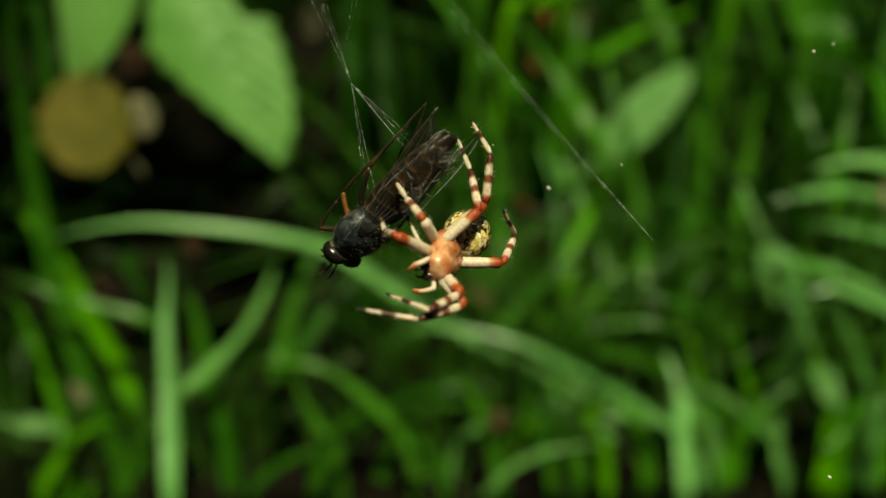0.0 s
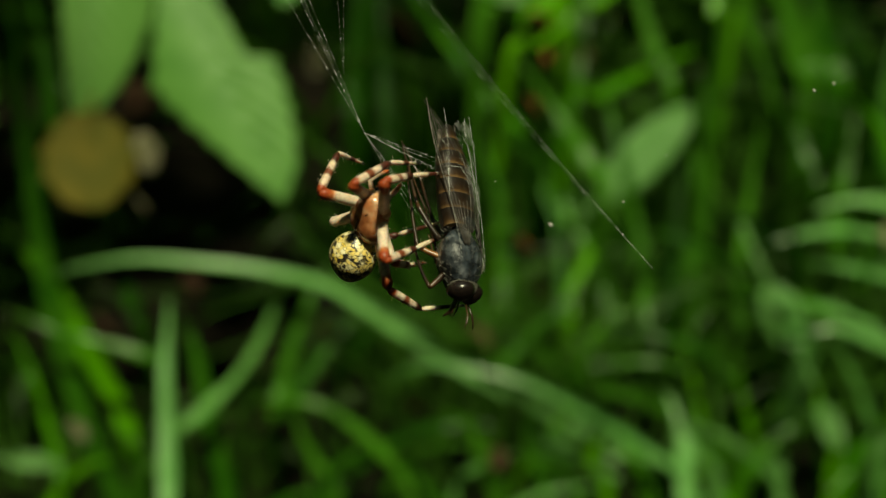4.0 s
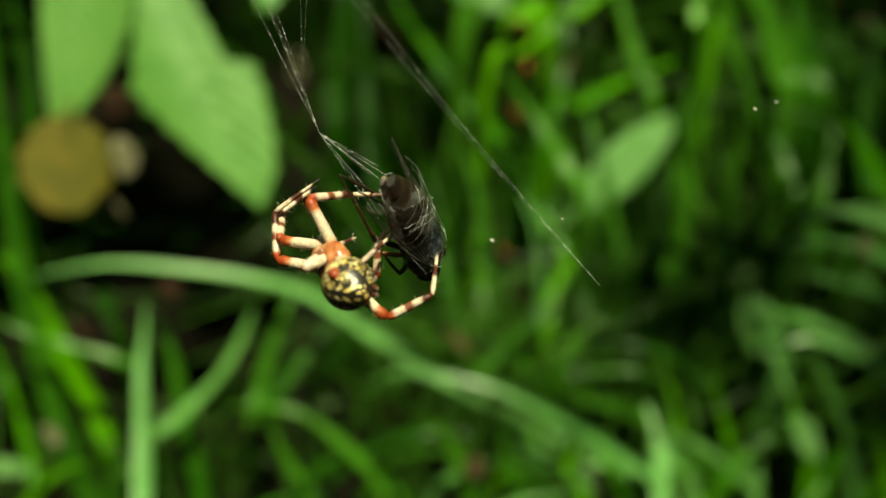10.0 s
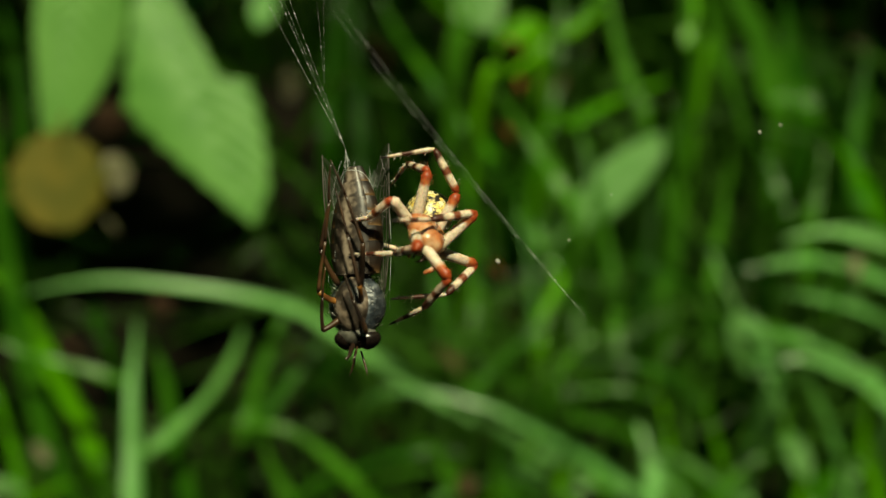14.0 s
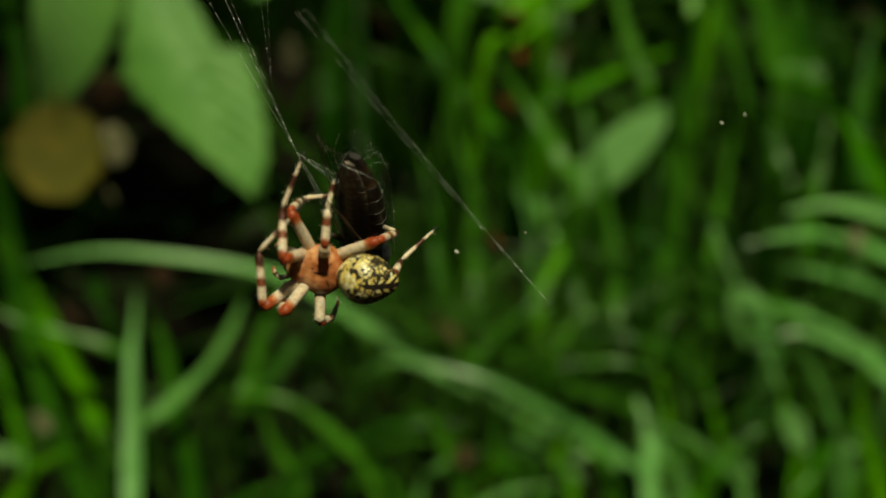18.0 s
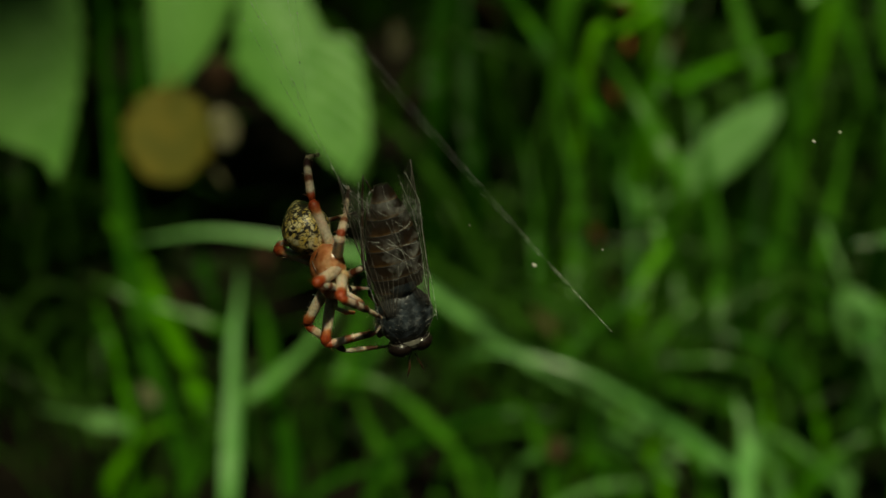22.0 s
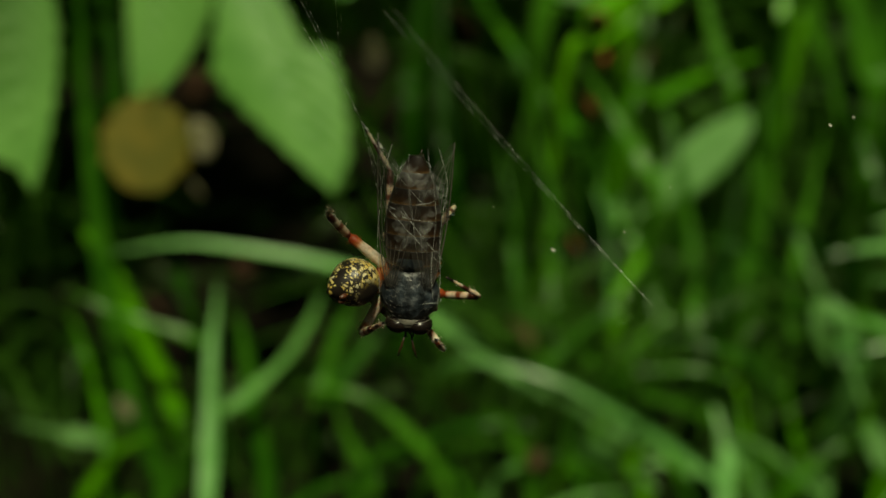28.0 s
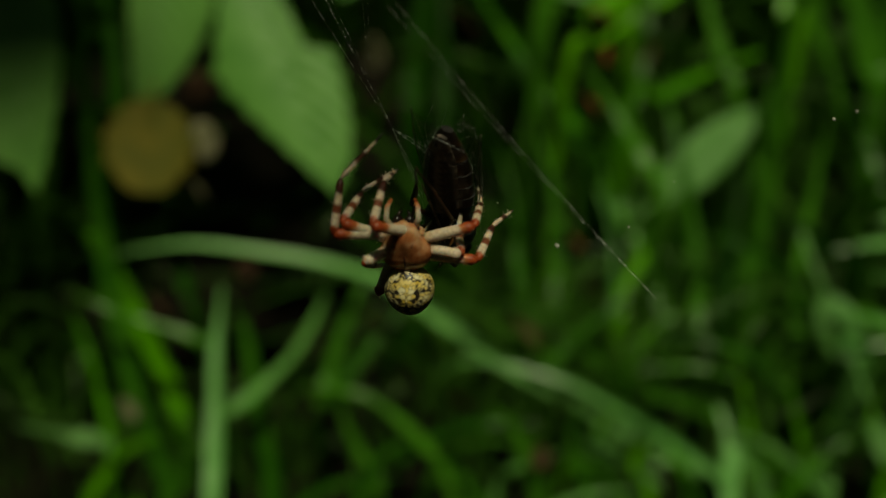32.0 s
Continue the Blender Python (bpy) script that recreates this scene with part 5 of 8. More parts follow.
def make_spider():
    spider = thing("spider", "orange and yellow orb-weaver spider with banded legs, wrapping the fly", "spider")
    rings = [(-2.62, 0.5, 0.35), (-2.4, 1.2, 0.75), (-1.9, 1.85, 1.1), (-1.2, 2.25, 1.32), (-0.5, 2.38, 1.42), (0.2, 2.25, 1.42), (0.9, 1.9, 1.42), (1.5, 1.52, 1.42), (2.1, 1.35, 1.32), (2.6, 1.15, 1.05), (2.9, 0.8, 0.65), (3.02, 0.35, 0.3)]
    v, f = loft([(x, 0, 0.05, a, h) for x, a, h in rings], 32)
    # furrows that run out from the middle, a pit, and the step behind the head
    dent = lambda x, y: 0.13 * max(0, math.cos(7 * math.atan2(y, x + 0.6))) ** 4 * min(1, math.hypot(x + 0.6, y) / 0.8) * (x < 1.6) + 0.22 * math.exp(-((x + 0.6) ** 2 * 1.2 + y * y * 9))
    v = [(x, y, z - (dent(x * 1e3, y * 1e3) * 1e-3 if z > 0.0004 else 0)) for x, y, z in v]
    v = [(x * 1.1, y * 1.18, z * 1.15) for x, y, z in v]
    part("carapace", mesh_of("carapace", v, f, CARAPACE), spider, "orange-brown shield over the head and chest")
    top = lambda x, y: (x * 1e-3, y * 1e-3, (0.05 + 1.42 * math.sqrt(max(0.05, 1 - (y / 2.3) ** 2))) * 1e-3)
    for x0, y0, x1, y1, r in ((-1.3, 0, 0.1, 0, 0.09), (0.2, 0.25, 1.5, 0.95, 0.07), (0.2, -0.25, 1.5, -0.95, 0.07), (-0.5, 0.5, -0.3, 1.6, 0.05), (-0.5, -0.5, -0.3, -1.6, 0.05), (-1.1, 0.5, -1.5, 1.2, 0.05), (-1.1, -0.5, -1.5, -1.2, 0.05)):
        line = [top(x0 + (x1 - x0) * k / 6, y0 + (y1 - y0) * k / 6) for k in range(7)]
        line = [(x * 1.1, y * 1.18, (z - 0.00009) * 1.15) for x, y, z in line]
        v, f = tube(line, [r * 1e-3 * (0.3 + 0.7 * math.sin(math.pi * (k + 0.5) / 7)) for k in range(7)], 6)
        part("furrow", mesh_of("furrow", v, f, STERNUM), spider, "dark line on the shield")
    v, f = egg(-1.8, 1.7, 1.5, 0.8, 0, -0.75, 10)
    part("sternum", mesh_of("sternum", v, f, STERNUM), spider)
    v, f = egg(-8.9, -2.1, 2.75, 2.7, 0, 0.85, 18, 0.55, 28)
    part("abdomen", mesh_of("abdomen", v, f, ABDOMEN), spider, "round yellow abdomen with a black net pattern")
    v, f = loft([(-2.6, 0, 0.1, 0.5, 0.5), (-1.9, 0, 0, 0.6, 0.5)], 10)
    part("waist", mesh_of("waist", v, f, CARAPACE), spider)
    for s in (1, -1):
        v, f = egg(2.2, 3.7, 0.62, 0.7, s * 0.62, -0.75, 8)
        jaw = part("jaw", mesh_of("jaw", v, f, FANG), spider, "dark shining jaw")
        v, f = tube([(0.0034, s * 0.0006, -0.0012), (0.0035, s * 0.0004, -0.0018), (0.0031, s * 0.0002, -0.0021)], [0.0002, 0.00014, 0.00004])
        part("fang", mesh_of("fang", v, f, FANG), jaw)
        v, f = tube([(0.0022, s * 0.0011, -0.0005), (0.0038, s * 0.0017, -0.0001), (0.0046, s * 0.0016, -0.0011), (0.0050, s * 0.0012, -0.0019)], [0.0003, 0.0003, 0.00028, 0.00016], 8)
        part("palp", mesh_of("palp", v, f, FEMUR), spider, "short cream feeler")
        for x, y, z, r in ((2.65, 0.25, 0.75, 0.14), (2.8, 0.25, 0.42, 0.14), (2.4, 0.95, 0.45, 0.12), (2.3, 1.05, 0.25, 0.12)):
            v, f = egg(x * 1.1 - r, x * 1.1 + r, r, r, s * y * 1.15, z * 1.15, 6, 0.5, 8)
            part("eye", mesh_of("eye", v, f, FANG), spider)
        v, f = egg(-8.6, -7.4, 0.3, 0.3, s * 0.35, -0.75, 6, 0.5, 8)
        part("spinneret", mesh_of("spinneret", v, f, STERNUM), spider)
    legs = {}
    for i in range(4):
        for s in (1, -1):
            way = Vector(((0.7, 0.35, -0.15, -0.7)[i], s * 0.8, -0.1)).normalized()
            hip = Vector((HIP_X[i], s * 1.35, -0.5))
            a, c = (hip - way * 1.1) * 1e-3, (hip + way * 0.75) * 1e-3
            v, f = tube([a, a.lerp(c, 0.3), a.lerp(c, 0.75), c], [0.0003, 0.0008, 0.00075, 0.0004], 10)
            part("coxa", mesh_of("coxa", v, f, COXA), spider, "pale swollen leg base")
        a, b, c = LEG_LENGTH[i]
        meshes = (leg_piece("femur", a, 0.58, 0.48, FEMUR, True), leg_piece("tibia", b, 0.44, 0.34, TIBIA), leg_piece("metatarsus", c, 0.29, 0.11, TARSUS))
        for s in (1, -1):
            legs[i, s] = [part(n, me, spider) for n, me in zip(("leg_femur", "leg_tibia", "leg_tip"), meshes)]
    return spider, legs


SPIDER, LEGS = make_spider()


# ---- threads that hold the fly ----
def hanging_thread(length, radius, beads, label, bow=0.0, mat=None, strands=1, spread=0.0):
    """Silk along x from its lower end: strands that part toward the far end, with sticky beads and lint."""
    rng = random.Random(length * 1e5)
    shapes = []
    for i in range(strands):
        u, v = rng.uniform(-1, 1) * spread, rng.uniform(-1, 1) * spread
        n = 30
        line = [Vector((length * k / n, bow * math.sin(math.pi * k / n) + u * k / n + 0.00003 * rng.uniform(-1, 1), v * k / n + 0.00003 * rng.uniform(-1, 1))) for k in range(n + 1)]
        shapes.append(tube(line, [radius * rng.uniform(0.5, 1.3) for _ in line], 5))
        for _ in range(beads):
            p = line[rng.randrange(1, n)] * 1e3
            r = rng.uniform(0.02, 0.065)
            shapes.append(egg(p.x - r * 3, p.x + r * 3, r, r, p.y, p.z, 5, 0.5, 6))
    v, f = merge(*shapes)
    return thing("silk_thread", label, "web", "hanging threads", mesh_of("silk_thread", v, f, mat or SILK))


THREAD = hanging_thread(0.045, 0.000013, 26, "beaded silk threads from which the fly hangs", 0.0, FINE_SILK, 4, 0.0075)
STRAND = hanging_thread(0.040, 0.000012, 12, "thin loose silk threads above the fly", 0.001, FINE_SILK, 2, 0.003)
BRIDGE = hanging_thread(0.0092, 0.000009, 3, "fan of short white silk strands tied to the fly's tail", 0.0, SILK, 5, 0.0020)
DIAGONAL = hanging_thread(0.055, 0.000015, 9, "long taut web threads slanting across the clearing", 0.0004, SLANT_SILK, 3, 0.0010)
GUY = hanging_thread(0.0125, 0.000008, 2, "fan of short white silk strands tied to the fly's belly", 0.0, SILK, 4, 0.0022)


# ---- what moves ----
FLY_ROWS = [
    (0, pose(-0.00993, 0.10238, 0.26033, -138.1, 48.8, 169.5)),
    (1, pose(-0.00667, 0.10340, 0.26218, 175.2, 45.7, 141.6)),
    (2, pose(-0.00479, 0.10263, 0.26057, 88.1, 66.9, 92.6)),
    (3, pose(-0.00241, 0.10264, 0.26192, 79.2, 86.2, 66.7)),
    (4, pose(-0.00230, 0.10203, 0.26271, -59.1, 55.3, -81.3)),
    (4.5, pose(-0.00253, 0.10219, 0.26288, -65.2, 55.9, -84.5)),
    (6.5, pose(-0.00975, 0.10243, 0.26130, 171.1, 62.8, -169.3)),
    (7, pose(-0.01022, 0.10196, 0.26267, -162.4, 58.0, -147.9)),
    (8, pose(-0.00924, 0.10196, 0.26258, -164.3, 51.2, -155.5)),
    (9, pose(-0.00483, 0.10257, 0.26401, -118.4, 26.0, -139.6)),
    (9.5, pose(-0.00228, 0.10323, 0.26355, -162.5, 75.8, 175.4)),
    (10, pose(0.00027, 0.10390, 0.26309, 93.1, 44.0, 71.3)),
    (11, pose(0.00003, 0.10396, 0.26407, 103.0, 65.1, 58.9)),
    (11.5, pose(-0.00368, 0.10225, 0.26293, -11.7, 70.9, -104.2)),
    (12, pose(-0.00739, 0.10053, 0.26180, -1.2, 71.6, -93.8)),
    (13, pose(-0.00954, 0.10197, 0.26134, -68.7, 46.0, -120.3)),
    (13.5, pose(-0.00827, 0.10216, 0.26150, -102.8, 49.2, -113.5)),
    (13.73, pose(-0.00769, 0.10225, 0.26157, -121.9, 59.2, -97.7)),
    (14, pose(-0.00700, 0.10235, 0.26166, -151.1, 64.6, -86.5)),
    (14.5, pose(-0.00579, 0.10213, 0.26178, -156.4, 56.4, -78.6)),
    (16.5, pose(-0.00711, 0.10341, 0.26239, 148.7, 79.2, 169.8)),
    (17, pose(-0.00289, 0.10439, 0.26413, 37.6, 64.7, 98.1)),
    (18, pose(-0.00130, 0.10490, 0.26505, 27.8, 56.5, 86.4)),
    (18.5, pose(-0.00151, 0.10442, 0.26408, 59.1, 56.3, 68.8)),
    (19, pose(-0.00173, 0.10394, 0.26311, 91.3, 61.3, 52.5)),
    (20, pose(-0.00325, 0.10305, 0.26228, 93.1, 77.3, 33.1)),
    (21, pose(-0.00387, 0.10260, 0.26175, 73.6, 79.5, 12.1)),
    (22, pose(-0.00518, 0.10187, 0.26102, 68.4, 80.4, 7.8)),
    (23, pose(-0.00419, 0.10215, 0.26140, 54.7, 79.6, -7.6)),
    (24, pose(-0.00383, 0.10209, 0.26107, 49.6, 76.6, -13.0)),
    (25, pose(-0.00321, 0.10208, 0.26055, 64.0, 80.4, -1.7)),
    (25.5, pose(-0.00297, 0.10321, 0.26277, 109.1, 76.6, 39.1)),
    (27.5, pose(-0.00624, 0.10210, 0.26135, -9.4, 83.1, -101.8)),
    (28, pose(-0.00649, 0.10231, 0.26141, -13.8, 85.3, -106.0)),
    (28.5, pose(-0.00678, 0.10121, 0.26169, -36.2, 66.9, -115.6)),
    (29, pose(-0.00837, 0.10178, 0.26213, -61.2, 51.3, -122.8)),
    (29.5, pose(-0.00955, 0.10218, 0.26231, -116.5, 64.5, -158.7)),
    (30, pose(-0.00901, 0.10310, 0.26326, 176.4, 63.5, 159.6)),
    (31, pose(-0.00638, 0.10388, 0.26447, 72.1, 72.7, 123.3)),
    (31.5, pose(-0.00456, 0.10448, 0.26542, 43.1, 62.4, 103.2)),
    (32, pose(-0.00318, 0.10510, 0.26668, 28.9, 56.7, 88.9)),
]
SPIDER_ROWS = [
    (0, pose(-0.00357, 0.09632, 0.25674, -80.3, 8.1, -112.0)),
    (0.5, pose(-0.00471, 0.09605, 0.25683, -100.2, -20.0, -137.1)),
    (1, pose(-0.00585, 0.09577, 0.25692, -109.3, -53.6, -158.6)),
    (2, pose(-0.01149, 0.09611, 0.25920, -169.2, -77.1, -120.3)),
    (3, pose(-0.01142, 0.09917, 0.26185, 132.7, -77.2, -93.3)),
    (4, pose(-0.01171, 0.10064, 0.26379, 87.6, -67.0, -50.1)),
    (4.5, pose(-0.01114, 0.10067, 0.26397, 94.3, -57.2, -61.4)),
    (4.667, pose(-0.01022, 0.10281, 0.26326, -26.7, -72.1, 38.4)),
    (4.833, pose(-0.00929, 0.10496, 0.26255, -72.9, -34.5, 61.6)),
    (5, pose(-0.00836, 0.10710, 0.26184, -96.6, 3.8, 51.7)),
    (5.5, pose(-0.00501, 0.10896, 0.26088, -100.2, 35.6, 21.0)),
    (5.733, pose(-0.00347, 0.10835, 0.26090, -110.7, 26.2, -23.9)),
    (6, pose(-0.00194, 0.10774, 0.26092, -111.0, 13.2, -63.5)),
    (6.5, pose(-0.00107, 0.09973, 0.26350, -38.7, -3.0, -85.6)),
    (7, pose(-0.00070, 0.10008, 0.26443, -33.8, -3.4, -84.9)),
    (8, pose(0.00167, 0.09920, 0.26181, -27.4, -5.1, -81.7)),
    (8.5, pose(-0.00038, 0.09813, 0.26007, -87.5, 17.8, -113.5)),
    (9, pose(-0.00243, 0.09705, 0.25832, -109.8, 7.3, -155.2)),
    (9.5, pose(-0.00537, 0.09739, 0.25981, -101.2, -1.9, 163.0)),
    (10, pose(-0.00831, 0.09773, 0.26129, -88.7, -3.0, 120.2)),
    (10.5, pose(-0.00791, 0.09973, 0.26406, -58.0, -10.5, 86.7)),
    (11, pose(-0.00752, 0.10174, 0.26684, -28.3, 0.3, 54.2)),
    (11.27, pose(-0.00697, 0.10595, 0.26516, -59.1, 26.9, 41.2)),
    (11.5, pose(-0.00643, 0.11016, 0.26349, -104.8, 40.2, 9.5)),
    (11.73, pose(-0.00624, 0.10984, 0.26287, -119.6, 30.2, -31.6)),
    (12, pose(-0.00605, 0.10952, 0.26226, -123.4, 14.9, -65.5)),
    (12.5, pose(-0.00242, 0.10545, 0.26156, -100.8, 29.0, -84.3)),
    (13, pose(-0.00131, 0.09974, 0.26162, -52.8, 20.1, -88.1)),
    (14, pose(0.00063, 0.10049, 0.26598, -47.0, 4.1, -87.4)),
    (14.5, pose(0.00056, 0.10033, 0.26682, -37.7, 3.7, -83.4)),
    (15.5, pose(0.00062, 0.09982, 0.26363, -57.1, 58.8, -98.6)),
    (16.5, pose(0.00069, 0.09931, 0.26043, -150.6, 67.8, 162.5)),
    (16.73, pose(-0.00177, 0.09863, 0.26079, -117.6, 32.7, -173.1)),
    (17, pose(-0.00423, 0.09795, 0.26116, -104.1, -5.1, -172.2)),
    (18, pose(-0.00554, 0.09777, 0.26258, -83.9, -7.1, 175.4)),
    (18.5, pose(-0.00805, 0.10093, 0.26364, -74.3, 7.5, 132.1)),
    (19, pose(-0.00903, 0.10346, 0.26309, -77.4, 24.7, 88.0)),
    (19.5, pose(-0.01172, 0.10276, 0.26488, -104.5, 56.4, 81.0)),
    (20, pose(-0.01242, 0.10194, 0.26645, 167.2, 71.5, 9.9)),
    (21, pose(-0.01134, 0.10057, 0.26357, 96.4, 52.4, -43.9)),
    (22, pose(-0.01251, 0.09966, 0.26281, 83.9, 43.7, -53.3)),
    (23, pose(-0.01147, 0.10002, 0.26332, 110.3, 54.8, -28.1)),
    (24, pose(-0.01156, 0.09984, 0.26274, 91.1, 49.2, -46.4)),
    (25, pose(-0.01036, 0.09987, 0.26223, 88.2, 47.8, -50.0)),
    (25.83, pose(-0.01056, 0.09922, 0.26107, 57.5, 12.7, -26.0)),
    (26.67, pose(-0.01047, 0.09912, 0.26130, 17.0, -3.6, 11.1)),
    (27.5, pose(-0.01039, 0.09902, 0.26152, -24.6, 9.4, 49.5)),
    (28, pose(-0.00851, 0.10431, 0.25844, -68.1, -3.0, 45.6)),
    (28.5, pose(-0.00603, 0.10745, 0.25694, -58.6, 43.8, 49.9)),
    (28.73, pose(-0.00411, 0.10293, 0.25839, -77.3, 24.8, -19.0)),
    (29, pose(-0.00219, 0.09840, 0.25984, -54.1, -9.5, -80.4)),
    (29.5, pose(-0.00225, 0.09805, 0.26082, -85.6, -16.4, -104.6)),
    (30, pose(-0.00230, 0.09769, 0.26179, -93.0, -41.4, -133.0)),
    (31, pose(-0.00374, 0.09633, 0.26003, -119.4, -56.0, -134.9)),
    (32, pose(-0.00729, 0.09773, 0.26365, -170.4, -69.0, -101.9)),
]
DIAGONAL_ROWS = [
    (0, pose(0.02030, 0.10239, 0.25614, -53.8, -27.8, 122.5)),
    (1, pose(0.02008, 0.10260, 0.25639, -52.5, -28.3, 121.7)),
    (2, pose(0.02015, 0.10257, 0.25672, -51.9, -29.2, 121.8)),
    (3, pose(0.02012, 0.10245, 0.25680, -52.5, -31.1, 123.9)),
    (4, pose(0.02004, 0.10277, 0.25704, -55.3, -30.8, 126.4)),
    (6.5, pose(0.02099, 0.10275, 0.25695, -55.7, -31.0, 127.1)),
    (7, pose(0.02083, 0.10301, 0.25669, -55.6, -32.6, 128.2)),
    (8, pose(0.02068, 0.10294, 0.25665, -56.0, -32.1, 128.2)),
    (9, pose(0.02082, 0.10277, 0.25631, -57.6, -31.0, 129.1)),
    (10, pose(0.02130, 0.10283, 0.25710, -57.5, -31.0, 128.9)),
    (13, pose(0.02014, 0.10276, 0.25659, -58.5, -31.9, 130.8)),
    (14.5, pose(0.01846, 0.10236, 0.25608, -57.2, -33.4, 130.5)),
    (17, pose(0.02006, 0.10269, 0.25625, -58.6, -32.4, 131.2)),
    (18, pose(0.02023, 0.10288, 0.25651, -60.3, -30.2, 131.4)),
    (19, pose(0.02041, 0.10291, 0.25659, -61.4, -29.9, 132.4)),
    (20, pose(0.02057, 0.10367, 0.25636, -64.0, -30.8, 136.4)),
    (21, pose(0.02026, 0.10413, 0.25590, -64.6, -30.8, 137.1)),
    (22, pose(0.01895, 0.10395, 0.25506, -66.2, -30.4, 139.0)),
    (23, pose(0.01985, 0.10436, 0.25528, -67.3, -30.0, 140.1)),
    (24, pose(0.02010, 0.10469, 0.25537, -66.5, -31.0, 139.8)),
    (25, pose(0.02009, 0.10453, 0.25550, -66.6, -30.6, 139.6)),
    (27.5, pose(0.02043, 0.10426, 0.25590, -63.7, -30.6, 135.9)),
    (28, pose(0.02079, 0.10410, 0.25607, -63.5, -30.3, 135.4)),
    (29, pose(0.02046, 0.10394, 0.25616, -64.6, -27.9, 134.6)),
    (30, pose(0.02051, 0.10409, 0.25607, -63.2, -28.6, 133.4)),
    (31, pose(0.02053, 0.10422, 0.25579, -62.9, -29.6, 134.0)),
    (32, pose(0.02072, 0.10418, 0.25613, -63.2, -30.4, 135.0)),
]
THREAD_ROWS = [
    (0, pose(-0.01356, 0.10785, 0.27298, -28.6, -44.8, 111.0)),
    (1, pose(-0.01287, 0.10770, 0.27279, -31.0, -45.7, 113.2)),
    (2, pose(-0.01481, 0.10685, 0.27132, -26.5, -50.2, 111.0)),
    (3, pose(-0.01274, 0.10688, 0.27183, -33.9, -51.7, 117.8)),
    (4, pose(-0.01248, 0.10670, 0.27176, -40.4, -50.8, 123.4)),
    (6.5, pose(-0.01107, 0.10711, 0.27297, -33.3, -52.0, 117.4)),
    (7, pose(-0.01124, 0.10735, 0.27410, -34.8, -52.9, 119.0)),
    (8, pose(-0.01081, 0.10783, 0.27500, -33.7, -51.6, 117.6)),
    (9, pose(-0.00939, 0.10791, 0.27469, -48.1, -46.5, 129.0)),
    (10, pose(-0.01038, 0.10747, 0.27332, -36.7, -51.9, 120.4)),
    (11, pose(-0.00786, 0.10837, 0.27665, -39.7, -51.5, 123.0)),
    (11.5, pose(-0.01038, 0.10778, 0.27441, -40.1, -52.0, 123.5)),
    (12, pose(-0.01343, 0.10709, 0.27221, -25.1, -57.6, 111.6)),
    (13, pose(-0.01156, 0.10710, 0.27241, -44.4, -52.0, 127.7)),
    (14, pose(-0.00837, 0.10741, 0.27377, -39.9, -53.1, 123.8)),
    (14.5, pose(-0.00756, 0.10668, 0.27204, -38.3, -55.5, 123.0)),
    (16.5, pose(-0.00743, 0.10774, 0.27450, -41.7, -52.8, 125.4)),
    (17, pose(-0.00845, 0.10742, 0.27257, -35.7, -55.1, 120.5)),
    (18, pose(-0.00860, 0.10764, 0.27252, -44.0, -50.4, 126.7)),
    (19, pose(-0.01032, 0.10733, 0.27191, -46.8, -50.0, 129.2)),
    (20, pose(-0.01095, 0.10685, 0.27269, -45.8, -52.3, 129.1)),
    (21, pose(-0.01087, 0.10641, 0.27208, -53.9, -49.5, 136.1)),
    (22, pose(-0.01232, 0.10563, 0.27112, -51.0, -50.9, 133.7)),
    (23, pose(-0.01062, 0.10607, 0.27188, -58.7, -47.6, 140.6)),
    (24, pose(-0.01033, 0.10581, 0.27137, -58.5, -48.8, 140.8)),
    (25, pose(-0.00974, 0.10593, 0.27110, -59.2, -48.2, 141.4)),
    (27.5, pose(-0.01309, 0.10715, 0.27465, -41.2, -50.7, 124.1)),
    (28, pose(-0.01280, 0.10760, 0.27521, -48.2, -47.8, 129.7)),
    (29, pose(-0.00967, 0.10717, 0.27313, -48.7, -46.0, 129.3)),
    (30, pose(-0.00945, 0.10724, 0.27354, -48.1, -45.9, 128.7)),
    (31, pose(-0.01033, 0.10728, 0.27385, -41.9, -48.8, 124.1)),
    (32, pose(-0.00967, 0.10730, 0.27414, -48.4, -48.6, 130.2)),
]
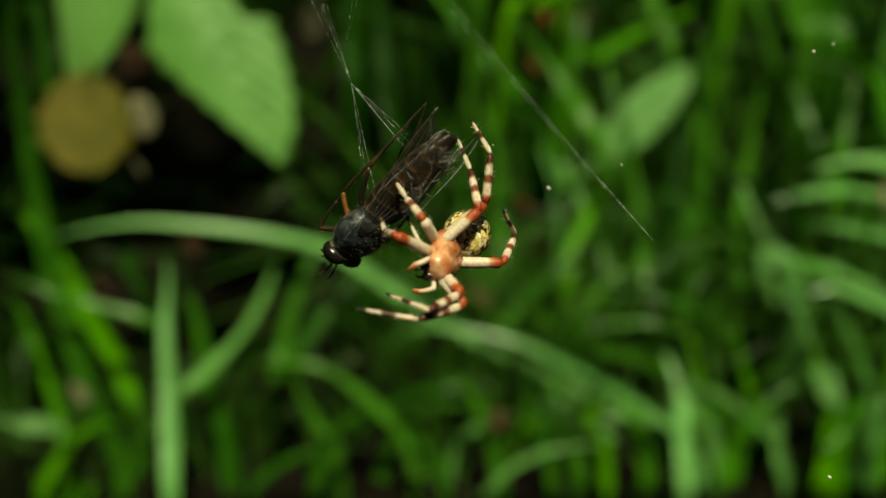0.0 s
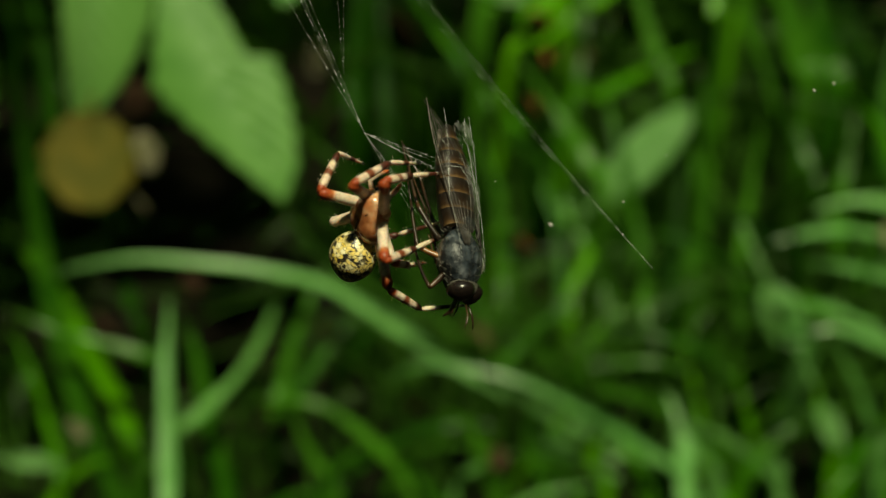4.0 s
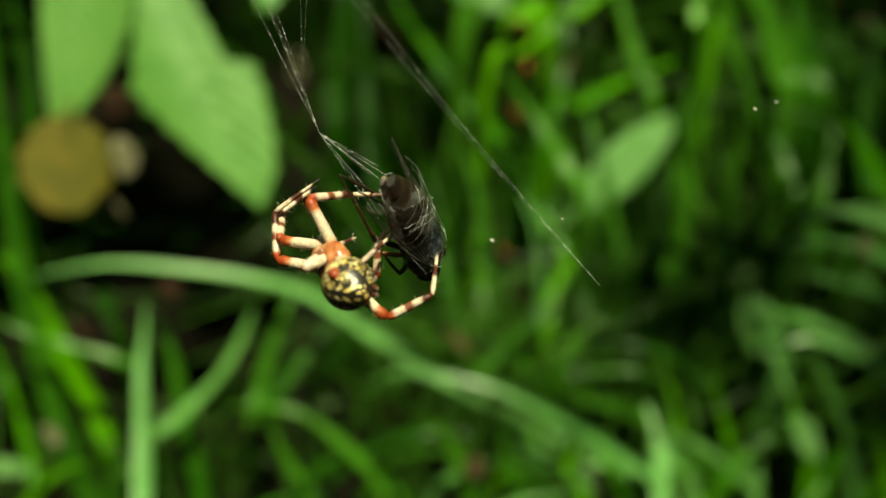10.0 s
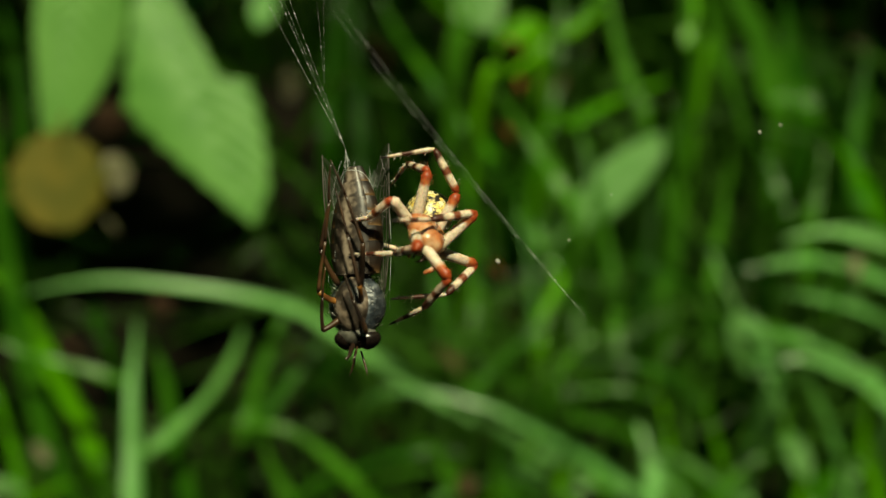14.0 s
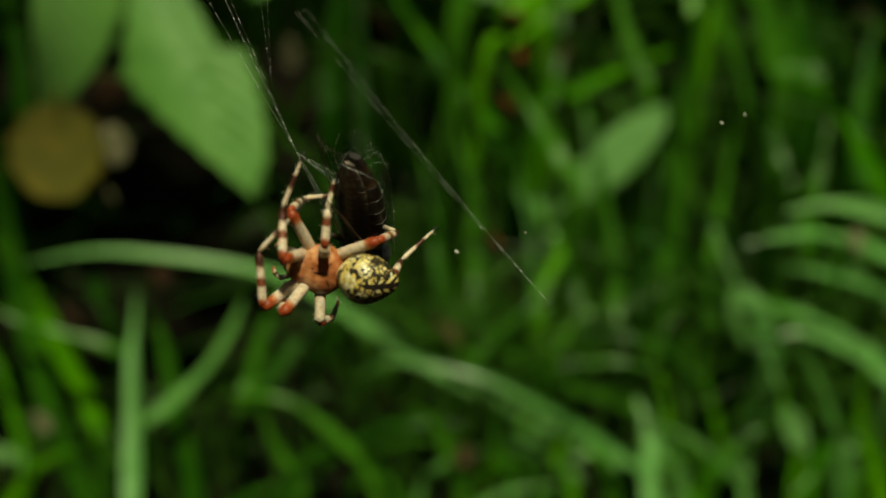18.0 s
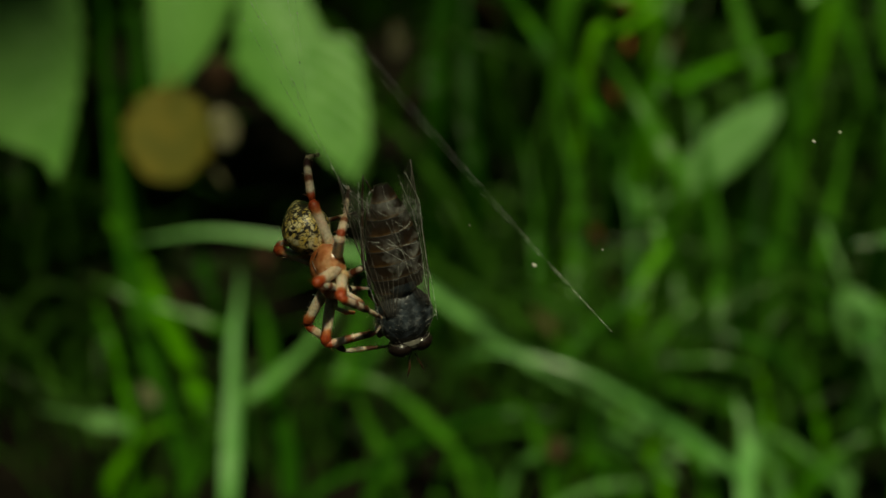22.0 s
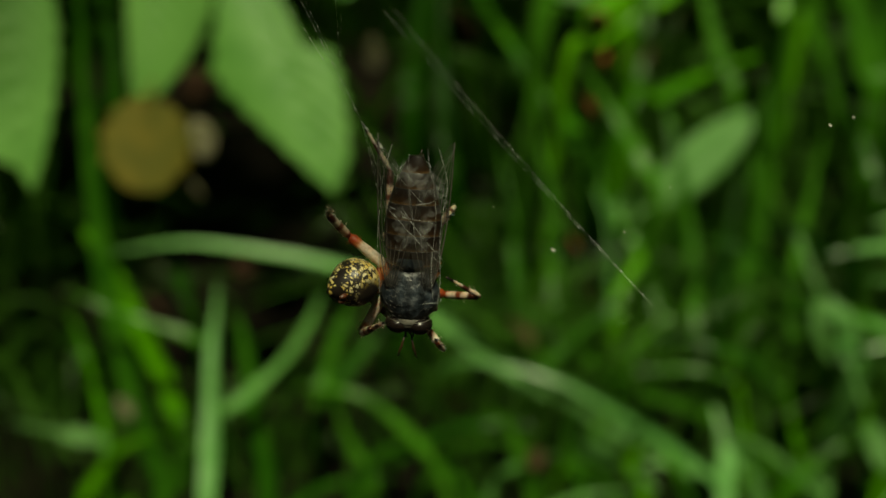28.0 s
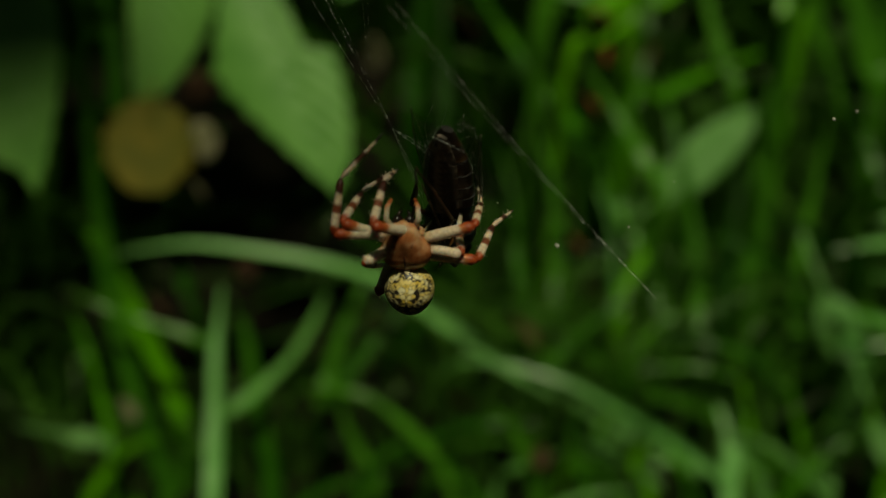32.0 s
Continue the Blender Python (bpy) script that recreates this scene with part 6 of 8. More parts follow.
STRAND_ROWS = [
    (0, pose(-0.01442, 0.11028, 0.27630, 125.4, -64.5, -38.2)),
    (1, pose(-0.01397, 0.11027, 0.27646, 127.5, -68.2, -39.6)),
    (2, pose(-0.01585, 0.10974, 0.27605, 122.3, -71.6, -33.7)),
    (3, pose(-0.01456, 0.11010, 0.27762, 129.7, -78.4, -40.3)),
    (4, pose(-0.01487, 0.10993, 0.27772, 142.3, -80.8, -52.7)),
    (6.5, pose(-0.01271, 0.11014, 0.27849, 129.2, -76.0, -40.0)),
    (7, pose(-0.01306, 0.11045, 0.28000, 130.6, -77.6, -41.3)),
    (8, pose(-0.01241, 0.11077, 0.28032, 129.3, -75.0, -40.2)),
    (9, pose(-0.01218, 0.11084, 0.27973, 156.3, -79.0, -66.7)),
    (10, pose(-0.01239, 0.11067, 0.27927, 130.3, -78.3, -40.9)),
    (11, pose(-0.01003, 0.11138, 0.28235, 141.4, -77.7, -52.1)),
    (11.5, pose(-0.01274, 0.11103, 0.28067, 136.1, -80.1, -46.5)),
    (12, pose(-0.01472, 0.11073, 0.27984, 110.1, -77.6, -20.5)),
    (13, pose(-0.01465, 0.11066, 0.27954, 154.3, -84.6, -64.4)),
    (14, pose(-0.01092, 0.11084, 0.28064, 146.7, -82.7, -56.9)),
    (14.5, pose(-0.01021, 0.11039, 0.27997, 146.0, -84.9, -56.1)),
    (16.5, pose(-0.01022, 0.11123, 0.28152, 156.4, -83.5, -66.5)),
    (17, pose(-0.01084, 0.11127, 0.28043, 119.8, -83.8, -30.0)),
    (18, pose(-0.01165, 0.11134, 0.27940, 140.7, -85.2, -50.8)),
    (19, pose(-0.01372, 0.11105, 0.27895, 157.3, -86.1, -67.4)),
    (20, pose(-0.01426, 0.11052, 0.28022, 153.2, -86.7, -63.2)),
    (21, pose(-0.01525, 0.11007, 0.27969, -118.9, -85.8, -151.0)),
    (22, pose(-0.01654, 0.10962, 0.27938, -68.3, -88.2, 158.3)),
    (23, pose(-0.01574, 0.10968, 0.27958, -101.4, -82.9, -168.5)),
    (24, pose(-0.01548, 0.10940, 0.27941, -102.7, -82.6, -167.2)),
    (25, pose(-0.01522, 0.10968, 0.27938, -95.2, -81.1, -174.8)),
    (27.5, pose(-0.01525, 0.11016, 0.28024, 125.4, -78.5, -35.9)),
    (28, pose(-0.01553, 0.11049, 0.28049, 145.5, -80.2, -55.9)),
    (29, pose(-0.01239, 0.11006, 0.27805, 145.6, -80.3, -56.0)),
    (30, pose(-0.01198, 0.10999, 0.27820, 144.2, -78.6, -54.8)),
    (31, pose(-0.01244, 0.11013, 0.27883, 133.4, -77.9, -44.0)),
    (32, pose(-0.01260, 0.11032, 0.27981, 155.3, -82.3, -65.5)),
]
BRIDGE_ROWS = [
    (0, pose(-0.01356, 0.10785, 0.27298, 67.3, 40.2, -33.0)),
    (1, pose(-0.01287, 0.10770, 0.27279, 71.4, 32.1, -32.4)),
    (2, pose(-0.01481, 0.10685, 0.27132, 79.4, 24.8, -24.0)),
    (3, pose(-0.01274, 0.10688, 0.27183, 84.1, 21.6, -15.6)),
    (4, pose(-0.01248, 0.10670, 0.27176, 85.6, 23.5, -11.0)),
    (6.5, pose(-0.01107, 0.10711, 0.27297, 57.8, 52.5, -38.4)),
    (7, pose(-0.01124, 0.10735, 0.27410, 58.6, 58.4, -35.6)),
    (8, pose(-0.01081, 0.10783, 0.27500, 63.5, 54.4, -31.5)),
    (9, pose(-0.00939, 0.10791, 0.27469, 80.1, 43.9, -14.1)),
    (10, pose(-0.01038, 0.10747, 0.27332, 74.2, 24.3, -34.6)),
    (11, pose(-0.00786, 0.10837, 0.27665, 62.9, 39.7, -38.7)),
    (11.5, pose(-0.01038, 0.10778, 0.27441, 76.3, 39.9, -20.8)),
    (12, pose(-0.01343, 0.10709, 0.27221, 72.4, 44.6, -24.3)),
    (13, pose(-0.01156, 0.10710, 0.27241, 62.8, 53.7, -32.6)),
    (14, pose(-0.00837, 0.10741, 0.27377, 28.3, 71.4, -63.0)),
    (14.5, pose(-0.00756, 0.10668, 0.27204, 26.3, 79.0, -64.1)),
    (16.5, pose(-0.00743, 0.10774, 0.27450, 44.0, 67.0, -48.4)),
    (17, pose(-0.00845, 0.10742, 0.27257, 71.4, 30.6, -33.5)),
    (18, pose(-0.00860, 0.10764, 0.27252, 76.2, 18.3, -38.2)),
    (19, pose(-0.01032, 0.10733, 0.27191, 76.7, 21.4, -32.9)),
    (20, pose(-0.01095, 0.10685, 0.27269, 72.0, 33.8, -30.4)),
    (21, pose(-0.01087, 0.10641, 0.27208, 72.7, 34.1, -29.1)),
    (22, pose(-0.01232, 0.10563, 0.27112, 75.4, 33.3, -25.4)),
    (23, pose(-0.01062, 0.10607, 0.27188, 72.2, 38.0, -27.6)),
    (24, pose(-0.01033, 0.10581, 0.27137, 68.3, 40.6, -31.5)),
    (25, pose(-0.00974, 0.10593, 0.27110, 68.7, 35.0, -34.2)),
    (27.5, pose(-0.01309, 0.10715, 0.27465, 73.4, 46.6, -22.4)),
    (28, pose(-0.01280, 0.10760, 0.27521, 64.3, 45.2, -34.1)),
    (29, pose(-0.00967, 0.10717, 0.27313, 52.5, 58.1, -42.1)),
    (30, pose(-0.00945, 0.10724, 0.27354, 43.2, 46.0, -55.9)),
    (31, pose(-0.01033, 0.10728, 0.27385, 69.8, 35.3, -32.5)),
    (32, pose(-0.00967, 0.10730, 0.27414, 77.1, 20.0, -33.8)),
]
GUY_ROWS = [
    (0, pose(-0.01356, 0.10785, 0.27298, 42.0, 67.9, -50.2)),
    (1, pose(-0.01287, 0.10770, 0.27279, 54.4, 64.2, -38.5)),
    (2, pose(-0.01481, 0.10685, 0.27132, 72.0, 49.8, -23.1)),
    (3, pose(-0.01274, 0.10688, 0.27183, 72.7, 48.6, -22.5)),
    (4, pose(-0.01248, 0.10670, 0.27176, 73.1, 48.0, -22.2)),
    (6.5, pose(-0.01107, 0.10711, 0.27297, 5.4, 71.1, -84.9)),
    (7, pose(-0.01124, 0.10735, 0.27410, -5.9, 72.0, -95.6)),
    (8, pose(-0.01081, 0.10783, 0.27500, 5.4, 72.2, -84.9)),
    (9, pose(-0.00939, 0.10791, 0.27469, 35.2, 66.3, -57.1)),
    (10, pose(-0.01038, 0.10747, 0.27332, 81.2, 46.7, -11.9)),
    (11, pose(-0.00786, 0.10837, 0.27665, 69.7, 60.1, -23.1)),
    (11.5, pose(-0.01038, 0.10778, 0.27441, 64.0, 60.6, -29.3)),
    (12, pose(-0.01343, 0.10709, 0.27221, 60.9, 63.2, -32.0)),
    (13, pose(-0.01156, 0.10710, 0.27241, 16.0, 74.0, -74.6)),
    (14, pose(-0.00837, 0.10741, 0.27377, 7.1, 68.2, -83.4)),
    (14.5, pose(-0.00756, 0.10668, 0.27204, 13.7, 66.3, -77.4)),
    (16.5, pose(-0.00743, 0.10774, 0.27450, -0.9, 69.9, -90.9)),
    (17, pose(-0.00845, 0.10742, 0.27257, 57.4, 60.5, -36.3)),
    (18, pose(-0.00860, 0.10764, 0.27252, 74.1, 54.0, -19.4)),
    (19, pose(-0.01032, 0.10733, 0.27191, 77.2, 49.9, -16.5)),
    (20, pose(-0.01095, 0.10685, 0.27269, 73.5, 58.0, -19.2)),
    (21, pose(-0.01087, 0.10641, 0.27208, 73.0, 58.9, -19.7)),
    (22, pose(-0.01232, 0.10563, 0.27112, 73.1, 57.7, -19.8)),
    (23, pose(-0.01062, 0.10607, 0.27188, 68.6, 61.4, -24.1)),
    (24, pose(-0.01033, 0.10581, 0.27137, 69.1, 62.7, -23.2)),
    (25, pose(-0.00974, 0.10593, 0.27110, 72.2, 61.9, -20.0)),
    (27.5, pose(-0.01309, 0.10715, 0.27465, 62.0, 62.1, -31.0)),
    (28, pose(-0.01280, 0.10760, 0.27521, 63.0, 63.8, -29.6)),
    (29, pose(-0.00967, 0.10717, 0.27313, 3.4, 72.4, -86.8)),
    (30, pose(-0.00945, 0.10724, 0.27354, -15.0, 72.1, -104.3)),
    (31, pose(-0.01033, 0.10728, 0.27385, 42.9, 66.0, -49.7)),
    (32, pose(-0.00967, 0.10730, 0.27414, 73.9, 57.6, -18.9)),
]
# joints of each leg in the spider's own space, millimetres: knee, ankle, foot
LEG_ROWS = {
    (0, 1): [
        (0, (5.9, 2.4, 4.0), (10.8, 1.1, 1.1), (12.8, -1.4, -4.4)),
        (1, (3.7, 7.3, 0.4), (6.8, 5.5, -4.1), (6.3, 4.4, -10.4)),
        (2, (6.5, 4.2, 2.3), (6.2, 1.8, -3.0), (2.7, -0.2, -8.0)),
        (3, (6.2, 0.2, 3.7), (5.7, 1.1, -2.0), (3.3, 2.0, -7.9)),
        (4, (5.5, -0.5, 4.1), (6.4, 0.9, -1.4), (4.3, 2.3, -7.3)),
        (4.5, (7.1, 4.2, 0.9), (7.0, 3.1, -4.8), (2.8, 2.1, -9.6)),
        (5, (7.0, 3.9, 1.6), (5.3, 1.2, -3.2), (0.4, -2.0, -5.8)),
        (5.5, (6.4, 4.4, 2.2), (4.3, 4.5, -3.2), (-1.7, 5.4, -5.1)),
        (6, (6.4, 4.2, 2.4), (7.4, 3.8, -3.4), (2.0, 4.3, -6.8)),
        (6.5, (3.4, 5.6, -5.2), (7.2, 1.6, -7.3), (8.8, -4.2, -9.1)),
        (7, (3.1, 3.4, -6.9), (7.6, 0.1, -8.6), (10.7, -5.4, -10.0)),
        (8, (2.0, -0.4, -7.5), (5.2, -4.9, -9.7), (9.3, -9.8, -9.5)),
        (9, (5.8, 2.1, 4.2), (7.6, -1.4, -0.1), (4.9, -1.1, -5.8)),
        (10, (6.3, 1.2, 3.8), (10.1, -2.9, 2.4), (8.9, -6.7, -2.7)),
        (11, (1.2, 0.8, 5.9), (5.6, 3.5, 8.5), (4.0, -2.5, 9.9)),
        (11.5, (6.5, 4.2, 2.3), (7.3, 3.5, -3.4), (1.9, 3.2, -6.8)),
        (12, (5.9, 3.6, 3.6), (8.2, 0.5, -0.7), (11.7, -2.3, -5.2)),
        (12.5, (6.4, 4.2, 2.5), (7.6, 3.4, -3.1), (2.2, 2.9, -6.4)),
        (13, (5.2, 1.9, 3.7), (1.3, 1.7, -0.7), (-0.6, -3.8, -3.3)),
        (14, (-0.2, 1.7, 5.5), (2.5, -2.0, 2.0), (7.0, -6.1, -0.0)),
        (14.5, (0.9, 3.8, 5.2), (6.1, 1.4, 4.6), (11.4, -2.2, 3.6)),
        (16.5, (6.1, 4.9, 2.1), (10.0, 1.0, 0.3), (11.4, -1.9, -5.2)),
        (17, (7.4, 3.8, -0.6), (2.9, 1.3, -3.3), (-2.1, -1.3, -6.2)),
        (18, (4.4, 3.7, 4.7), (5.7, -1.9, 3.5), (2.1, -6.9, 1.8)),
        (19, (7.2, 4.0, 0.4), (5.1, 1.9, -4.5), (0.4, -0.2, -8.3)),
        (20, (6.6, 4.2, 2.1), (8.4, 3.4, -3.3), (4.1, 2.8, -8.1)),
        (21, (6.7, 4.2, 2.0), (8.1, 3.3, -3.5), (3.7, 2.5, -8.1)),
        (22, (5.4, 5.1, 2.9), (6.1, 1.7, -1.8), (6.3, -2.7, -6.4)),
        (23, (3.1, 6.0, 3.6), (6.1, 2.1, 0.5), (8.5, -2.4, -3.3)),
        (24, (5.0, 5.3, 3.1), (6.6, 1.6, -1.0), (7.0, -3.2, -5.3)),
        (25, (4.1, 5.0, 4.1), (5.5, 1.1, -0.0), (5.4, -3.0, -4.9)),
        (27.5, (7.5, 0.8, -2.6), (11.7, -0.9, -6.3), (6.1, -3.7, -5.0)),
        (28, (7.0, 4.2, -2.2), (7.6, 0.8, -6.8), (2.6, -2.7, -5.1)),
        (28.5, (6.3, 4.8, 1.8), (2.6, 4.4, -2.6), (-3.5, 4.9, -4.4)),
        (29, (2.3, 2.9, -6.9), (6.5, 0.2, -9.8), (11.9, -3.3, -10.3)),
        (30, (0.4, 1.9, 5.8), (4.1, 2.5, 1.3), (3.8, 1.9, -5.0)),
        (31, (1.9, 7.7, 0.4), (6.0, 5.5, -3.1), (5.9, 2.5, -8.7)),
        (32, (3.4, 7.0, 1.9), (7.9, 6.1, -1.7), (11.3, 1.7, -4.8)),
    ],
    (0, -1): [
        (0, (6.0, -5.7, -1.6), (1.8, -4.1, -5.2), (-3.7, -3.8, -8.4)),
        (1, (0.7, -6.7, 2.9), (1.3, -7.6, -2.8), (6.6, -4.7, -4.9)),
        (2, (6.8, -4.7, 1.0), (6.3, -4.9, -4.8), (1.7, -6.6, -8.9)),
        (3, (6.7, -4.4, 1.6), (5.7, -1.8, -3.5), (3.6, -1.3, -9.5)),
        (4, (7.2, -2.8, 2.0), (5.7, -1.0, -3.3), (4.6, -0.4, -9.6)),
        (4.5, (7.2, -4.1, 0.7), (6.8, -2.5, -4.9), (2.8, -0.9, -9.6)),
        (5, (6.4, -4.3, 2.5), (6.3, -4.1, -3.3), (0.4, -5.0, -5.8)),
        (5.5, (7.5, -3.4, 0.4), (3.3, -0.7, -2.5), (-1.7, 2.4, -5.1)),
        (6, (6.9, -4.0, 1.7), (6.6, -1.8, -3.6), (2.0, 1.3, -6.8)),
        (6.5, (6.8, -4.9, 1.3), (2.0, -5.2, -1.9), (-3.9, -6.6, -4.3)),
        (7, (6.6, -5.2, 1.0), (1.5, -5.8, -1.8), (-4.2, -7.7, -3.8)),
        (8, (2.3, -4.2, -5.4), (7.1, -7.3, -6.3), (1.0, -8.2, -8.5)),
        (9, (6.4, -4.2, 2.5), (9.1, -3.3, -2.5), (4.6, -1.0, -6.4)),
        (10, (6.6, -0.9, 3.3), (11.7, -2.2, 0.8), (14.5, -3.8, -4.7)),
        (11, (7.0, -3.8, 1.7), (11.9, -3.0, -1.3), (5.9, -4.7, -2.8)),
        (11.5, (5.8, -5.5, -2.7), (7.4, -4.4, -8.1), (2.9, -0.3, -10.2)),
        (12, (4.5, -4.6, 4.1), (9.8, -3.9, 1.9), (12.3, -2.2, -3.8)),
        (12.5, (6.6, -4.2, 2.2), (7.2, -2.5, -3.3), (2.2, -0.1, -6.4)),
        (13, (7.4, 1.7, 1.0), (5.3, 3.4, -4.2), (3.4, -0.9, -8.6)),
        (14, (6.5, 3.3, -0.1), (3.6, 4.7, -5.0), (-0.2, 5.2, -10.0)),
        (14.5, (7.5, 1.8, -1.2), (4.1, 4.6, -5.1), (2.3, 4.3, -11.1)),
        (16.5, (6.2, -4.2, 2.7), (10.3, -3.5, -1.4), (5.9, -4.4, -6.0)),
        (17, (6.3, -0.9, 3.7), (7.7, -4.5, -0.7), (3.5, -5.2, -5.5)),
        (18, (2.8, -2.0, 5.7), (4.1, -6.2, 2.0), (2.7, -12.3, 0.7)),
        (19, (0.1, 0.4, 5.5), (-1.1, -4.7, 8.1), (-1.6, -10.6, 5.9)),
        (20, (6.8, -4.1, 1.8), (8.1, -2.7, -3.7), (4.1, -0.2, -8.1)),
        (21, (6.8, -4.1, 1.8), (7.8, -2.7, -3.8), (3.7, -0.5, -8.1)),
        (22, (7.0, -4.1, 1.4), (7.3, -2.5, -4.1), (3.2, -0.3, -8.4)),
        (23, (3.8, -5.7, 3.6), (8.6, -6.8, 0.6), (11.0, -1.9, -2.8)),
        (24, (6.6, -4.2, 2.1), (7.9, -2.8, -3.4), (3.3, -0.7, -7.4)),
        (25, (6.8, -4.2, 1.8), (7.3, -2.8, -3.8), (2.6, -1.1, -7.9)),
        (27.5, (0.1, -1.0, 5.7), (2.7, -0.9, 10.9), (3.7, 3.1, 15.7)),
        (28, (2.8, -2.8, 5.6), (4.1, -7.5, 8.8), (2.6, -11.4, 13.6)),
        (28.5, (7.5, -2.7, -2.1), (2.2, -0.7, -2.7), (-3.5, 1.9, -4.4)),
        (29, (5.4, 3.3, 2.7), (9.9, -0.2, 1.3), (3.5, 0.3, 0.4)),
        (30, (3.4, -7.5, -0.6), (7.6, -10.4, -3.4), (10.7, -10.0, -9.0)),
        (31, (7.4, -1.6, 1.9), (6.0, -1.8, -3.7), (6.3, -3.2, -10.0)),
        (32, (5.3, 2.5, 2.9), (6.8, 1.9, -2.7), (4.1, 1.4, -8.4)),
    ],
    (1, 1): [
        (0, (5.3, 1.4, 3.6), (10.5, 0.2, 2.4), (8.4, -0.4, -3.1)),
        (1, (3.5, 1.8, 5.0), (4.8, 1.3, -0.3), (5.0, 0.6, -6.3)),
        (2, (2.0, 3.2, 5.2), (5.9, 2.7, 1.4), (3.5, 1.6, -3.9)),
        (3, (0.7, 2.0, 5.7), (5.5, 3.8, 3.7), (6.4, 1.9, -2.0)),
        (4, (2.3, 2.9, 5.2), (4.5, 6.2, 1.4), (1.4, 7.3, -3.6)),
        (4.5, (4.2, 6.4, 0.0), (3.8, 4.0, -4.9), (1.7, 0.7, -9.4)),
        (5, (3.6, 6.3, 1.8), (3.5, 4.0, -3.2), (0.1, -0.2, -5.9)),
        (5.5, (3.2, 6.2, 2.4), (3.0, 5.4, -3.1), (-2.4, 3.7, -5.1)),
        (6, (3.3, 6.2, 2.3), (4.8, 5.6, -2.9), (1.5, 2.5, -6.8)),
        (6.5, (2.9, 6.6, 0.3), (4.5, 1.5, -1.2), (7.9, -3.4, -2.0)),
        (7, (0.3, 6.0, -4.8), (2.0, 0.9, -5.8), (0.9, -5.0, -5.8)),
        (8, (1.4, 0.2, -7.3), (3.9, -4.5, -6.2), (2.4, -9.2, -2.9)),
        (9, (3.6, 4.0, 4.3), (2.9, 7.6, 0.2), (-0.7, 9.2, -4.4)),
        (10, (4.9, 5.3, -2.6), (2.9, 1.2, -5.7), (0.8, -3.3, -9.1)),
        (11, (-0.8, 2.5, -6.4), (3.5, 3.9, -9.6), (2.1, -1.5, -11.9)),
        (11.5, (6.4, 1.8, -2.6), (6.7, 2.4, -8.1), (3.8, 3.0, -13.3)),
        (12, (-0.7, 5.5, -4.9), (4.1, 5.7, -7.7), (9.1, 2.7, -8.9)),
        (12.5, (3.3, 6.2, 2.2), (4.4, 5.2, -3.1), (0.9, 1.6, -6.3)),
        (13, (-0.2, 7.3, -2.5), (-1.6, 2.5, -4.6), (-4.4, -2.4, -6.8)),
        (14, (-1.6, 7.0, 1.5), (2.1, 5.8, -2.4), (2.1, 2.1, -7.2)),
        (14.5, (-2.0, 7.2, 0.2), (2.7, 8.0, -2.5), (6.5, 3.8, -4.7)),
        (16.5, (5.7, 3.9, 1.9), (9.2, 3.6, -2.3), (12.4, 3.0, -7.4)),
        (17, (5.2, 4.7, 1.8), (6.1, 5.5, -3.5), (4.1, 2.6, -8.3)),
        (18, (2.3, 3.9, 4.9), (3.4, 3.6, -0.5), (4.2, 4.1, -6.4)),
        (19, (1.3, 7.3, 1.1), (6.4, 6.9, -0.9), (7.0, 5.1, -6.6)),
        (20, (1.5, 3.8, 5.1), (6.0, 5.6, 2.4), (9.0, 7.9, -2.3)),
        (21, (1.8, 4.3, 4.8), (2.8, 1.9, -0.0), (4.2, -0.8, -5.2)),
        (22, (3.0, 4.1, 4.5), (2.7, 0.9, 0.0), (2.5, -1.5, -5.5)),
        (23, (1.0, 4.1, 5.1), (2.6, 0.9, 0.8), (4.1, -1.7, -4.4)),
        (24, (2.3, 3.8, 4.9), (2.9, 1.3, 0.1), (2.7, -2.2, -4.8)),
        (25, (1.7, 4.3, 4.8), (0.4, 2.4, -0.1), (0.0, 0.4, -5.8)),
        (27.5, (0.5, 0.4, 5.6), (4.3, 4.4, 5.5), (0.8, 0.2, 3.0)),
        (28, (3.7, 6.5, -2.1), (3.3, 7.0, -7.5), (-0.4, 2.5, -8.6)),
        (28.5, (3.1, 6.2, 2.4), (1.4, 5.1, -2.7), (-4.3, 3.6, -3.5)),
        (29, (2.2, 7.0, -2.3), (5.6, 3.3, -4.6), (4.8, -1.9, -7.2)),
        (30, (0.7, 6.2, 3.4), (0.2, 6.8, -2.1), (1.8, 5.5, -7.7)),
        (31, (2.5, 7.2, -1.1), (1.6, 6.7, -6.5), (0.5, 5.6, -12.2)),
        (32, (4.3, 6.1, 1.1), (4.2, 4.8, -4.2), (3.3, 1.9, -9.4)),
    ],
    (1, -1): [
        (0, (-2.6, -4.1, 4.0), (-6.9, -7.0, 2.1), (-11.7, -9.2, -0.8)),
        (1, (3.6, -6.3, 1.9), (4.9, -5.6, -3.4), (3.0, -3.2, -8.6)),
        (2, (5.1, -4.1, 2.8), (4.7, -5.4, -2.6), (5.1, -9.8, -6.6)),
        (3, (3.7, -6.6, 0.7), (3.4, -5.2, -4.6), (-0.0, -3.6, -9.3)),
        (4, (-0.1, -6.7, 2.5), (-0.8, -5.3, -2.7), (-0.7, -4.2, -8.6)),
        (4.5, (3.9, -6.5, 0.7), (4.1, -4.9, -4.5), (1.7, -2.3, -9.4)),
        (5, (3.2, -6.1, 2.5), (4.6, -5.7, -2.8), (0.1, -3.2, -5.9)),
        (5.5, (3.5, -6.6, 1.2), (1.5, -3.2, -2.7), (-2.4, 0.7, -5.1)),
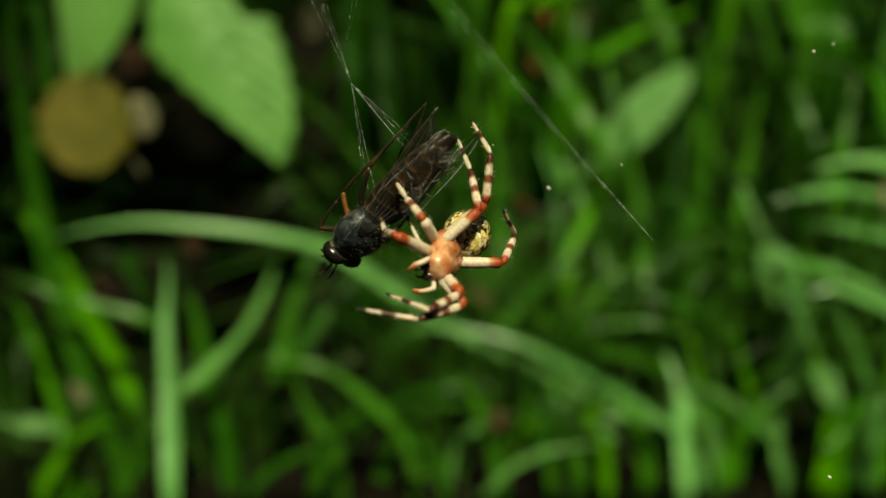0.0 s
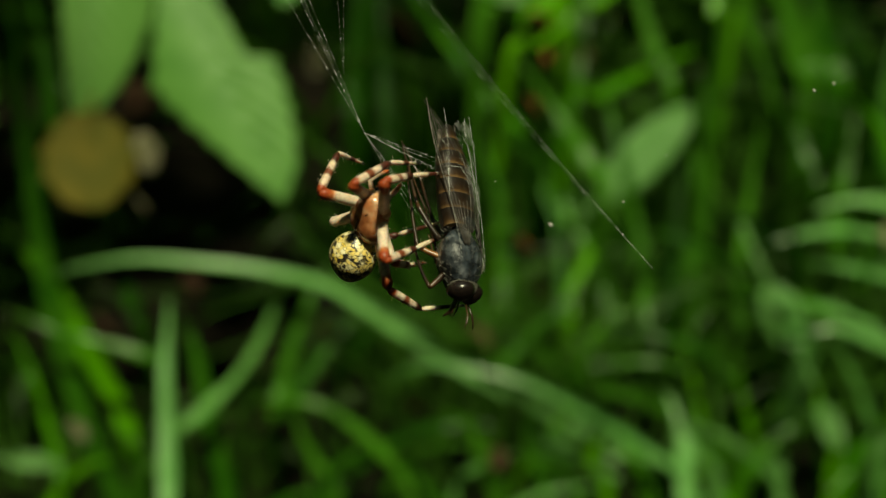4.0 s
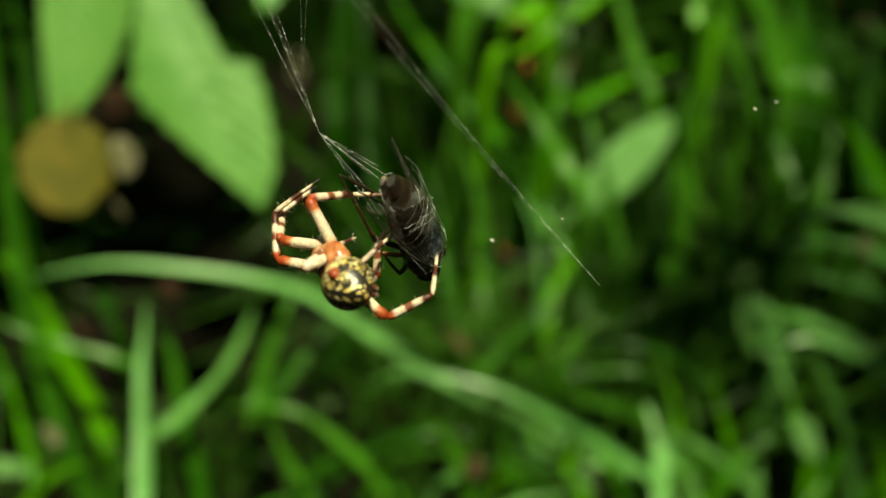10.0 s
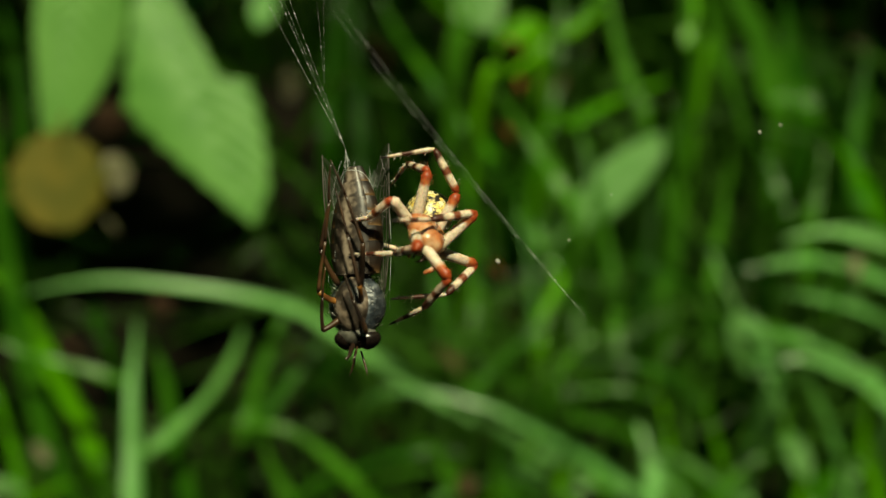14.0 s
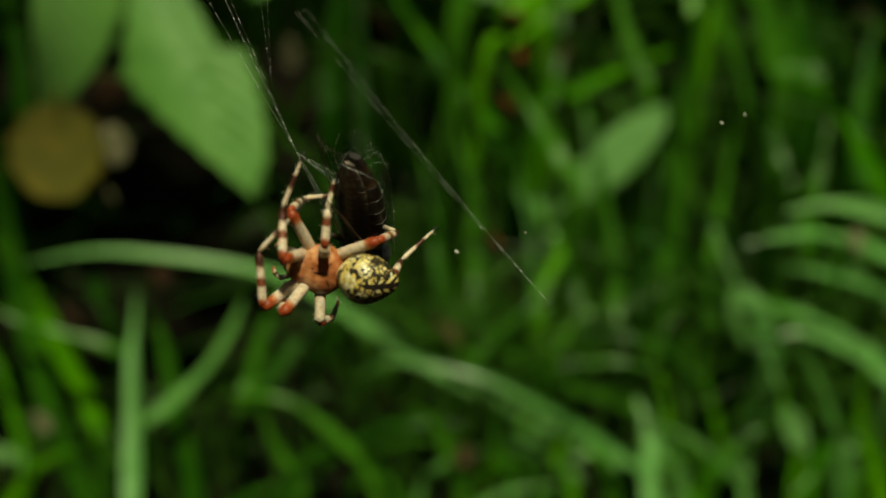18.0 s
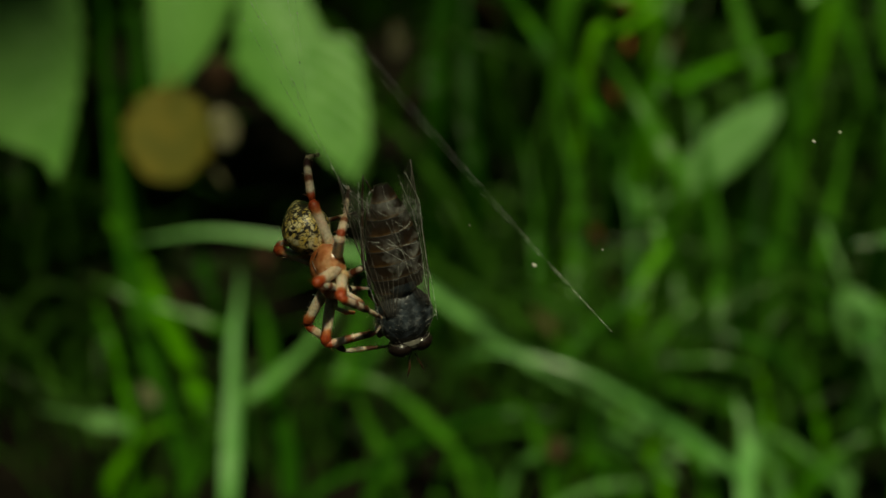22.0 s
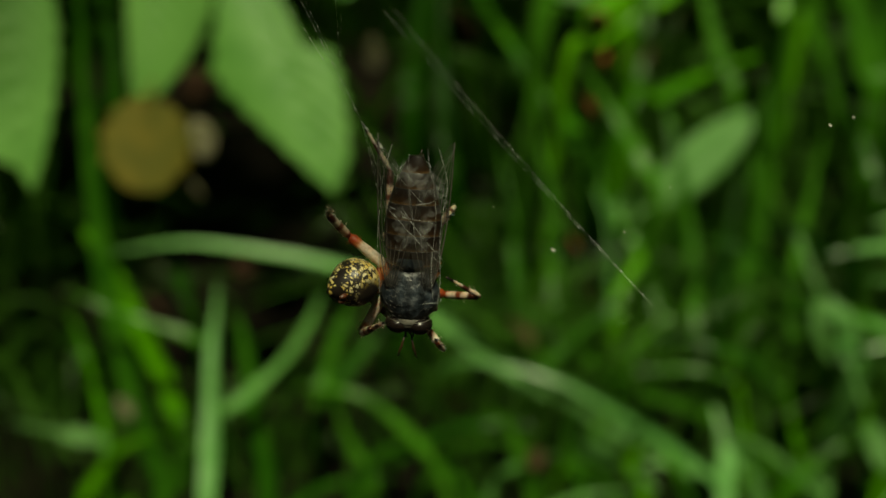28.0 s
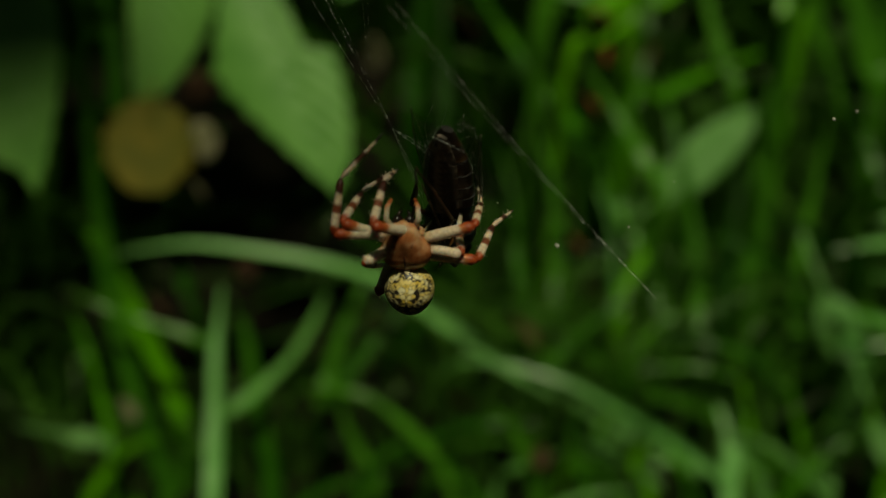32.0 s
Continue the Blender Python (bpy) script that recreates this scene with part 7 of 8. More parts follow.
        (6, (3.6, -6.3, 1.8), (4.2, -4.5, -3.4), (1.5, -0.5, -6.8)),
        (6.5, (4.9, -2.0, 4.5), (8.4, -6.3, 5.2), (2.6, -6.5, 3.8)),
        (7, (1.6, -3.1, 6.1), (5.5, -6.8, 4.9), (-0.3, -6.3, 3.7)),
        (8, (2.3, -0.6, 6.4), (6.7, -3.7, 5.5), (1.4, -3.2, 2.8)),
        (9, (4.0, -5.1, 3.1), (2.1, -4.1, -2.0), (0.2, -4.2, -7.6)),
        (10, (3.6, -6.5, 1.4), (4.1, -6.1, -4.1), (0.8, -6.3, -9.1)),
        (11, (3.7, -6.7, -1.3), (4.9, -8.5, -6.3), (5.4, -5.4, -1.2)),
        (11.5, (-0.4, -7.4, -1.3), (-3.6, -9.8, -5.1), (-7.5, -6.8, -8.5)),
        (12, (3.1, -6.1, 2.7), (5.4, -6.3, -2.3), (4.1, -0.8, -4.3)),
        (12.5, (3.4, -6.2, 2.2), (4.4, -5.1, -3.1), (0.9, -1.4, -6.3)),
        (13, (6.8, -1.3, -2.6), (3.3, 0.9, -6.2), (0.2, 2.0, -11.1)),
        (14, (7.1, -2.0, 0.0), (2.5, -1.7, -3.2), (-0.9, -3.8, -7.7)),
        (14.5, (7.0, -1.9, -0.8), (2.4, -1.7, -3.6), (-2.4, -3.3, -6.8)),
        (16.5, (2.7, -5.9, 3.2), (5.6, -6.5, -1.4), (4.3, -4.1, -6.7)),
        (17, (3.3, -6.4, 1.8), (2.5, -4.8, -3.4), (-2.3, -2.5, -6.1)),
        (18, (3.2, -6.2, 2.3), (3.0, -6.5, -3.2), (-2.4, -7.5, -5.4)),
        (19, (3.4, -6.4, 1.8), (3.6, -5.6, -3.6), (-0.7, -4.3, -7.5)),
        (20, (5.0, -5.7, -0.0), (8.3, -9.0, -3.0), (8.0, -3.2, -4.6)),
        (21, (2.8, -6.5, 2.1), (5.4, -10.0, -1.3), (8.6, -7.6, -5.8)),
        (22, (3.4, -6.5, 1.4), (7.1, -7.3, -2.6), (8.2, -5.9, -8.4)),
        (23, (3.7, -6.2, 1.7), (4.8, -4.6, -3.4), (3.4, -0.1, -7.2)),
        (24, (3.6, -5.9, 2.5), (7.5, -5.8, -1.4), (9.3, -6.3, -7.1)),
        (25, (1.2, -7.2, 1.6), (5.1, -9.4, -1.7), (7.3, -6.7, -6.6)),
        (27.5, (1.6, -7.1, 1.6), (6.9, -8.3, 2.9), (8.5, -2.7, 4.2)),
        (28, (6.3, -1.8, 2.0), (7.5, -7.1, 0.7), (2.8, -9.2, -2.4)),
        (28.5, (2.8, -6.9, 1.3), (-0.0, -3.1, -1.6), (-4.3, 0.6, -3.5)),
        (29, (4.2, -5.8, 2.4), (1.3, -5.4, -2.2), (-4.3, -5.5, -4.6)),
        (30, (4.2, -5.4, 2.4), (1.6, -6.1, -2.3), (-1.4, -6.2, -7.5)),
        (31, (0.3, -7.3, 1.3), (1.0, -7.2, -4.1), (0.6, -6.2, -10.0)),
        (32, (2.0, -7.4, -1.1), (0.8, -7.6, -6.4), (-1.1, -6.9, -12.1)),
    ],
    (2, 1): [
        (0, (-4.0, 3.6, -2.3), (-3.3, 0.3, -4.1), (-4.9, -3.3, -5.9)),
        (1, (-0.6, 5.6, 1.3), (2.2, 8.2, 0.5), (2.3, 8.7, -3.7)),
        (2, (-2.0, 3.4, -4.3), (-1.2, -0.1, -5.7), (-2.0, -3.2, -8.5)),
        (3, (-1.6, 4.7, -3.4), (-1.2, 1.6, -5.7), (-1.9, -1.3, -8.8)),
        (4, (-3.3, 3.9, 1.9), (-2.8, 3.6, -1.9), (-3.9, 4.5, -6.0)),
        (4.5, (-0.3, 4.8, -3.6), (0.1, 1.7, -5.9), (0.6, -1.0, -9.3)),
        (5, (-0.8, 5.7, 1.0), (-0.4, 4.3, -2.6), (-0.2, 1.8, -6.1)),
        (5.5, (-1.0, 5.5, 1.5), (-1.1, 4.4, -2.3), (-3.2, 1.9, -5.0)),
        (6, (-0.4, 5.9, -0.8), (0.1, 3.3, -3.6), (0.9, 0.6, -6.9)),
        (6.5, (-4.6, 3.2, -1.7), (-3.8, -0.6, -2.1), (-4.5, -4.8, -1.7)),
        (7, (-4.9, 2.1, -2.4), (-4.2, -1.6, -2.5), (-5.6, -5.6, -1.6)),
        (8, (0.7, 4.9, -0.9), (3.5, 6.1, 1.7), (6.6, 3.9, 3.6)),
        (9, (-2.9, 3.1, 2.9), (-4.4, 3.7, -0.6), (-5.4, 4.1, -4.8)),
        (10, (-0.6, 2.2, -5.0), (0.1, -1.6, -5.3), (0.2, -4.9, -8.0)),
        (11, (2.5, 2.6, -3.8), (1.2, -1.0, -4.3), (-1.0, -4.7, -4.4)),
        (11.5, (0.2, 5.9, -0.5), (-0.8, 4.1, -3.8), (-1.8, 3.5, -8.0)),
        (12, (-0.1, 5.9, 0.3), (1.0, 3.4, -2.5), (3.1, 0.6, -5.0)),
        (12.5, (-0.9, 5.9, -0.3), (-0.6, 3.2, -3.1), (-0.5, 0.2, -6.1)),
        (13, (-4.8, 3.5, -1.0), (-4.5, 0.5, -3.4), (-5.6, -3.2, -5.4)),
        (14, (-4.5, 3.5, -1.9), (-3.9, 0.4, -4.2), (-4.8, -3.1, -6.5)),
        (14.5, (-4.4, 3.9, -1.6), (-4.1, 1.0, -4.2), (-5.5, -2.4, -6.4)),
        (16.5, (-0.6, 3.9, 3.3), (-3.6, 6.4, 2.9), (-5.7, 7.5, -0.7)),
        (17, (-0.4, 4.9, 2.4), (0.2, 7.1, -0.8), (0.6, 7.2, -5.1)),
        (18, (-1.1, 5.7, 1.0), (-2.0, 6.0, -2.8), (-2.0, 5.3, -7.0)),
        (19, (0.2, 3.6, -4.5), (-2.8, 2.1, -6.5), (1.1, 0.2, -6.5)),
        (20, (0.3, 5.9, -0.2), (2.7, 3.6, -2.4), (4.0, 0.2, -4.6)),
        (21, (-1.2, 5.8, 0.4), (-3.8, 4.1, -2.0), (-6.6, 2.2, -4.6)),
        (22, (-1.1, 5.7, 0.7), (-4.1, 4.7, -1.6), (-7.8, 4.1, -3.7)),
        (23, (-1.0, 5.8, 0.4), (-3.4, 3.6, -1.8), (-5.9, 1.6, -4.6)),
        (24, (-0.7, 5.8, 0.7), (-3.6, 4.2, -1.4), (-6.6, 2.6, -3.9)),
        (25, (-1.2, 5.6, 1.2), (-4.2, 3.9, -0.6), (-7.4, 2.3, -3.0)),
        (27.5, (-0.5, 1.4, -5.1), (-2.5, -1.9, -5.0), (-4.7, -5.5, -4.0)),
        (28, (-0.9, 5.1, 2.1), (-0.5, 5.3, -1.8), (0.3, 1.2, -2.7)),
        (28.5, (-1.0, 5.3, 1.9), (-1.7, 4.4, -1.9), (-5.3, 2.1, -2.6)),
        (29, (-4.3, 3.8, -1.4), (-4.0, 0.3, -2.9), (-5.2, -3.8, -3.7)),
        (30, (0.1, 5.5, -2.4), (0.6, 2.7, -5.0), (1.7, 0.1, -8.3)),
        (31, (-1.1, 5.9, -0.7), (-1.1, 4.2, -4.2), (-1.8, 2.6, -8.1)),
        (32, (0.7, 3.9, 3.2), (-2.1, 3.4, 0.5), (-4.9, 2.6, -2.7)),
    ],
    (2, -1): [
        (0, (1.9, -5.3, -0.3), (-0.5, -6.9, -3.0), (-3.4, -8.7, -5.7)),
        (1, (0.2, -5.6, -2.3), (0.9, -3.3, -5.4), (2.3, -1.4, -9.0)),
        (2, (1.6, -3.5, 3.1), (0.9, -3.3, -0.8), (-0.1, -3.1, -4.9)),
        (3, (1.4, -4.8, 2.0), (0.9, -3.2, -1.5), (-0.8, -2.3, -5.4)),
        (4, (-1.7, -5.7, 0.3), (-3.6, -4.9, -3.0), (-5.2, -3.7, -6.8)),
        (4.5, (-0.5, -5.9, -1.4), (-0.0, -4.6, -5.1), (0.6, -4.0, -9.3)),
        (5, (-0.8, -5.8, 0.7), (-0.4, -3.9, -2.7), (-0.2, -1.2, -6.1)),
        (5.5, (-1.1, -5.6, 1.2), (-1.4, -4.0, -2.4), (-3.2, -1.1, -5.0)),
        (6, (-0.6, -5.9, 0.4), (-0.0, -4.3, -3.1), (0.9, -2.4, -6.9)),
        (6.5, (-0.0, -4.1, 3.8), (-0.3, -5.7, 0.4), (-4.0, -7.5, -0.5)),
        (7, (-0.8, -3.6, 4.3), (-1.5, -7.3, 5.2), (-4.6, -9.9, 3.6)),
        (8, (-0.2, -4.4, 3.9), (-2.0, -7.2, 1.8), (-5.6, -9.5, 2.2)),
        (9, (1.9, -4.3, 2.2), (0.8, -4.0, -1.6), (-0.8, -2.5, -5.2)),
        (10, (-0.9, -0.5, 4.0), (0.4, -1.7, 0.5), (1.8, -1.9, -3.5)),
        (11, (-0.9, -5.1, 2.2), (1.0, -5.4, -1.2), (4.9, -6.1, 0.5)),
        (11.5, (-0.8, -5.6, 1.2), (-0.4, -4.7, -2.6), (0.0, -3.1, -6.5)),
        (12, (-0.6, -5.6, 1.2), (0.4, -4.4, -2.3), (3.1, -2.4, -5.0)),
        (12.5, (-0.8, -5.5, 1.5), (-0.5, -4.7, -2.3), (-0.5, -2.8, -6.1)),
        (13, (0.9, -5.9, 0.7), (-1.0, -5.5, -2.8), (-4.4, -6.0, -5.3)),
        (14, (0.5, -6.0, 0.3), (-1.0, -5.5, -3.3), (-3.9, -6.0, -6.4)),
        (14.5, (4.0, -2.9, 1.2), (1.0, -3.6, -1.0), (-3.0, -3.2, -2.8)),
        (16.5, (-2.9, -4.8, 1.3), (-1.6, -3.2, -2.1), (-1.3, -0.8, -5.6)),
        (17, (-1.3, -5.8, 0.1), (-1.4, -3.4, -3.0), (-2.5, -0.5, -6.0)),
        (18, (-0.9, -3.3, 3.6), (-0.6, -7.1, 2.8), (-0.4, -9.4, -0.8)),
        (19, (-0.9, -5.5, 1.4), (-0.8, -5.2, -2.5), (-2.0, -5.5, -6.6)),
        (20, (-1.0, -3.6, 3.4), (-1.9, -1.6, 0.2), (-2.9, -1.2, -3.9)),
        (21, (-0.4, -5.1, -3.2), (-0.0, -1.7, -5.1), (0.4, 1.5, -7.9)),
        (22, (-0.6, -4.9, -3.5), (-0.2, -1.4, -5.2), (0.1, 1.9, -7.9)),
        (23, (0.1, -5.5, -2.4), (0.6, -2.4, -4.6), (1.6, 0.7, -7.5)),
        (24, (-0.6, -5.5, -2.5), (-0.2, -2.1, -4.4), (0.1, 1.3, -7.1)),
        (25, (-0.8, -5.4, -2.6), (-0.5, -2.1, -4.5), (-0.3, 1.3, -7.2)),
        (27.5, (-0.5, -5.4, 1.7), (1.4, -4.1, -1.5), (5.1, -2.0, -1.6)),
        (28, (-0.9, -5.0, 2.2), (-0.6, -5.8, -1.6), (0.3, -1.8, -2.7)),
        (28.5, (-1.2, -5.3, 1.7), (-2.1, -3.7, -1.8), (-5.3, -0.9, -2.6)),
        (29, (0.2, -5.1, 2.6), (-0.8, -5.7, -1.1), (-4.5, -6.7, -3.0)),
        (30, (-0.3, -5.9, -1.0), (0.4, -4.3, -4.4), (1.7, -2.9, -8.3)),
        (31, (-1.4, -5.6, -1.9), (-1.2, -3.0, -4.7), (-1.8, -0.4, -8.1)),
        (32, (-0.8, -5.9, 0.3), (-0.5, -5.3, -3.5), (-0.4, -5.5, -7.8)),
    ],
    (3, 1): [
        (0, (-3.6, 2.8, 5.1), (-9.0, 2.1, 5.0), (-5.5, -2.8, 5.5)),
        (1, (-4.9, 4.8, 3.2), (-5.1, 5.0, -2.2), (-7.2, 6.2, -7.7)),
        (2, (-7.1, 3.6, -0.3), (-6.4, 1.1, -5.0), (-3.7, -3.1, -8.4)),
        (3, (-7.3, -0.1, -1.4), (-9.2, 1.7, -6.1), (-10.7, 4.3, -11.3)),
        (4, (-7.0, 3.3, -1.8), (-4.1, 0.6, -5.5), (-0.3, -2.7, -8.7)),
        (4.5, (-7.0, 3.5, -1.9), (-4.2, 0.9, -5.7), (-0.4, -2.3, -9.1)),
        (5, (-6.1, 4.5, 1.8), (-5.8, 4.1, -3.6), (-0.5, 3.4, -6.2)),
        (5.5, (-5.9, 4.4, 2.2), (-8.1, 3.9, -2.7), (-3.9, 0.3, -5.0)),
        (6, (-6.8, 4.2, -0.1), (-4.0, 1.8, -4.0), (0.5, -1.0, -6.9)),
        (6.5, (-0.9, 4.7, 4.0), (-6.2, 5.0, 5.1), (-2.0, 0.8, 4.3)),
        (7, (-0.6, 5.2, 3.1), (-6.0, 6.1, 2.9), (-1.9, 1.7, 2.5)),
        (8, (-0.4, 5.3, 2.5), (-4.6, 8.0, 4.5), (0.4, 4.7, 5.2)),
        (9, (-5.4, 3.0, 3.8), (-9.2, 2.2, 0.1), (-11.2, 0.5, -5.3)),
        (10, (-5.2, 4.8, -3.9), (-6.8, 2.2, -8.4), (-2.7, -1.1, -11.3)),
        (11, (-2.8, 2.7, -6.4), (-3.1, -2.7, -6.8), (-1.7, -8.5, -7.5)),
        (11.5, (-4.0, 6.9, 0.3), (-2.9, 6.6, -5.0), (-2.0, 5.4, -10.8)),
        (12, (-6.7, 4.5, -0.7), (-2.6, 1.9, -3.1), (2.2, -0.7, -5.6)),
        (12.5, (-6.4, 4.3, 1.5), (-6.0, 2.4, -3.6), (-1.7, -1.0, -6.0)),
        (13, (-3.1, 2.2, 5.8), (-7.8, 0.9, 3.3), (-7.9, -4.7, 1.0)),
        (14, (-3.0, -0.6, 5.6), (-4.5, -5.8, 6.5), (-4.1, -8.9, 1.4)),
        (14.5, (-6.9, 2.5, 2.6), (-9.2, 0.5, -1.8), (-6.4, -3.5, -5.3)),
        (16.5, (-6.9, 4.1, -0.2), (-10.0, 2.3, -4.3), (-9.2, -1.8, -8.6)),
        (17, (-4.7, -0.5, 4.4), (-7.1, -2.1, -0.2), (-8.3, -3.5, -5.9)),
        (18, (-7.5, 1.2, -0.7), (-8.4, -0.8, -5.7), (-11.8, -4.5, -8.9)),
        (19, (-3.8, 6.6, -2.5), (-7.3, 7.9, -6.5), (-6.9, 6.2, -12.2)),
        (20, (-6.5, 4.6, 0.5), (-5.7, 3.8, -4.8), (-1.3, 2.8, -8.8)),
        (21, (-7.3, 2.2, 0.9), (-11.9, 1.4, -1.7), (-14.0, -1.3, -6.6)),
        (22, (-6.9, 3.5, 1.0), (-12.2, 3.4, -0.3), (-14.7, -0.1, -4.4)),
        (23, (-7.5, 2.0, -0.2), (-11.9, 0.5, -2.9), (-13.1, -3.2, -7.5)),
        (24, (-7.2, 2.8, 0.8), (-12.4, 2.9, -0.8), (-14.3, -0.7, -5.1)),
        (25, (-7.1, 2.6, 1.3), (-12.3, 2.0, -0.1), (-15.5, 0.2, -4.8)),
        (27.5, (-4.5, 4.0, -5.1), (-5.0, -1.4, -4.6), (-6.9, -7.1, -4.6)),
        (28, (-3.9, 6.9, -1.0), (-5.6, 2.7, -3.9), (-7.7, -1.9, -7.1)),
        (28.5, (-6.2, 4.5, 1.6), (-9.5, 5.7, -2.5), (-6.1, 0.8, -1.8)),
        (29, (-7.8, 0.1, -0.6), (-12.8, -0.7, -2.5), (-8.4, -4.7, -3.5)),
        (30, (-6.3, 4.9, -1.5), (-9.2, 7.9, -4.9), (-5.2, 9.6, -9.0)),
        (31, (-5.0, 5.9, 1.3), (-7.8, 6.2, -3.3), (-10.4, 5.9, -8.7)),
        (32, (-7.0, 3.8, -0.2), (-5.5, 1.3, -4.7), (-2.1, -2.4, -8.0)),
    ],
    (3, -1): [
        (0, (-4.4, -4.0, 4.1), (-6.7, -8.9, 4.9), (-11.0, -11.3, 1.6)),
        (1, (-3.3, -7.2, -0.3), (-2.2, -7.1, -5.6), (-2.1, -6.1, -11.5)),
        (2, (-2.8, -6.7, 2.3), (-2.8, -8.6, -2.7), (-1.3, -7.6, -8.5)),
        (3, (-3.2, -6.3, 2.7), (-6.2, -4.8, -1.5), (-8.2, -3.0, -6.8)),
        (4, (-5.5, -5.9, -0.1), (-8.4, -7.4, -4.4), (-8.2, -8.9, -10.2)),
        (4.5, (-6.3, -5.0, -0.0), (-5.0, -4.8, -5.2), (-0.4, -5.3, -9.1)),
        (5, (-6.4, -4.4, 1.2), (-5.1, -2.4, -3.7), (-0.5, 0.4, -6.2)),
        (5.5, (-5.9, -4.4, 2.3), (-8.9, -4.5, -2.3), (-3.9, -2.7, -5.0)),
        (6, (-6.2, -4.7, 1.1), (-4.8, -4.3, -4.0), (0.5, -4.0, -6.9)),
        (6.5, (-2.0, -4.5, 5.6), (-2.9, -9.5, 7.4), (-3.1, -14.7, 4.8)),
        (7, (-1.7, -3.3, 6.4), (-2.6, -8.5, 7.7), (-2.9, -14.0, 5.4)),
        (8, (-2.9, 1.6, 5.4), (-4.2, -3.2, 7.6), (-0.1, -7.5, 6.8)),
        (9, (-4.9, 0.7, 4.1), (-8.9, 0.1, 0.4), (-7.8, -2.7, -4.7)),
        (10, (-6.3, -1.6, 3.1), (-3.5, -1.3, -1.5), (-1.2, -3.2, -6.7)),
        (11, (-4.6, 1.3, 4.1), (-7.3, -2.4, 6.9), (-1.8, 0.0, 6.5)),
        (11.5, (-6.1, -4.5, 1.8), (-6.2, -4.5, -3.6), (-0.9, -4.5, -6.4)),
        (12, (-1.7, -7.4, 0.8), (-0.7, -9.7, -4.0), (1.0, -8.1, -9.5)),
        (12.5, (-6.0, -4.5, 2.1), (-7.0, -4.3, -3.2), (-1.7, -4.0, -6.0)),
        (13, (-2.7, -1.3, 5.8), (-7.8, -3.2, 5.1), (-11.5, -5.6, 1.1)),
        (14, (-2.5, -4.9, 4.9), (-7.4, -5.5, 2.6), (-11.4, -3.7, -1.4)),
        (14.5, (-2.2, -3.5, 5.6), (-6.4, -6.2, 3.4), (-6.2, -9.6, -1.5)),
        (16.5, (-1.6, -6.3, 3.3), (-1.8, -5.8, -2.1), (-3.9, -6.8, -7.6)),
        (17, (-0.6, -5.4, 4.1), (-3.9, -5.5, -0.2), (-9.1, -8.4, -0.6)),
        (18, (-6.1, -4.5, 1.8), (-7.6, -4.4, -3.4), (-3.2, -4.5, -7.5)),
        (19, (-2.8, -1.4, 5.5), (-7.1, -4.3, 4.1), (-9.8, -7.0, -0.5)),
        (20, (-7.1, -3.0, 1.0), (-11.3, -0.1, -0.6), (-10.6, 5.4, -2.8)),
        (21, (-4.7, -5.4, 2.8), (-5.3, -2.7, -1.8), (-4.4, 2.7, -4.5)),
        (22, (-5.4, -4.4, 3.0), (-6.4, -1.4, -1.4), (-4.6, 3.9, -3.6)),
        (23, (-4.6, -3.2, 4.4), (-4.9, -0.8, -0.4), (-3.7, 2.0, -5.6)),
        (24, (-4.5, -3.1, 4.5), (-5.5, -0.8, -0.2), (-6.4, -2.4, -6.0)),
        (25, (-4.3, -5.4, 3.1), (-5.6, -2.3, -1.2), (-7.7, -2.6, -6.8)),
        (27.5, (-3.2, -0.7, 5.4), (-3.5, -1.7, 10.7), (0.4, 0.0, 14.9)),
        (28, (-4.2, -3.6, 4.5), (-7.8, -7.6, 4.7), (-10.6, -11.7, 1.4)),
        (28.5, (-6.5, -4.5, 0.7), (-10.5, -6.2, -2.6), (-6.1, -2.2, -1.8)),
        (29, (-0.1, 1.1, 5.3), (-4.0, -1.4, 8.2), (-2.0, -5.5, 4.2)),
        (30, (-6.8, -3.3, 1.7), (-7.4, -7.3, -2.0), (-6.9, -11.4, -6.3)),
        (31, (-7.1, -3.0, -1.9), (-10.4, -6.1, -4.9), (-7.8, -11.1, -6.9)),
        (32, (-2.1, -7.5, -0.3), (-1.6, -8.9, -5.5), (-3.6, -10.9, -10.7)),
    ],
}


def joints_at(rows, t):
    """The three joints at a time, eased between the two nearest rows."""
    if t <= rows[0][0]:
        return [Vector(p) for p in rows[0][1:]]
    for a, b in zip(rows, rows[1:]):
        if t <= b[0]:
            s = (t - a[0]) / (b[0] - a[0])
            s = s * s * (3 - 2 * s)
            return [Vector(p).lerp(Vector(q), s) for p, q in zip(a[1:], b[1:])]
    return [Vector(p) for p in rows[-1][1:]]


def segment_pose(a, b):
    x = (b - a).normalized()
    z = Vector((0, 0, 1)) if abs(x.z) < 0.95 else Vector((1, 0, 0))
    z = (z - x * z.dot(x)).normalized()
    y = z.cross(x)
    m = Matrix((x, y, z)).transposed().to_4x4()
    m.translation = a * 1e-3
    return m


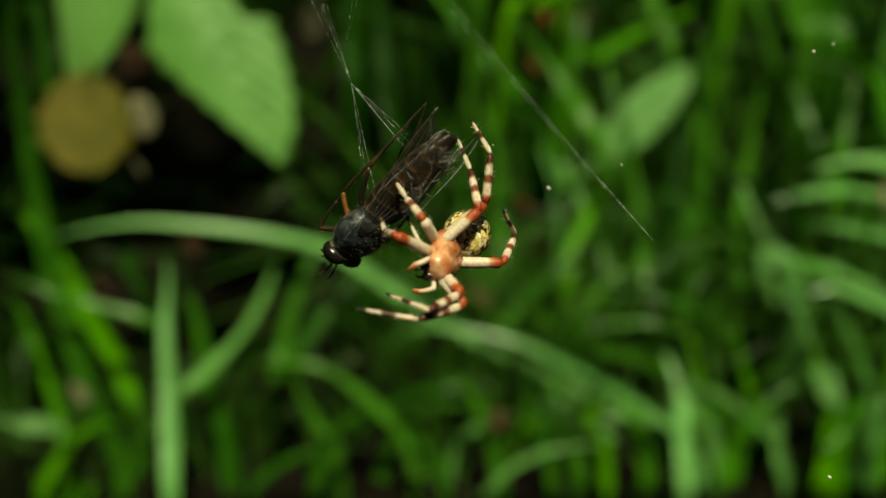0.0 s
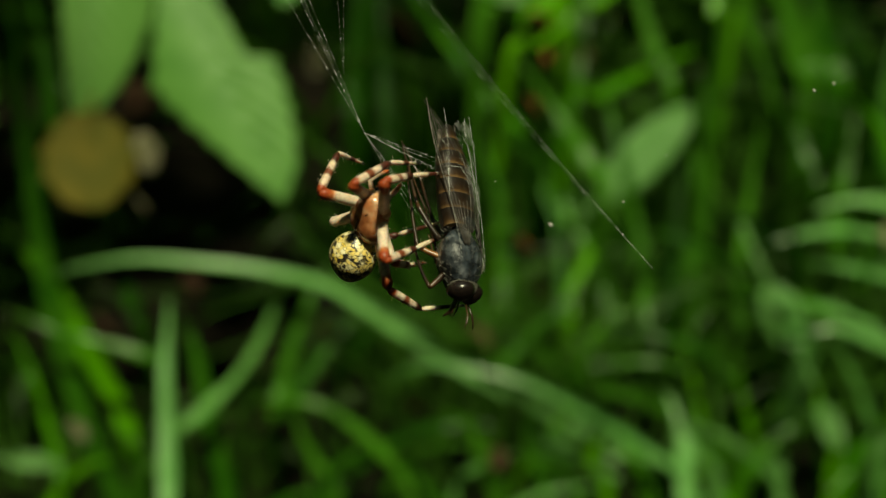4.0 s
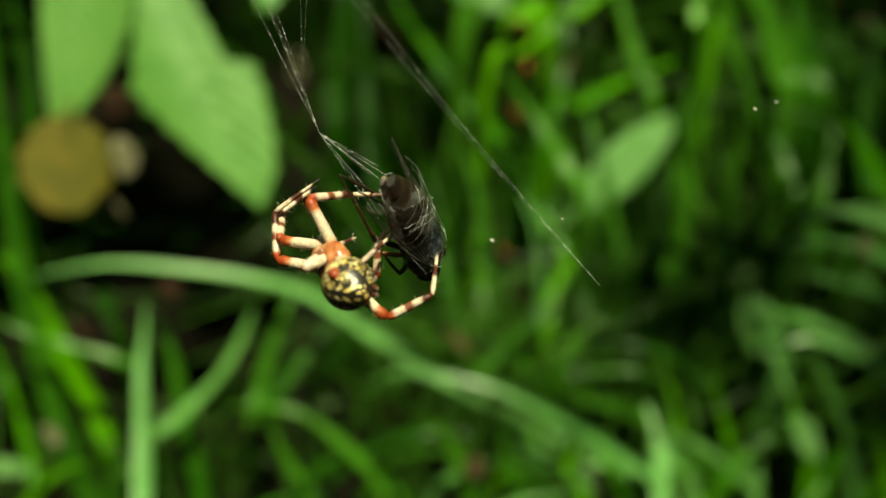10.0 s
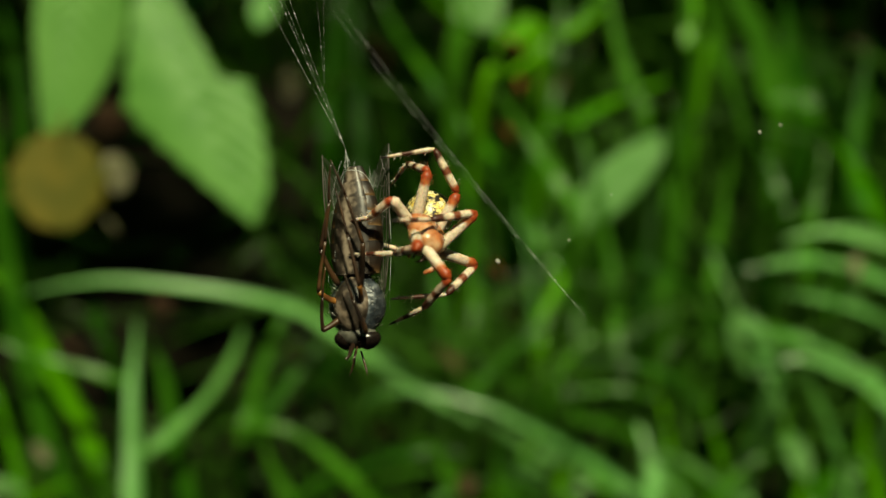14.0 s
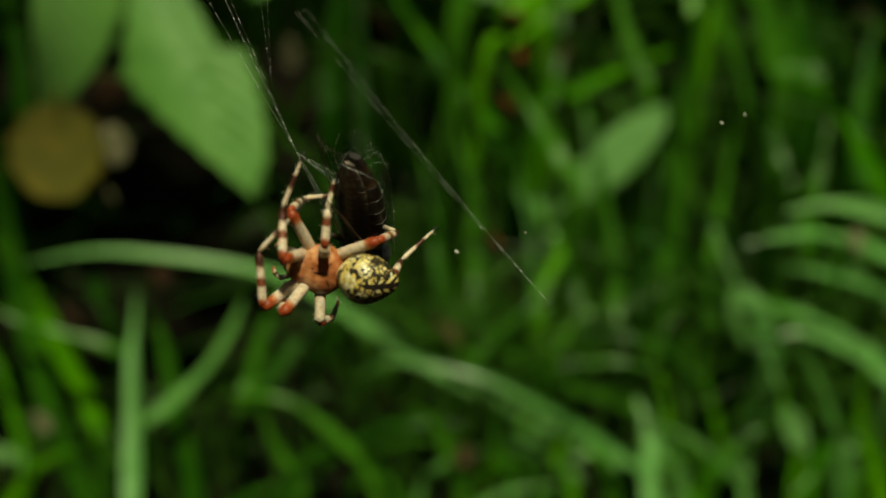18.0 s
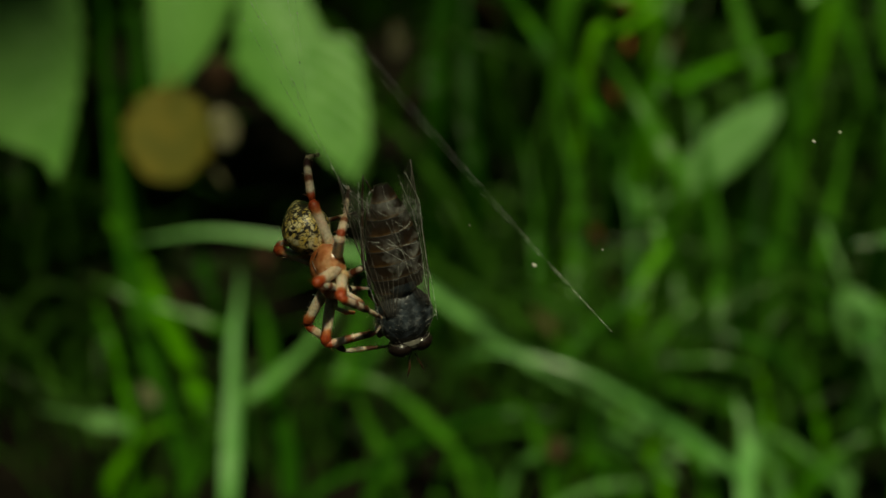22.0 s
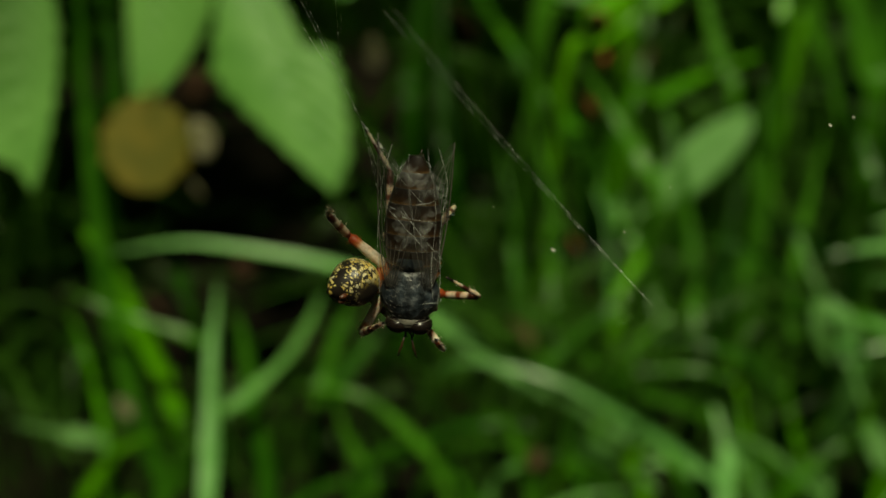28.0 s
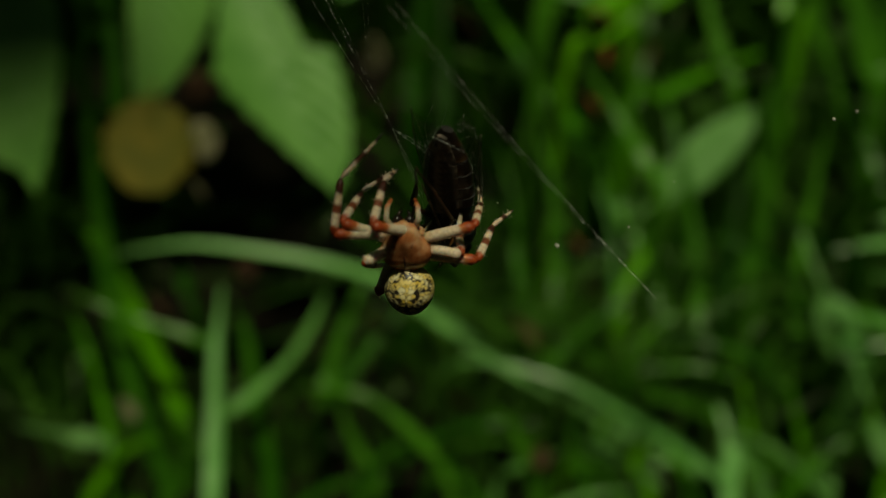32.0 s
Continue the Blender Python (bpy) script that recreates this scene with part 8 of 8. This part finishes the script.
def sway():
    """The added twigs, out of view, stand clear of the sun for a while, then shade the web and the leaves behind it."""
    rows = []
    for t, away in ((0, 0.78), (0.5, 0.7), (1, 0.7), (2.2, 0.68), (3, 0.78), (4, 0.88), (5.5, 0.75), (7, 0.74), (8, 0.76), (8.8, 1.0), (9.5, 1.15), (12, 1.1), (14, 1.0), (16.5, 1.1), (17, 1.0), (17.6, 0.85), (18.2, 0.79), (19, 0.76), (22, 0.72), (25, 0.72), (28, 0.73), (29, 0.73), (30.5, 0.74), (32, 0.71)):
        rows.append((t, pose(0.085 - 0.2 * away, -0.128, 0.70 + 0.02 * away, 4 * away, 3 * away, 10 - 8 * away)))
    walk(LEFT_SHADE_TWIG, [(t, pose(-0.035 - 0.35 * away, -0.01, 1.06, 3 * away, 0, 10 - 6 * away)) for t, away in ((0, 0.76), (2, 0.69), (4, 0.72), (7, 0.74), (8, 0.8), (9, 1.15), (11, 1.1), (12, 0.98), (14, 0.85), (16.5, 0.74), (18, 0.66), (20, 0.76), (25, 0.78), (28, 0.86), (31, 0.78), (32, 0.70))])
    walk(RIGHT_SHADE_TWIG, [(t, pose(0.32 + 0.4 * away, 0.16, 0.74, 3 * away, 0, 175 - 6 * away)) for t, away in ((0, 1.0), (4, 0.9), (7, 0.65), (8, 0.45), (9, 0.12), (10, 0.05), (12, 0.2), (13, 0.3), (14, 0.45), (16.5, 0.2), (17, 0.25), (18, 0.75), (20, 1.0), (25, 1.05), (28, 1.1), (32, 1.0))])
    walk(WEB_SHADE_TWIG, rows)


def motions():
    sway()
    walk(FLY, FLY_ROWS)
    walk(SPIDER, SPIDER_ROWS)
    walk(DIAGONAL, DIAGONAL_ROWS)
    walk(THREAD, THREAD_ROWS)
    walk(STRAND, STRAND_ROWS)
    walk(BRIDGE, BRIDGE_ROWS)
    walk(GUY, GUY_ROWS)
    for (i, s), pieces in LEGS.items():
        tracks = [[], [], []]
        for k in range(161):
            t = k * 0.2
            a = Vector((HIP_X[i], s * 1.35, -0.5))
            for j, p in enumerate(joints_at(LEG_ROWS[i, s], t)):
                d = p - a
                b = a + (d.normalized() if d.length > 0.01 else Vector((0, s, 0))) * LEG_LENGTH[i][j]
                tracks[j].append((t, segment_pose(a, b)))
                a = b
        for piece, rows in zip(pieces, tracks):
            walk(piece, rows)


motions()
